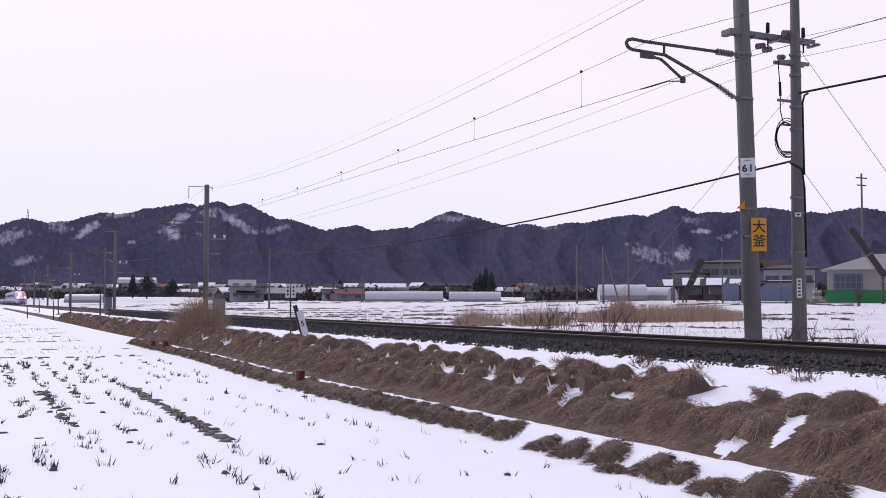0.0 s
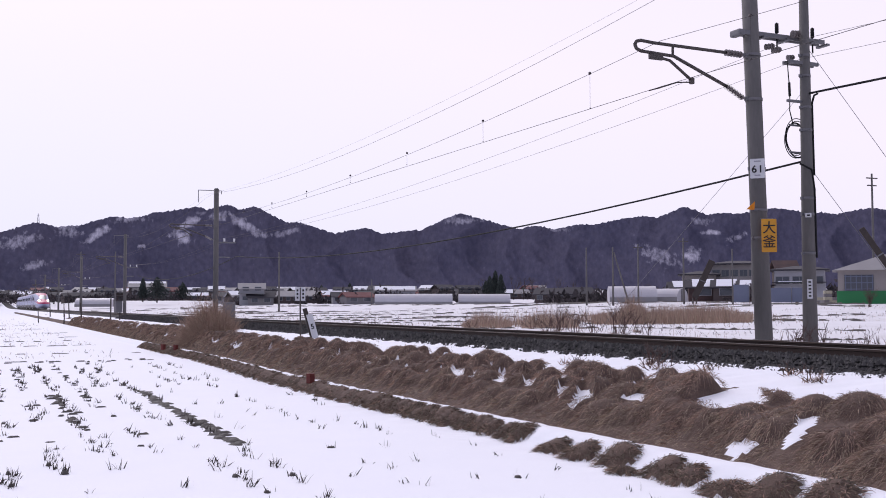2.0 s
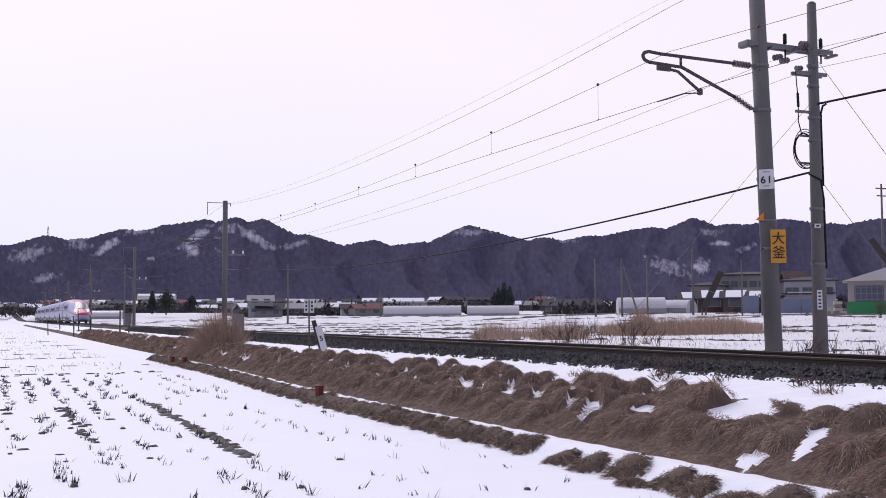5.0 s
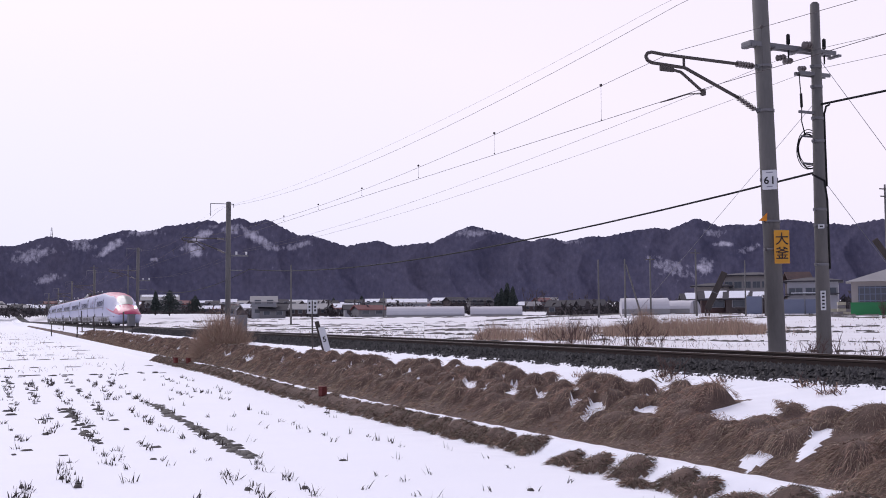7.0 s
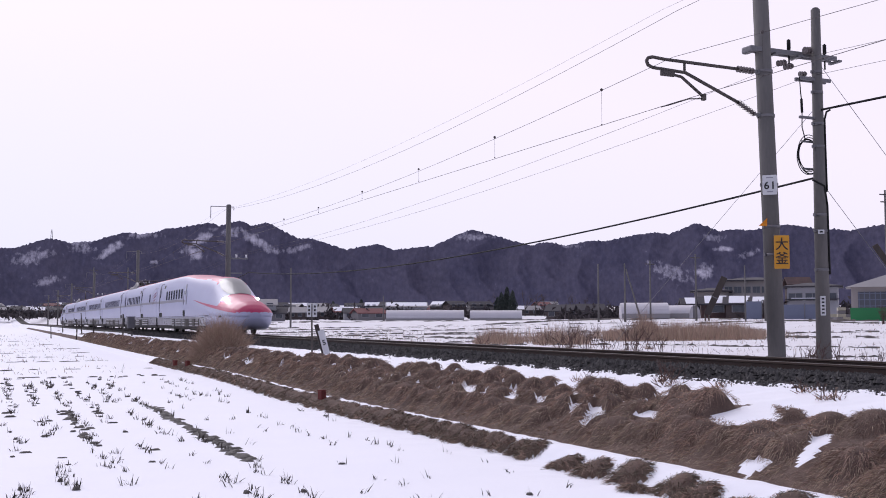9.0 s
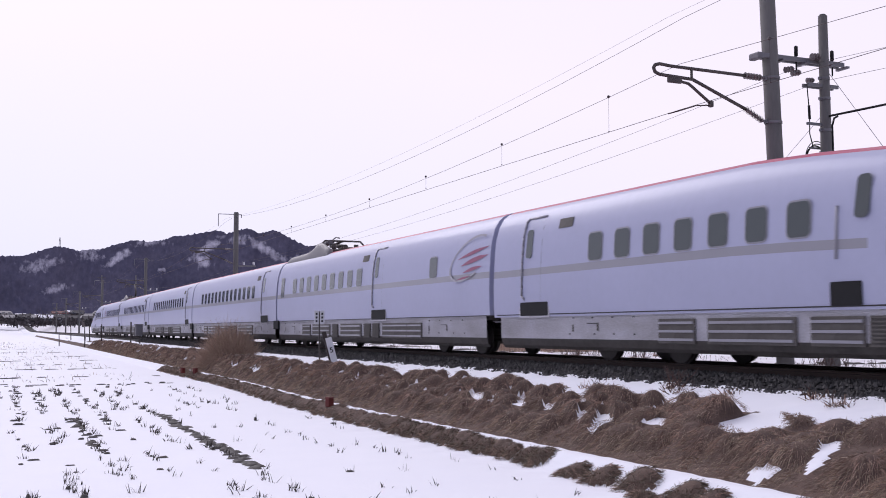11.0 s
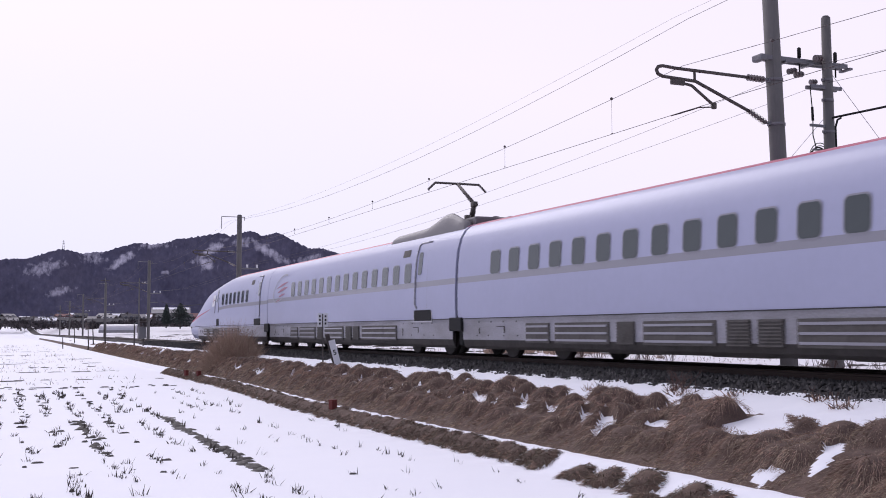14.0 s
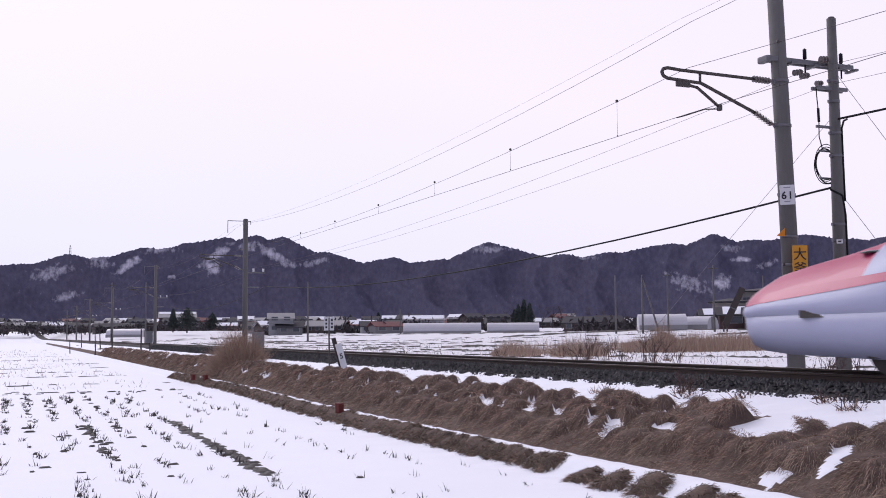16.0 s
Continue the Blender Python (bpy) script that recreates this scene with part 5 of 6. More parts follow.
# ---------------------------------------------------------------- grass, reeds, stubble
def blades(name, root, lean, length, width, bend, mats, seg=2, rng=None, mat_index=None):
    """Many curved blades in one mesh. root (n,3), lean (n,3) first direction, bend: how far each tip falls."""
    n = len(root)
    lean = lean / np.linalg.norm(lean, axis=1)[:, None]
    side = np.cross(lean, np.array([0, 0, 1.0]) + 0.01)
    side /= np.linalg.norm(side, axis=1)[:, None] + 1e-9
    turn = rng.uniform(0, math.pi, n)[:, None]
    side = side * np.cos(turn) + np.cross(lean, side) * np.sin(turn)
    verts = []
    for k in range(seg + 1):
        t = k / seg
        c = root + lean * (length * t)[:, None]
        c[:, 2] -= bend * length * t * t
        w = (width * (1 - t) ** 0.7)[:, None] * side / 2
        if k < seg:
            verts += [c - w, c + w]
        else:
            verts.append(c)
    m = 2 * seg + 1
    V = np.stack(verts, 1).reshape(-1, 3)
    base = (np.arange(n) * m)[:, None]
    tri = []
    for k in range(seg - 1):
        a = 2 * k
        tri += [(a, a + 1, a + 3), (a, a + 3, a + 2)]
    tri.append((2 * seg - 2, 2 * seg - 1, 2 * seg))
    F = (np.array(tri)[None] + base[:, :, None]).reshape(-1, 3)
    me = bpy.data.meshes.new(name)
    me.vertices.add(len(V))
    me.vertices.foreach_set("co", V.astype(np.float32).ravel())
    me.loops.add(F.size)
    me.loops.foreach_set("vertex_index", F.astype(np.int32).ravel())
    me.polygons.add(len(F))
    me.polygons.foreach_set("loop_start", np.arange(0, F.size, 3, dtype=np.int32))
    for mt in mats:
        me.materials.append(mt)
    if mat_index is not None:
        me.polygons.foreach_set("material_index", np.repeat(mat_index, len(tri)).astype(np.int32))
    me.update(calc_edges=True)
    return new(name, me)


def bank_grass():
    rng = np.random.default_rng(21)
    n = 270000
    s = 5.5 + 105 * rng.random(n) ** 2.1
    lat = rng.uniform(-5.05, -2.0, n)
    lat = np.where(lat < -4.0, lat + toe_shift(s) * 0.8, lat)
    z, lift = bank_surface(lat, s)
    keep = (snow_cover(lat, s, lift) < 0.22) & ((lift > 0.05) | (rng.random(n) < np.where(bank_lat(lat, s) < -4.3, 0.95, 0.55))) & (bank_lat(lat, s) > -5.03)
    s, lat, z, lift = s[keep], lat[keep], z[keep], lift[keep]
    n = len(s)
    # blades hang outwards from each tussock and down the bank
    e = 0.05
    gx = (bank_surface(lat + e, s)[0] - bank_surface(lat - e, s)[0]) / (2 * e)
    gy = (bank_surface(lat, s + e)[0] - bank_surface(lat, s - e)[0]) / (2 * e)
    down = np.stack([-gx, -gy, np.zeros(n)], -1)
    down /= np.linalg.norm(down, axis=1)[:, None] + 0.25
    face = smoothstep(-3.5, -4.3, bank_lat(lat, s))[:, None]
    # neighbouring blades fall the same way, in locks
    lock = np.stack([0 * s, wander(s, lat, 5.0, 0.6) * 0.18, 0 * s], -1)
    lean = down * 0.95 + np.array([-0.20, 0, 0.40]) + face * np.array([-0.10, 0.0, -0.10]) + lock + rng.normal(0, 0.32, (n, 3))
    far = 1 + np.clip(s - 12, 0, None) / 22
    length = rng.uniform(0.06, 0.19, n) * (0.8 + lift * 1.0) * (1 + 0.5 * face[:, 0]) * smoothstep(-5.25, -4.75, bank_lat(lat, s))
    root = np.stack([track_x(s) + lat, s, z - 0.015], -1)
    pale = rng.random(n) < 0.16 + 0.30 * smoothstep(-0.1, 0.7, wander(s, lat, 1.9, 3.3)) + 0.25 * smoothstep(-4.4, -4.8, bank_lat(lat, s))
    ob = blades("bank_grass", root, lean, length, rng.uniform(0.005, 0.009, n) * far, rng.uniform(0.55, 1.25, n), [STRAW, PALE_STRAW], 3, rng, pale.astype(int))
    tagged(ob, "matted brown dead grass in tussocks on the bank", "grass", kind="stuff")


def dike_tufts():
    """Low tufts along the paddy's dike."""
    rng = np.random.default_rng(33)
    roots, leans, lens, wid = [], [], [], []
    for lat0, s, r, hh in DIKE:
        k = int(620 if s < 20 else 260)
        a, q = rng.uniform(0, 6.28, k), r * np.sqrt(rng.random(k))
        dx, dy = np.cos(a) * q, np.sin(a) * q * 1.2
        h = hh * np.sqrt(np.clip(1 - (q / r) ** 2, 0, 1))
        roots.append(np.stack([track_x(s + dy) + lat0 + dx, s + dy, bank_z(lat0 + dx, s + dy) + h - 0.015], -1))
        leans.append(np.stack([np.cos(a) * q / r, np.sin(a) * q / r, 0.5 + 0 * a], -1) + rng.normal(0, 0.25, (k, 3)))
        lens.append(rng.uniform(0.07, 0.15, k) * (1 + 0.7 * (q / r) ** 2) * (1.0 if s < 14.6 else 0.8))
        wid.append(rng.uniform(0.006, 0.011, k) * (1 + max(0, s - 12) / 22))
    n = sum(map(len, lens))
    ob = blades("dike_tufts", np.concatenate(roots), np.concatenate(leans), np.concatenate(lens), np.concatenate(wid), rng.uniform(0.7, 1.5, n), [STUBBLE_PALE, STRAW], 2, rng, (rng.random(n) < 0.4).astype(int))
    tagged(ob, "low olive-brown grass tufts along the snowy dike", "grass", kind="stuff")


def big_clump():
    """The tall pale grass clump and the shaggy rise it grows on."""
    rng = np.random.default_rng(41)
    n = 21000
    cx, cy = on_track(-3.0, 46.9).x, 46.9
    a, q = rng.uniform(0, 6.28, n), np.sqrt(rng.random(n))
    x, y = cx + np.cos(a) * q * 0.95, cy + np.sin(a) * q * 2.5
    z = bank_z(x - track_x(y), y) + 0.75 * (1 - q * q)
    lean = np.stack([np.cos(a) * q * 0.3, np.sin(a) * q * 0.3, np.ones(n)], -1) + rng.normal(0, 0.24, (n, 3))
    ob = blades("tall_grass_clump", np.stack([x, y, z - 0.5], -1), lean, (0.5 + 1.85 * rng.random(n) ** 1.6) * (1.2 - 0.45 * q), rng.uniform(0.008, 0.020, n), rng.uniform(0.2, 1.0, n), [PALE_STRAW, REED], 3, rng, (rng.random(n) < 0.75).astype(int))
    tagged(ob, "tall shaggy clump of dry pampas-like grass on the bank", "grass clump")


def reeds():
    rng = np.random.default_rng(51)
    patches = [(33.4, 41.6, 58, 77, 1.35, 14000), (26.529, 29.143, 50, 60, 1.15, 1700), (29.741, 32.717, 49, 60, 1.3, 1900), (35.1, 36.2, 60, 66, 2.1, 1700), (38.5, 43.5, 60, 80, 0.6, 900), (28.843, 30.339, 52, 62, 1.3, 300), (32.569, 34.630, 62, 84, 1.0, 900)]
    R0, L0, H0, W0 = [], [], [], []
    for b0, b1, r0, r1, h, n in patches:
        b, r = np.radians(rng.uniform(b0, b1, n)), rng.uniform(r0, r1, n)
        edge = np.clip(np.minimum(b - math.radians(b0), math.radians(b1) - b) / math.radians((b1 - b0) * 0.2), 0.15, 1)
        x, y = np.sin(b) * r, np.cos(b) * r
        blend = smoothstep(3.2, 26, x - track_x(y))
        z = (1 - blend) * -0.45 + blend * land_z(x, y)
        R0.append(np.stack([x, y, z - 0.08], -1))
        L0.append(np.stack([rng.normal(0.05, 0.22, n), rng.normal(0, 0.22, n), np.ones(n)], -1))
        H0.append(h * rng.uniform(0.35, 1.1, n) * (0.45 + 0.55 * edge) * (0.86 + 0.28 * wander(np.degrees(b) * 3.0, r * 0.25, 1.3, 1.0)))
        W0.append(rng.uniform(0.012, 0.035, n))
    n = sum(map(len, H0))
    ob = blades("reeds", np.concatenate(R0), np.concatenate(L0), np.concatenate(H0), np.concatenate(W0), rng.uniform(0, 0.25, n), [REED, PALE_STRAW], 2, rng, (rng.random(n) < 0.3).astype(int))
    tagged(ob, "pale brown dry reeds standing in the snowy field", "reeds", kind="stuff")
    # thin weeds along both edges of the track
    n = 1500
    s = 6 + 60 * rng.random(n) ** 1.3
    lat = np.where(rng.random(n) < 0.7, rng.uniform(2.2, 7.5, n), rng.uniform(-2.5, -1.75, n))
    clump = wander(s, lat, 1.3, 2.0) > np.where(lat < 0, 0.45, 0.05)
    s, lat = s[clump], lat[clump]
    n = len(s)
    z = bank_z(lat)
    ln = np.where(lat > 0, rng.uniform(0.25, 0.8, n), rng.uniform(0.08, 0.3, n))
    ob = blades("trackside_weeds", np.stack([track_x(s) + lat, s, z - 0.03], -1), np.stack([rng.normal(0, 0.3, n), rng.normal(0, 0.3, n), np.ones(n)], -1), ln, rng.uniform(0.008, 0.016, n), rng.uniform(0, 0.6, n), [STUBBLE, REED], 2, rng, (rng.random(n) < 0.5).astype(int))
    tagged(ob, "thin dead weed stalks along the track", "weeds", kind="stuff")


def field_stubble():
    """Short dead stalks that speckle the snowy fields beyond the line."""
    rng = np.random.default_rng(57)
    n = 21000
    b, r = np.radians(rng.uniform(-1, 48, n)), 24 + 150 * rng.random(n) ** 1.5
    x, y = np.sin(b) * r, np.cos(b) * r
    lat = x - track_x(y)
    keep = ((lat > 3.0) | ((lat < -6.5) & (y > 44))) & (wander(x * 0.35, y, 0.55, 2.0) + 0.5 * wander(x, y, 2.0, 1.0) > 0.12)
    x, y, r, lat = x[keep], y[keep], r[keep], lat[keep]
    n = len(x)
    blend = smoothstep(3.2, 26, lat)
    z = np.where(lat < 0, FIELD_Z, (1 - blend) * -0.45 + blend * land_z(x, y))
    lean = np.stack([rng.normal(0, 0.4, n), rng.normal(0, 0.4, n), np.ones(n)], -1)
    ob = blades("field_stubble", np.stack([x, y, z - 0.02], -1), lean, rng.uniform(0.08, 0.34, n), rng.uniform(0.008, 0.016, n) * (0.6 + r / 40), rng.uniform(0, 0.6, n), [STUBBLE, REED], 2, rng, (rng.random(n) < 0.45).astype(int))
    tagged(ob, "short dead stalks speckling the snowy fields", "stubble", kind="stuff")


def twig_bush(name, at, height, spread, count, seed, label):
    """A leafless shrub of forking twigs."""
    rng = random.Random(seed)
    b = tagged(empty(name, pose(*at)), label, "shrub", "shrubs by the track")
    bm = bmesh.new()

    def grow(p, d, l, r, depth):
        q = p + d * l
        tube(bm, p, q, r, r * 0.6, n=4)
        if depth == 0:
            return
        for _ in range(rng.choice((2, 2, 3))):
            e = (d + Vector((rng.gauss(0, 0.4), rng.gauss(0, 0.4), rng.gauss(0.1, 0.25)))).normalized()
            grow(p.lerp(q, rng.uniform(0.5, 1)), e, l * rng.uniform(0.5, 0.8), r * 0.6, depth - 1)
    for _ in range(count):
        d = Vector((rng.gauss(0, spread), rng.gauss(0, spread), 1)).normalized()
        grow(Vector((rng.gauss(0, 0.08), rng.gauss(0, 0.08), -0.05)), d, height * rng.uniform(0.35, 0.5), 0.011, 2)
    tagged(part("branching", bm, TWIG, b), kind="stuff")
    bm = bmesh.new()
    for _ in range(40):
        d = Vector((rng.gauss(0, 1), rng.gauss(0, 1), 0.8)).normalized()
        p = Vector((rng.gauss(0, 0.1), rng.gauss(0, 0.1), 0))
        tube(bm, p, p + d * rng.uniform(0.08, 0.2), 0.008, 0.002, n=3)
    tagged(part("leaf_litter", bm, STRAW, b), kind="stuff")


def shrubs():
    for i, (lat, s, h, sp, c) in enumerate(((-2.0, 15.4, 0.62, 0.45, 9), (-2.25, 14.9, 0.4, 0.6, 6), (-1.95, 12.0, 0.35, 0.6, 5), (-2.2, 11.3, 0.3, 0.7, 5), (-2.1, 13.8, 0.3, 0.7, 4), (-2.45, 17.4, 0.3, 0.6, 4),
                                            (2.9, 16.9, 1.0, 0.2, 5), (3.2, 16.6, 1.1, 0.25, 4), (4.6, 16.6, 0.7, 0.4, 6), (5.0, 17.4, 0.9, 0.5, 6), (5.6, 16.0, 0.7, 0.5, 6), (6.3, 16.8, 0.6, 0.5, 5), (3.4, 17.9, 0.8, 0.4, 5),
                                            (6.5, 30.5, 1.2, 0.35, 7), (7.2, 33, 1.3, 0.35, 8), (8.0, 35.5, 1.2, 0.35, 7), (9.0, 38, 1.2, 0.4, 7), (7.5, 42, 1.0, 0.4, 7), (10.5, 42, 1.1, 0.4, 6), (5.2, 48, 0.8, 0.5, 6), (5.0, 26.5, 0.6, 0.5, 5),
                                            (8.4, 31.5, 1.5, 0.3, 9), (9.6, 34, 1.7, 0.3, 10), (8.8, 36.8, 1.5, 0.35, 9), (10.6, 39.5, 1.6, 0.35, 9), (12.5, 41, 1.4, 0.35, 8), (7.6, 29, 1.0, 0.4, 7), (12.0, 36, 1.3, 0.35, 8), (6.0, 20.5, 0.8, 0.5, 6), (7.4, 21.8, 0.7, 0.5, 6), (4.2, 19.4, 0.8, 0.4, 6))):
        z = float(bank_z(lat))
        p = on_track(lat, s, z)
        twig_bush("bare_shrub", (p.x, p.y, p.z), h, sp, c, i, "leafless reddish-brown shrub beside the track")


def paddy():
    """Rows of rice stubble pushing through the snow, and the wet furrows between."""
    rng = np.random.default_rng(61)
    roots, leans, lens, wid = [], [], [], []
    spots = []
    for k in range(-9, 10):
        x20 = 4.24 + 0.615 * k
        s = 8.0 + rng.uniform(0, 0.3)
        while s < 46:
            s += rng.uniform(0.18, 0.36)
            keep = (0.95 if k <= 0 else 0.42) * (0.42 + 0.62 * wander(np.array(s), np.array(k * 1.7), 0.9, 1.0))
            if rng.random() > keep or s > 40 + 3 * math.sin(k * 2.1):
                continue
            x = x20 + 0.042 * (s - 20) + rng.normal(0, 0.08)
            if x > track_x(s) - 6.0:
                continue
            m = int(rng.integers(4, 15 if k <= 0 else 8))
            roots.append(np.stack([x + rng.normal(0, 0.035, m), s + rng.normal(0, 0.05, m), np.full(m, FIELD_Z - 0.02)], -1))
            leans.append(np.stack([rng.normal(0.1, 0.35, m), rng.normal(0, 0.35, m), np.ones(m)], -1))
            lens.append(rng.uniform(0.07, 0.20, m))
            wid.append(rng.uniform(0.009, 0.020, m) * (1 + max(0, s - 12) / 30))
            if rng.random() < (0.22 if k <= 0 else 0.06):
                spots.append((x, s, rng.uniform(0.03, 0.07), rng.uniform(0.04, 0.09)))
    n = sum(map(len, lens))
    ob = blades("rice_stubble", np.concatenate(roots), np.concatenate(leans), np.concatenate(lens), np.concatenate(wid), rng.uniform(0, 0.5, n), [STUBBLE], 2, rng)
    tagged(ob, "dark cut rice stubble in rows through the snow", "stubble", kind="stuff")
    # bare mud where the snow has melted along the furrows
    for s in np.arange(15.6, 26.4, 0.17):
        spots.append((4.30 + 0.042 * (s - 20) + rng.normal(0, 0.05), s, rng.uniform(0.07, 0.17), rng.uniform(0.08, 0.15)))
    for s in np.arange(17.5, 26, 0.24):
        if rng.random() < 0.6:
            spots.append((2.36 + 0.042 * (s - 20) + rng.normal(0, 0.07), s, rng.uniform(0.06, 0.15), rng.uniform(0.06, 0.12)))
    for s in np.arange(15.5, 39, 0.5):
        for k in (-2, -4, -5, -7):
            if rng.random() < 0.22:
                spots.append((4.24 + 0.615 * k + 0.042 * (s - 20) + rng.normal(0, 0.07), s, rng.uniform(0.05, 0.13), rng.uniform(0.05, 0.10)))
    for k in range(40):                      # a ragged cross furrow at the far end
        s = 41.5 + rng.normal(0, 0.5)
        spots.append((rng.uniform(-3, 7.5), s, rng.uniform(0.06, 0.22), rng.uniform(0.03, 0.07)))
    for row in (48.5, 66.0, 74.0, 86.0, 101.0, 120.0):
        for k in range(26):
            spots.append((rng.uniform(-9, 8.3) + 0.03 * (row - 50), row + rng.normal(0, 0.25), rng.uniform(0.1, 0.5), rng.uniform(0.05, 0.12)))
    for k in range(34):
        spots.append((rng.uniform(-8, 8), 58 + rng.normal(0, 0.3) + 0.02 * k, rng.uniform(0.1, 0.4), rng.uniform(0.05, 0.1)))
    verts, faces = [], []
    for x, y, rx, ry in spots:
        o = len(verts)
        m = 9
        c = rng.uniform(0.6, 1.25, m)
        for i in range(m):
            a = 2 * math.pi * i / m
            verts.append((x + rx * c[i] * math.cos(a), y + ry * c[i] * math.sin(a), FIELD_Z - 0.01))
        for i in range(m):
            a = 2 * math.pi * i / m
            verts.append((x + rx * 0.6 * c[i] * math.cos(a), y + ry * 0.6 * c[i] * math.sin(a), FIELD_Z + 0.018 + rng.uniform(0, 0.012)))
        verts.append((x, y, FIELD_Z + 0.028))
        for i in range(m):
            j = (i + 1) % m
            faces.append((o + i, o + j, o + m + j, o + m + i))
            faces.append((o + m + i, o + m + j, o + 2 * m))
    ob = new("bare_mud", from_arrays("bare_mud", verts, faces, [MUD], True))
    tagged(ob, "wet dark mud showing along the furrows", "mud", kind="stuff")


STUBBLE_PALE = material("olive_grass_blades", (0.20, 0.165, 0.12), 0.95, second=(0.10, 0.08, 0.062), scale=4, fine=12, amount=1, per_piece=0.4)
TWIG = material("bare_twigs", (0.11, 0.066, 0.055), 0.9, second=(0.07, 0.045, 0.04), scale=5)
bank_grass()
dike_tufts()
big_clump()
reeds()
field_stubble()
shrubs()
paddy()


# ---------------------------------------------------------------- village and fields beyond the line
PLASTER = material("aged_plaster", (0.22, 0.21, 0.215), 0.9, second=(0.15, 0.14, 0.145), scale=0.8, fine=6)
WALL_WHITE = material("white_siding", (0.36, 0.355, 0.38), 0.8, second=(0.28, 0.275, 0.29), scale=0.8, fine=6)
WALL_BROWN = material("brown_boarding", (0.115, 0.09, 0.085), 0.9, second=(0.075, 0.06, 0.058), scale=1.2, fine=9)
ROOF_DARK = material("dark_roof_sheet", (0.05, 0.046, 0.055), 0.7, second=(0.032, 0.03, 0.036), scale=0.7, fine=6)
ROOF_RED = material("rust_red_roof_sheet", (0.19, 0.062, 0.06), 0.6, second=(0.13, 0.045, 0.045), scale=0.7, fine=6)
ROOF_GREY = material("pale_roof_sheet", (0.30, 0.29, 0.295), 0.6, second=(0.22, 0.21, 0.215), scale=0.7, fine=6)
PANE = material("house_window_glass", (0.06, 0.065, 0.075), 0.1, second=(0.09, 0.095, 0.11), scale=0.5, coat=0.5)
FILM = material("greenhouse_film", (0.58, 0.56, 0.60), 0.4, second=(0.46, 0.445, 0.47), scale=0.5, fine=5)
BLUE_SHEET = material("blue_tarpaulin", (0.12, 0.14, 0.21), 0.6, second=(0.17, 0.185, 0.25), scale=1, fine=6)
GREEN_SHEET = material("green_sheeting", (0.03, 0.22, 0.075), 0.6, second=(0.025, 0.17, 0.06), scale=1, fine=6)
CONIFER = material("dark_conifer", (0.024, 0.036, 0.032), 0.95, second=(0.045, 0.05, 0.045), scale=0.6, fine=3, per_piece=0.4)
BEIGE = material("beige_mortar_wall", (0.36, 0.325, 0.31), 0.9, second=(0.27, 0.24, 0.23), scale=0.6, fine=5)
WALL_PALE = material("pale_house_siding", (0.44, 0.43, 0.46), 0.8, second=(0.36, 0.35, 0.37), scale=0.6, fine=5)
WALL_RUST = material("rusted_sheet_wall", (0.105, 0.060, 0.055), 0.85, second=(0.05, 0.035, 0.035), scale=1.0, fine=8, amount=1)
CRATE = material("yellowed_crate", (0.46, 0.43, 0.33), 0.8, second=(0.36, 0.33, 0.25), scale=2, fine=9)
BARE_TREE = material("bare_tree_crown", (0.085, 0.065, 0.062), 0.95, second=(0.055, 0.044, 0.044), scale=0.6, fine=3)


def gable(bm, w, d, h, rise, over=0.5, thick=0.22, snow=False):
    """A pitched roof whose ridge runs along x."""
    L, half = w / 2 + over, d / 2 + over
    for sgn in (-1, 1):
        p = [(-L, sgn * half, h - rise * over / (d / 2)), (L, sgn * half, h - rise * over / (d / 2)), (L, 0, h + rise), (-L, 0, h + rise)]
        bot = [bm.verts.new(q) for q in p]
        top = [bm.verts.new((q[0], q[1], q[2] + thick)) for q in p]
        bm.faces.new(bot)
        bm.faces.new(top)
        for i in range(4):
            bm.faces.new((bot[i], bot[(i + 1) % 4], top[(i + 1) % 4], top[i]))
    bmesh.ops.recalc_face_normals(bm, faces=bm.faces)


def house(at, turn, w, d, storeys, wall, roof, label, snow=True, windows=3, name="house", group="village houses"):
    """A farmhouse: walls, gable ends, roof with snow, windows with frames."""
    hs = tagged(empty(name, pose(*at, 0, 0, turn)), label, "house", group)
    h, rise = (2.7 * storeys + 0.4) * (0.72 if group == 'village houses' and w < 11 else 1.0), d * 0.24
    bm = bmesh.new()
    box(bm, 0, 0, h / 2 - 0.5, w, d, h + 1.0)
    for sgn in (-1, 1):
        x = sgn * (w / 2 - 0.1)
        f = bm.faces.new([bm.verts.new((x, -d / 2, h)), bm.verts.new((x, d / 2, h)), bm.verts.new((x, 0, h + rise))])
        bmesh.ops.solidify(bm, geom=[f], thickness=0.1)
    part("wall", bm, wall, hs)
    bm = bmesh.new()
    gable(bm, w, d, h, rise)
    r = part("roof", bm, roof, hs)
    if snow:
        bm = bmesh.new()
        gable(bm, w * (0.55 if name == "shed" else 0.94), d * 0.9, h + 0.10, rise * 0.96, over=0.45, thick=0.26)
        part("roof_snow", bm, SNOW, r, "thin snow on the roof")
    if storeys > 1:
        bm = bmesh.new()
        box(bm, 0, -d / 2 - 0.55, 2.75, w + 0.6, 1.3, 0.16)
        part("lower_eave", bm, roof, hs)
    for st in range(storeys):
        for k in range(windows):
            x = -w / 2 + w * (k + 0.5) / windows
            bm = bmesh.new()
            box(bm, x, -d / 2 - 0.03, 1.45 + 2.7 * st, w / windows * 0.55, 0.10, 1.15)
            wn = part("window", bm, WALL_WHITE, hs)
            bm = bmesh.new()
            box(bm, x, -d / 2 - 0.06, 1.45 + 2.7 * st, w / windows * 0.49, 0.08, 1.0)
            part("pane", bm, PANE, wn)
    return hs


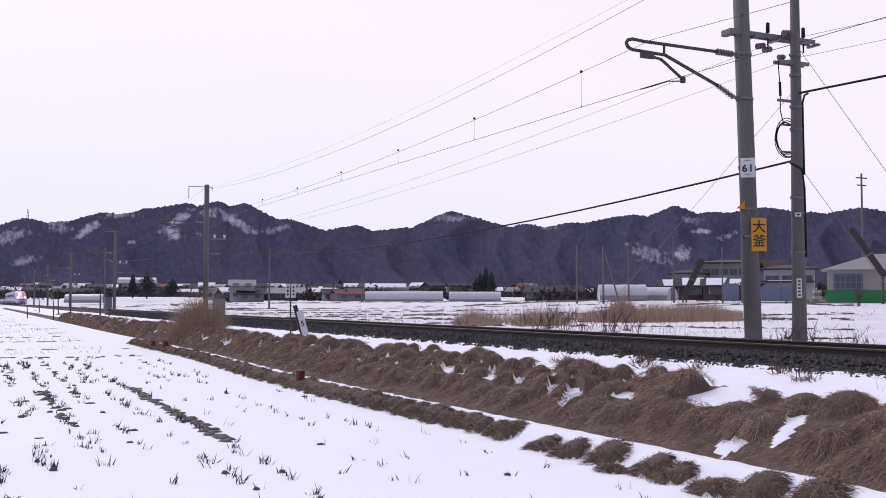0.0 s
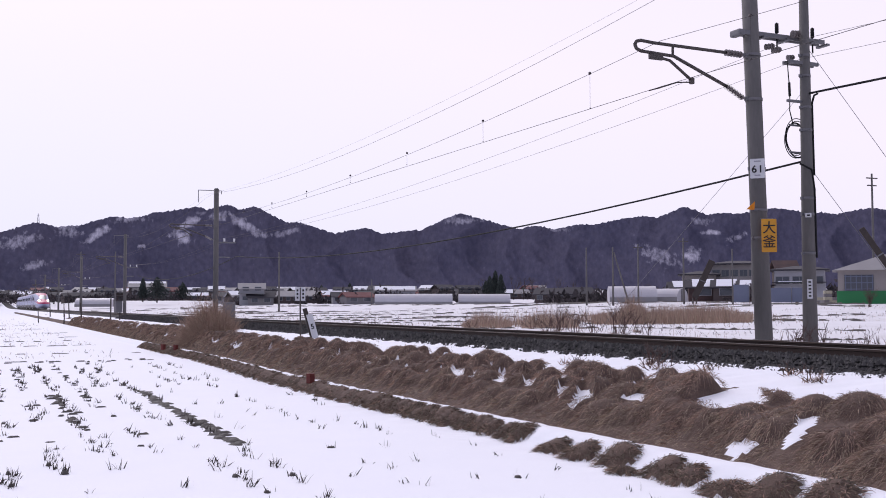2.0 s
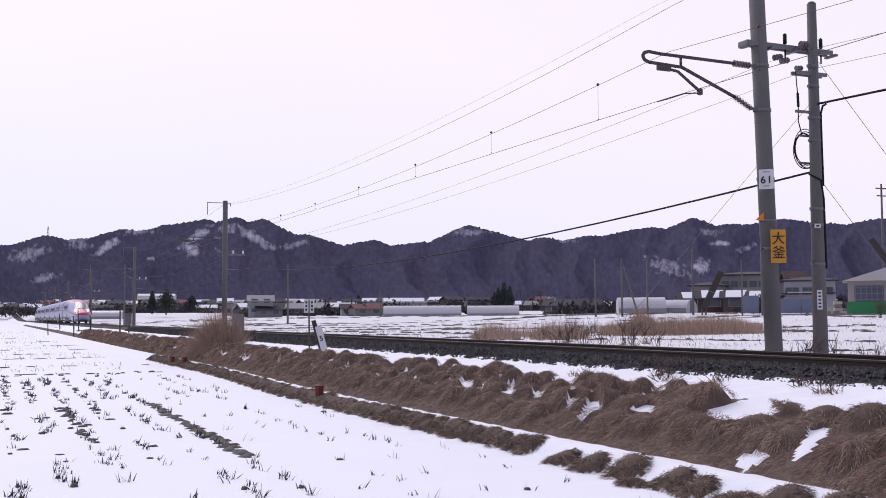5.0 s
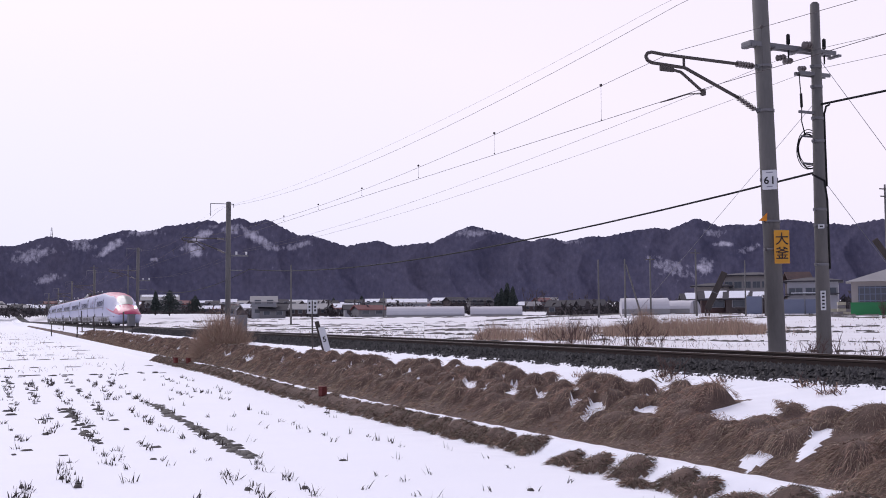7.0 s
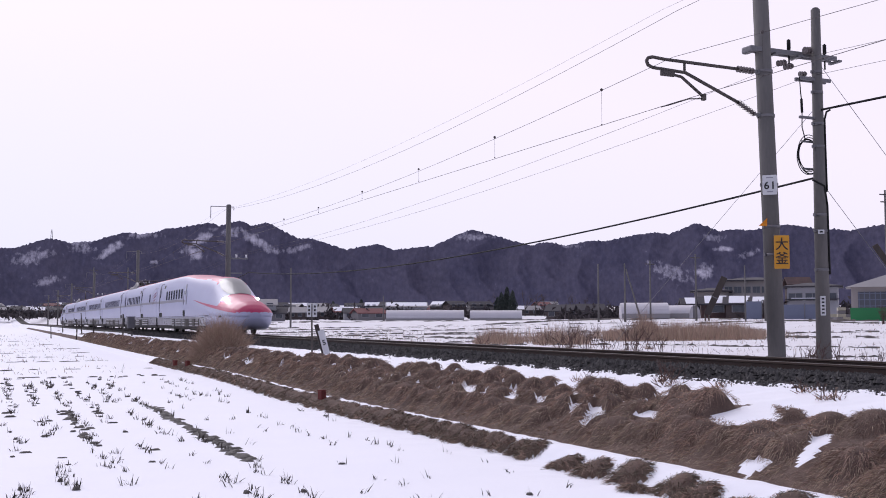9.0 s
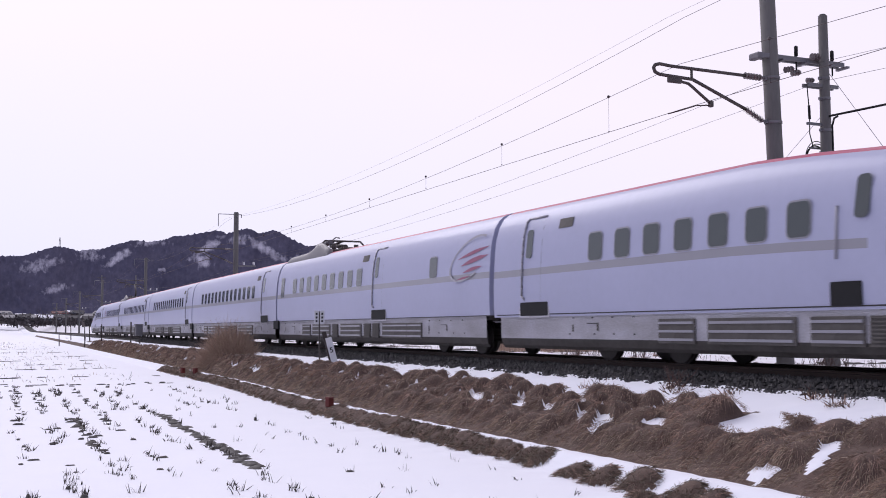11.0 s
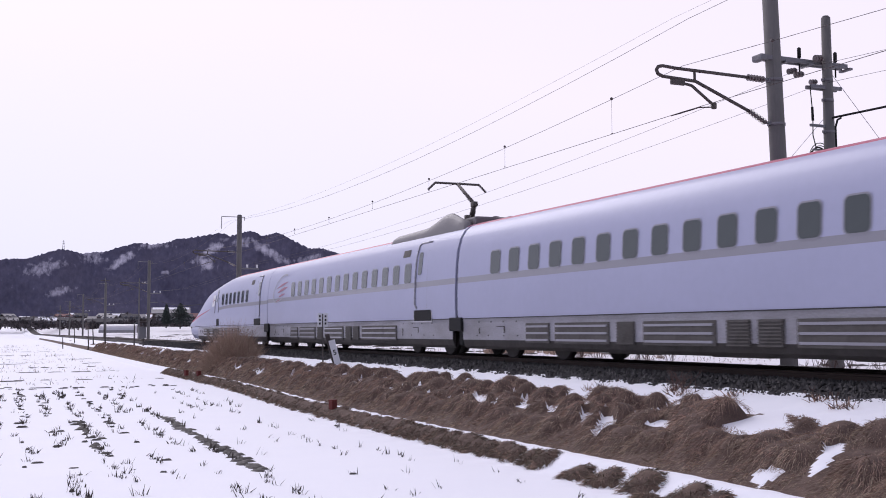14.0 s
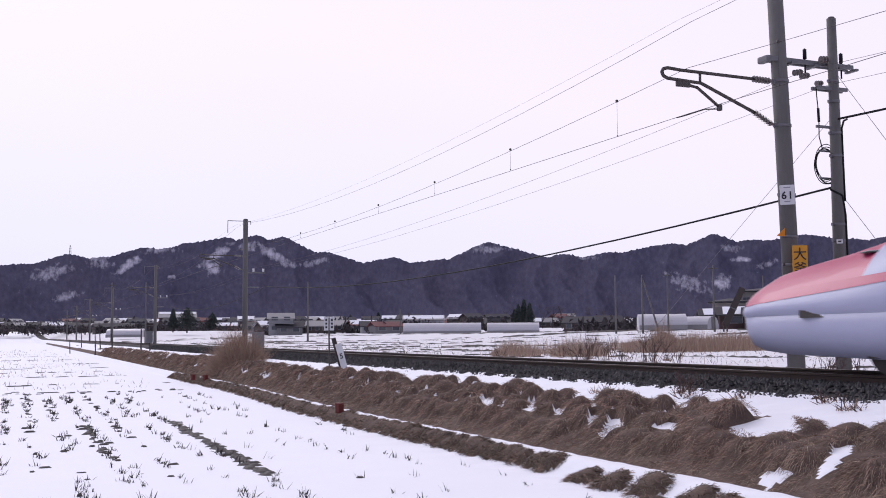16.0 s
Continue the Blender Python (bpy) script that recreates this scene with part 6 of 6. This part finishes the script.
def greenhouse(at, turn, length, width, height, label="long white plastic-film greenhouse tunnel in the snow"):
    g = tagged(empty("greenhouse", pose(*at, 0, 0, turn)), label, "greenhouse", "greenhouses")
    n, m = 12, int(length / 1.2)
    bm = bmesh.new()
    rows = []
    for i in range(m + 1):
        x = -length / 2 + length * i / m
        k = 1.0 if i % 2 else 0.985
        rows.append([bm.verts.new((x, math.cos(math.pi * j / n) * width / 2 * k, (max(0, math.sin(math.pi * j / n)) ** 0.75) * height * k)) for j in range(n + 1)])
    for a, b in zip(rows, rows[1:]):
        for j in range(n):
            bm.faces.new((a[j], a[j + 1], b[j + 1], b[j])).smooth = False
    bm.faces.new(rows[0])
    bm.faces.new(rows[-1])
    bmesh.ops.recalc_face_normals(bm, faces=bm.faces)
    part("film_cover", bm, FILM, g)
    bm = bmesh.new()
    box(bm, length / 2 + 0.03, 0, 0.95, 0.06, 1.4, 1.9)
    part("door", bm, PLASTER, g)
    for sgn in (-1, 1):
        bm = bmesh.new()
        box(bm, 0, sgn * (width / 2 + 0.02), 0.35, length, 0.05, 0.7)
        part("side_skirt", bm, ROOF_GREY, g)


def far_pole(at, height, arms=1, label="thin utility pole in the far fields", r=0.15):
    p = tagged(empty("utility_pole", pose(*at)), label, "utility pole", "far utility poles")
    bm = bmesh.new()
    tube(bm, (0, 0, -0.5), (0, 0, height), r, r * 0.65, n=8)
    part("shaft", bm, CONCRETE, p)
    for k in range(arms):
        bm = bmesh.new()
        box(bm, 0, 0, height - 0.5 - 0.8 * k, 1.6 - 0.3 * k, 0.12, 0.12)
        part("crossarm", bm, DARK_STEEL, p)


def conifer(at, height, spread, seed, label="dark conifer beside the farmhouses"):
    rng = np.random.default_rng(seed)
    t = tagged(empty("conifer_tree", pose(*at)), label, "tree", "trees in the village")
    bm = bmesh.new()
    tube(bm, (0, 0, -0.4), (0, 0, height * 0.95), 0.16 + height * 0.01, 0.03, n=7)
    part("trunk", bm, WOOD_DARK, t)
    n = 900
    u = rng.random(n) ** 0.8
    a = rng.uniform(0, 6.28, n)
    rad = spread * (1 - u) ** 0.8 * rng.uniform(0.25, 1.05, n) * (1 + 0.25 * np.sin(3 * a + 9 * u))
    c = np.stack([np.cos(a) * rad, np.sin(a) * rad, height * (0.10 + 0.9 * u)], -1)
    sz = height * 0.06 * rng.uniform(0.5, 1.3, n)
    v = np.stack([c + np.stack([np.cos(a) * sz, np.sin(a) * sz, -sz * 0.5], -1), c + np.stack([-np.sin(a) * sz * 0.6, np.cos(a) * sz * 0.6, 0 * sz], -1),
                  c + np.stack([np.sin(a) * sz * 0.6, -np.cos(a) * sz * 0.6, 0 * sz], -1), c + np.stack([0 * a, 0 * a, sz * 0.8], -1)], 1).reshape(-1, 3)
    f = (np.array([(0, 1, 3), (0, 3, 2), (0, 2, 1), (1, 2, 3)])[None] + 4 * np.arange(n)[:, None, None]).reshape(-1, 3)
    ob = new("crown", from_arrays("crown", v.tolist(), f.tolist(), [CONIFER]))
    ob.parent = t


def bare_tree(at, height, seed):
    rng = random.Random(seed)
    t = tagged(empty("bare_tree", pose(*at)), "leafless grey-brown tree among the houses", "tree", "trees in the village")
    bm, bl = bmesh.new(), bmesh.new()

    def grow(b, p, d, l, r, depth):
        q = p + d * l
        tube(b, p, q, r, r * 0.65, n=5 if depth > 1 else 3)
        if depth:
            for _ in range(3):
                e = (d + Vector((rng.gauss(0, 0.45), rng.gauss(0, 0.45), rng.gauss(0.15, 0.2)))).normalized()
                grow(bl, q if rng.random() < 0.5 else p.lerp(q, 0.7), e, l * rng.uniform(0.55, 0.8), r * 0.55, depth - 1)
    grow(bm, Vector((0, 0, -0.3)), Vector((0, 0, 1)), height * 0.32, height * 0.018, 4)
    part("trunk", bm, WOOD_DARK, t)
    part("crown", bl, BARE_TREE, t, "fine bare branches")


def bear_at(deg, dist, up=0.0):
    """A place on the land at a bearing and distance from the tripod."""
    x, y = math.sin(radians(deg)) * dist, math.cos(radians(deg)) * dist
    return (x, y, float(land_z(np.array(x), np.array(y))) + up)


def broad_house(at, turn, w, d, h, wall, label, panes, eave_z, band_z):
    """A house with a wide low roof, a band of sliding windows and a snow-laden lower eave."""
    hs = tagged(empty("house", pose(*at, 0, 0, turn)), label, "house", "village houses")
    bm = bmesh.new()
    box(bm, 0, 0, h / 2 - 0.4, w, d, h + 0.8)
    part("wall", bm, wall, hs)
    bm = bmesh.new()
    L, D = w / 2 + 0.7, d / 2 + 0.7
    e = [bm.verts.new((x, y, z)) for z in (h - 0.02, h + 0.2) for x, y in ((-L, -D), (L, -D), (L, D), (-L, D))]
    t = [bm.verts.new((-w / 2 + d * 0.42, 0, h + 0.75)), bm.verts.new((w / 2 - d * 0.42, 0, h + 0.75))]
    for f in ((3, 2, 1, 0), (0, 1, 5, 4), (1, 2, 6, 5), (2, 3, 7, 6), (3, 0, 4, 7)):
        bm.faces.new([e[i] for i in f])
    for f in ((e[4], e[5], t[1], t[0]), (e[5], e[6], t[1]), (e[6], e[7], t[0], t[1]), (e[7], e[4], t[0])):
        bm.faces.new(f)
    bmesh.ops.recalc_face_normals(bm, faces=bm.faces)
    part("roof", bm, ROOF_DARK, hs)
    if eave_z:
        bm = bmesh.new()
        box(bm, 0, -d / 2 - 0.55, eave_z, w + 0.5, 1.3, 0.14)
        lo = part("lower_eave", bm, ROOF_DARK, hs)
        bm = bmesh.new()
        box(bm, -w * 0.12, -d / 2 - 0.6, eave_z + 0.14, w * 0.6, 1.0, 0.14, bevel=0.05)
        part("eave_snow", bm, SNOW, lo, "strip of snow on the eave")
    for k in range(panes):
        x = -w / 2 + w * (k + 0.5) / panes
        bm = bmesh.new()
        box(bm, x, -d / 2 - 0.03, band_z, w / panes * 0.86, 0.10, 1.15)
        wn = part("window", bm, ROOF_GREY, hs)
        for q in (-1, 1):
            bm = bmesh.new()
            box(bm, x + q * w / panes * 0.20, -d / 2 - 0.06, band_z, w / panes * 0.37, 0.08, 1.02)
            part("pane", bm, PANE, wn)
    return hs


def village():
    # two-storey farmhouse and sheds
    broad_house(bear_at(40.95, 192), -40, 9.0, 7.5, 6.1, BEIGE, "large two-storey farmhouse, beige walls under a dark roof", 6, 3.2, 4.65)
    broad_house(bear_at(38.95, 188), -38, 5.6, 6.0, 4.3, BEIGE, "lower farmhouse wing with a dark flat-pitched roof", 3, 0.0, 2.9)
    house(bear_at(39.15, 176), -36, 4.6, 4.2, 1, WALL_RUST, ROOF_DARK, "low rust-brown shed with snow on its roof", windows=1, name="shed")
    house(bear_at(40.35, 174), -42, 4.0, 3.8, 1, WALL_BROWN, ROOF_DARK, "dark boarded shed with a snowy roof", windows=1, name="shed")
    house(bear_at(38.05, 180), -30, 3.6, 3.4, 1, WALL_BROWN, ROOF_DARK, "small brown shed under thin snow", windows=1, name="shed")
    house(bear_at(41.4, 171), -44, 2.6, 3.0, 1, WALL_RUST, ROOF_DARK, "little lean-to shed under thin snow", windows=1, name="shed")
    broad_house(bear_at(43.95, 168), -46, 7.0, 6.0, 4.5, WALL_PALE, "pale two-storey house with a dark low roof", 3, 2.75, 3.1)
    gb = tagged(empty("roof_gable", pose(*bear_at(43.2, 172, 4.6), 0, 0, -30)), "brown gabled attic of the pale house", "house")
    bm = bmesh.new()
    gable(bm, 3.2, 3.4, 0.4, 1.0, over=0.3)
    part("roof", bm, WALL_RUST, gb)
    bm = bmesh.new()
    box(bm, 0, 0, -1.9, 3.0, 3.2, 4.6)
    part("wall", bm, WALL_BROWN, gb)
    for k, (b, dist, h, w) in enumerate(((44.95, 122, 0.7, 0.9), (45.25, 121, 1.3, 0.8), (45.5, 123, 0.8, 0.8), (45.1, 120, 0.5, 0.7))):
        x, y, z = bear_at(b, dist)
        cr = tagged(empty("crate_stack", pose(x, y, z, 0, 0, -50 + 13 * k)), "pale yellowed crates stacked outdoors", "crate", "crates by the workshop")
        for j in range(max(1, round(h / 0.35))):
            bm = bmesh.new()
            box(bm, 0.02 * (j % 2), 0, 0.16 + 0.34 * j, w, w, 0.31, bevel=0.02)
            part("crate", bm, CRATE if (j + k) % 3 else PLASTER, cr)
    x, y, z = bear_at(47.2, 96)
    twig_bush("wrapped_shrub", (x, y, z), 2.0, 0.16, 26, 301, "bundled brown garden shrub by the workshop")
    bm = bmesh.new()
    tp = tagged(empty("tarpaulin_screen", pose(108.82, 114.55, 1.014, 0, 0, -48)), "blue tarpaulin screen before the white house", "tarpaulin")
    box(bm, 0, 0, 0.9, 6.5, 0.12, 2.0)
    part("sheet", bm, BLUE_SHEET, tp)
    for x in (-3.2, 0, 3.2):
        bm = bmesh.new()
        tube(bm, (x, -0.1, -0.2), (x, -0.1, 2.1), 0.06, n=6)
        part("post", bm, STEEL, tp)
    tp = tagged(empty("tarpaulin_screen", pose(105.10, 120.64, 0.984, 0, 0, -42)), "small blue tarpaulin screen by the sheds", "tarpaulin")
    bm = bmesh.new()
    box(bm, 0, 0, 1.2, 2.2, 0.12, 2.5)
    part("sheet", bm, BLUE_SHEET, tp)
    bm = bmesh.new()
    tube(bm, (1.1, -0.1, -0.2), (1.1, -0.1, 2.6), 0.06, n=6)
    part("post", bm, STEEL, tp)
    # green-skirted building with a hipped roof
    b = tagged(empty("workshop", pose(83.55, 76.10, 0.703, 0, 0, -46)), "workshop with green sheeting and a pale hipped roof", "house")
    bm = bmesh.new()
    box(bm, 0, 0, 1.5, 7.6, 6.4, 3.4)
    part("wall", bm, BEIGE, b)
    bm = bmesh.new()
    e = [bm.verts.new((sx * 4.3, sy * 3.7, 3.15)) for sx, sy in ((-1, -1), (1, -1), (1, 1), (-1, 1))]
    t = [bm.verts.new((0.5, 0, 4.75)), bm.verts.new((2.0, 0, 4.75))]
    for f in ((e[0], e[1], t[1], t[0]), (e[1], e[2], t[1]), (e[2], e[3], t[0], t[1]), (e[3], e[0], t[0]), (e[3], e[2], e[1], e[0])):
        bm.faces.new(f)
    bmesh.ops.recalc_face_normals(bm, faces=bm.faces)
    part("roof", bm, ROOF_GREY, b)
    bm = bmesh.new()
    box(bm, 0, -3.24, 0.55, 7.8, 0.06, 1.25)
    part("green_sheet", bm, GREEN_SHEET, b, "bright green sheeting")
    bm = bmesh.new()
    box(bm, -1.9, -3.23, 1.95, 2.6, 0.06, 1.5)
    w = part("window", bm, PANE, b)
    for k in range(6):
        bm = bmesh.new()
        box(bm, -3.1 + 0.48 * k, -3.29, 1.95, 0.08, 0.05, 1.55)
        part("bar", bm, BLUE_SHEET, w)
    for k in range(3):
        bm = bmesh.new()
        box(bm, -1.9, -3.30, 1.35 + 0.6 * k, 2.6, 0.05, 0.08)
        part("bar", bm, BLUE_SHEET, w)
    # slanting conveyor of the sheds, and another close to the workshop
    for (a, c, r, lab) in (((93.84, 117.02, 1.541), (95.68, 115.52, 6.561), 0.62, "dark slanting conveyor beside the sheds"),
                           ((78.56, 69.67, 3.066), (76.66, 71.75, 7.527), 0.40, "dark slanting boom above the workshop")):
        cv = tagged(empty("conveyor"), lab, "conveyor", "conveyors")
        a, c = Vector(a), Vector(c)
        bm = bmesh.new()
        q = (c - a).to_track_quat("Z", "Y").to_matrix().to_4x4()
        box(bm, 0, 0, (c - a).length / 2, r * 1.7, r * 1.4, (c - a).length, bevel=0.08, m=Matrix.Translation(a) @ q)
        part("boom", bm, WOOD_DARK, cv)
        bm = bmesh.new()
        box(bm, 0, 0, (c - a).length * 0.45, r * 1.9, r * 1.6, 0.12, m=Matrix.Translation(a) @ q)
        part("strap", bm, STEEL, cv)
        bm = bmesh.new()
        base = Vector((a.x, a.y, float(land_z(a.x, a.y)) - 0.2))
        tube(bm, a + Vector((0.3, 0, 0)), base + Vector((0.3, 0, 0)), 0.12, n=6)
        tube(bm, a - Vector((0.3, 0, 0)), base - Vector((0.3, 0, 0)), 0.12, n=6)
        part("support", bm, DARK_STEEL, cv)
    # greenhouses
    greenhouse((115.78, 260.42, 0.705), -24, 20.5, 6, 2.9)
    greenhouse((134.02, 254.92, 0.746), -26, 13.8, 6, 2.8)
    greenhouse((39.73, 297.36, 0.449), -20, 9.5, 6, 2.3)
    greenhouse((95.83, 134.32, 1.013), -30, 7.0, 5.5, 2.4, "low plastic tunnel under snow")
    greenhouse((102.74, 135.44, 1.079), -60, 6.0, 4.5, 2.0, "low plastic tunnel under snow")
    # thin poles of the fields
    far_pole((43.48, 143.56, -0.131), 8.2, 0)
    far_pole((84.78, 129.76, 0.711), 8.1, 0)
    far_pole((85.05, 123.56, 0.999), 7.6, 0)
    far_pole((93.72, 129.68, 1.080), 8.4, 1)
    far_pole((92.73, 117.90, 0.939), 8.8, 1)
    far_pole((91.19, 106.23, 1.024), 6.6, 0, r=0.11)
    far_pole((78.41, 88.18, 0.838), 10.2, 0)
    far_pole((92.06, 84.55, 0.764), 14.0, 2)
    far_pole((92.61, 232.22, 1.022), 5.6, 0)
    far_pole((25.73, 213.46, -0.003), 11.0, 1)
    far_pole((20.81, 138.44, -0.145), 7.6, 0, r=0.11)
    st = tagged(empty("pole_stay", pose(86.74, 122.37, 1.064)), "slanting stay of a thin field pole", "pole")
    bm = bmesh.new()
    d = Vector((85.18, 123.47, 7.847)) - Vector((86.74, 122.37, 1.064))
    tube(bm, (0, 0, 0), d, 0.13, 0.09, n=6)
    part("strut", bm, CONCRETE, st)
    bm = bmesh.new()
    tube(bm, (0, 0, -0.3), (0, 0, 0.1), 0.2, n=6)
    part("footing", bm, CONCRETE, st)
    # houses strung along the foot of the hills: bearing from the tripod, distance
    rng = random.Random(77)
    kinds = [(WALL_BROWN, ROOF_DARK, "brown"), (PLASTER, ROOF_DARK, "grey"), (WALL_WHITE, ROOF_DARK, "white"), (PLASTER, ROOF_RED, "grey"), (WALL_BROWN, ROOF_GREY, "brown")]
    rows = [(14.212, 22.072, 330, 0.62, 1), (13.631, 22.975, 430, 0.55, 2), (20.572, 33.160, 430, 0.62, 2), (18.184, 33.749, 560, 0.6, 2), (0.5, 5.924, 600, 0.6, 1),
            (6.465, 14.066, 470, 0.6, 2), (0.970, 14.066, 640, 0.75, 2), (31.382, 34.630, 250, 1.3, 1)]
    for b0, b1, dist, step, st in rows:
        b = b0
        while b < b1:
            a = radians(b)
            r = dist * rng.uniform(0.94, 1.06)
            x, y = math.sin(a) * r, math.cos(a) * r
            wall, roof, word = rng.choice(kinds)
            stz = rng.choice((1, st))
            z = float(land_z(np.array(x), np.array(y)))
            tall = "two-storey" if stz == 2 else "low"
            house((x, y, z), -b + rng.uniform(-35, 35), rng.uniform(5, 9), rng.uniform(4.5, 6.5), stz, wall, roof, "far %s %s house under the wooded hills" % (tall, word), snow=rng.random() < 0.2, windows=rng.choice((2, 3)))
            b += 0.8 * step * rng.uniform(0.5, 1.7) * (430 / dist)
    # a pale flat-topped block and the white hall behind the conifers
    house((83.85, 303.63, 1.307), -15, 7.0, 6, 2, WALL_WHITE, ROOF_GREY, "pale two-storey house with a roof terrace", snow=False, windows=2)
    house((156.13, 368.27, 2.853), -22, 15, 6, 1, WALL_WHITE, ROOF_GREY, "long white hall with snow on its roof", windows=5)
    house((82.77, 462.65, 5.433), -10, 15, 9, 1, WALL_BROWN, ROOF_GREY, "broad farmhouse with a wide snow-covered roof", windows=3)
    conifer((56.84, 325.07, 2.181), 6.5, 1.6, 1)
    conifer((60.83, 324.34, 1.994), 7.0, 4.2, 2, "broad dark evergreen tree beside the farmhouses")
    conifer((82.51, 391.40, 2.431), 6.5, 3.5, 3)
    for i, (bx, rg, h) in enumerate(((28.033, 400, 8.5), (28.333, 405, 10.5), (28.633, 395, 9), (27.822, 410, 7), (19.077, 470, 7), (20.572, 450, 7.5))):
        x, y = math.sin(radians(bx)) * rg, math.cos(radians(bx)) * rg
        conifer((x, y, float(land_z(np.array(x), np.array(y)))), h, 2.0, 10 + i)
    for i, (bx, rg, h) in enumerate(((29.292, 380, 11), (29.831, 390, 12), (30.339, 370, 10), (30.936, 350, 9), (31.680, 330, 9), (32.569, 330, 8), (27.492, 420, 11), (33.602, 300, 7), (4.060, 500, 9), (12.047, 480, 8), (36.376, 260, 7))):
        x, y = math.sin(radians(bx)) * rg, math.cos(radians(bx)) * rg
        bare_tree((x, y, float(land_z(np.array(x), np.array(y)))), h, i)
    # lattice tower on the left summit
    tw = tagged(empty("lattice_tower", pose(176.28, 2087.57, 147.953)), "thin lattice tower on a hilltop", "tower")
    bm = bmesh.new()
    for sx, sy in ((-1, -1), (1, -1), (1, 1), (-1, 1)):
        tube(bm, (sx * 2.2, sy * 2.2, -4), (sx * 0.5, sy * 0.5, 22), 0.45, 0.35, n=4)
    part("mast", bm, DARK_STEEL, tw)
    bm = bmesh.new()
    for z in (4, 10, 16, 19):
        box(bm, 0, 0, z, 5.5 - z * 0.12, 0.6, 0.5)
    part("crossarm", bm, DARK_STEEL, tw)


village()


def thickets():
    """Hedges, orchards and bare garden trees between the houses."""
    rng = np.random.default_rng(95)
    V, F = [], []
    base = 0
    for b0, b1, r0, r1, count, h in ((0.970, 14.066, 380, 640, 90, 3.2), (13.486, 33.160, 310, 600, 190, 3.4), (31.382, 38.386, 200, 330, 46, 2.4), (37.815, 48.126, 165, 330, 60, 2.6)):
        for _ in range(count):
            b, r = math.radians(rng.uniform(b0, b1)), rng.uniform(r0, r1)
            cx, cy = math.sin(b) * r, math.cos(b) * r
            n = 70
            w, hh = rng.uniform(1.0, 5.0), h * rng.uniform(0.4, 1.2)
            u = rng.normal(0, 0.42, (n, 3))
            c = np.stack([cx + u[:, 0] * w, cy + u[:, 1] * w, float(land_z(np.array(cx), np.array(cy))) + np.abs(u[:, 2]) * hh], -1)
            q = rng.normal(0, 0.34, (n, 4, 3)) * np.array([1, 1, 1.5])
            V.append((c[:, None] + q).reshape(-1, 3))
            F.append((np.array([(0, 1, 2), (0, 2, 3), (0, 3, 1)])[None] + base + 4 * np.arange(n)[:, None, None]).reshape(-1, 3))
            base += 4 * n
    ob = new("thickets", from_arrays("thickets", np.concatenate(V).tolist(), np.concatenate(F).tolist(), [THICKET]))
    tagged(ob, "dark bare hedges and garden trees between far houses", "hedge", kind="stuff")


THICKET = material("bare_hedge", (0.075, 0.06, 0.062), 1.0, second=(0.045, 0.042, 0.045), scale=0.1, fine=1.0, amount=1, per_piece=0.5)
thickets()


def field_edges():
    """Low earth banks that divide the snowy paddies beyond the line."""
    rng = np.random.default_rng(91)
    verts, faces = [], []
    for d in (36, 47, 58, 66, 75, 84, 96, 110, 125, 142, 160, 182, 205, 230, 255):
        for b0 in np.arange(3, 47, 1.1):
            if rng.random() < 0.22:
                continue
            bs = np.linspace(b0, b0 + 1.1, 5)
            a = np.radians(bs)
            r = d + d * 0.06 * np.sin(bs * 0.16 + d) + 0.008 * d * wander(bs, bs * 0 + d, 2.0, 1.0)
            x, y = np.sin(a) * r, np.cos(a) * r
            lat = x - track_x(y)
            if (lat < 6).any():
                continue
            blend = smoothstep(3.2, 26, lat)
            z = (1 - blend) * -0.45 + blend * land_z(x, y)
            h = rng.uniform(-0.02, 0.05, 5) * (1 + d / 90)
            w = 0.08 + 0.0022 * d
            o = len(verts)
            for i in range(5):
                ux, uy = math.sin(a[i]), math.cos(a[i])
                verts += [(x[i] - ux * w, y[i] - uy * w, z[i] - 0.12), (x[i], y[i], z[i] + h[i] + 0.03), (x[i] + ux * w, y[i] + uy * w, z[i] - 0.12)]
            for i in range(4):
                for j in range(2):
                    faces.append((o + 3 * i + j, o + 3 * i + j + 1, o + 3 * i + j + 4, o + 3 * i + j + 3))
    ob = new("paddy_banks", from_arrays("paddy_banks", verts, faces, [MUD], True))
    tagged(ob, "low brown earth banks between the snowy paddies", "earth bank", kind="stuff")


field_edges()


# ---------------------------------------------------------------- what moves
def nose_at(t):
    """Where the leading tip is along the line."""
    if t < 12:
        return -25.6 + (12 - t) * 26.6 - 0.6 * (1 - math.exp(2 * (t - 12)))
    return -25.6 + (12 - t) * 27.05


def motions():
    for car, back, centre, way in CARS:
        rows = []
        for k in range(33):
            t = k * 0.5
            s0 = nose_at(t)
            a, b = on_track(0, s0 + centre - 7.0), on_track(0, s0 + centre + 7.0)
            d = (b - a).normalized()
            o = (a + b) / 2 + d * (back - centre)
            turn = -math.degrees(math.atan2(d.x, d.y)) + (0 if way > 0 else 180)
            rows.append((t, pose(o.x, o.y, 0, 0, 0, turn)))
        walk(car, rows)


motions()
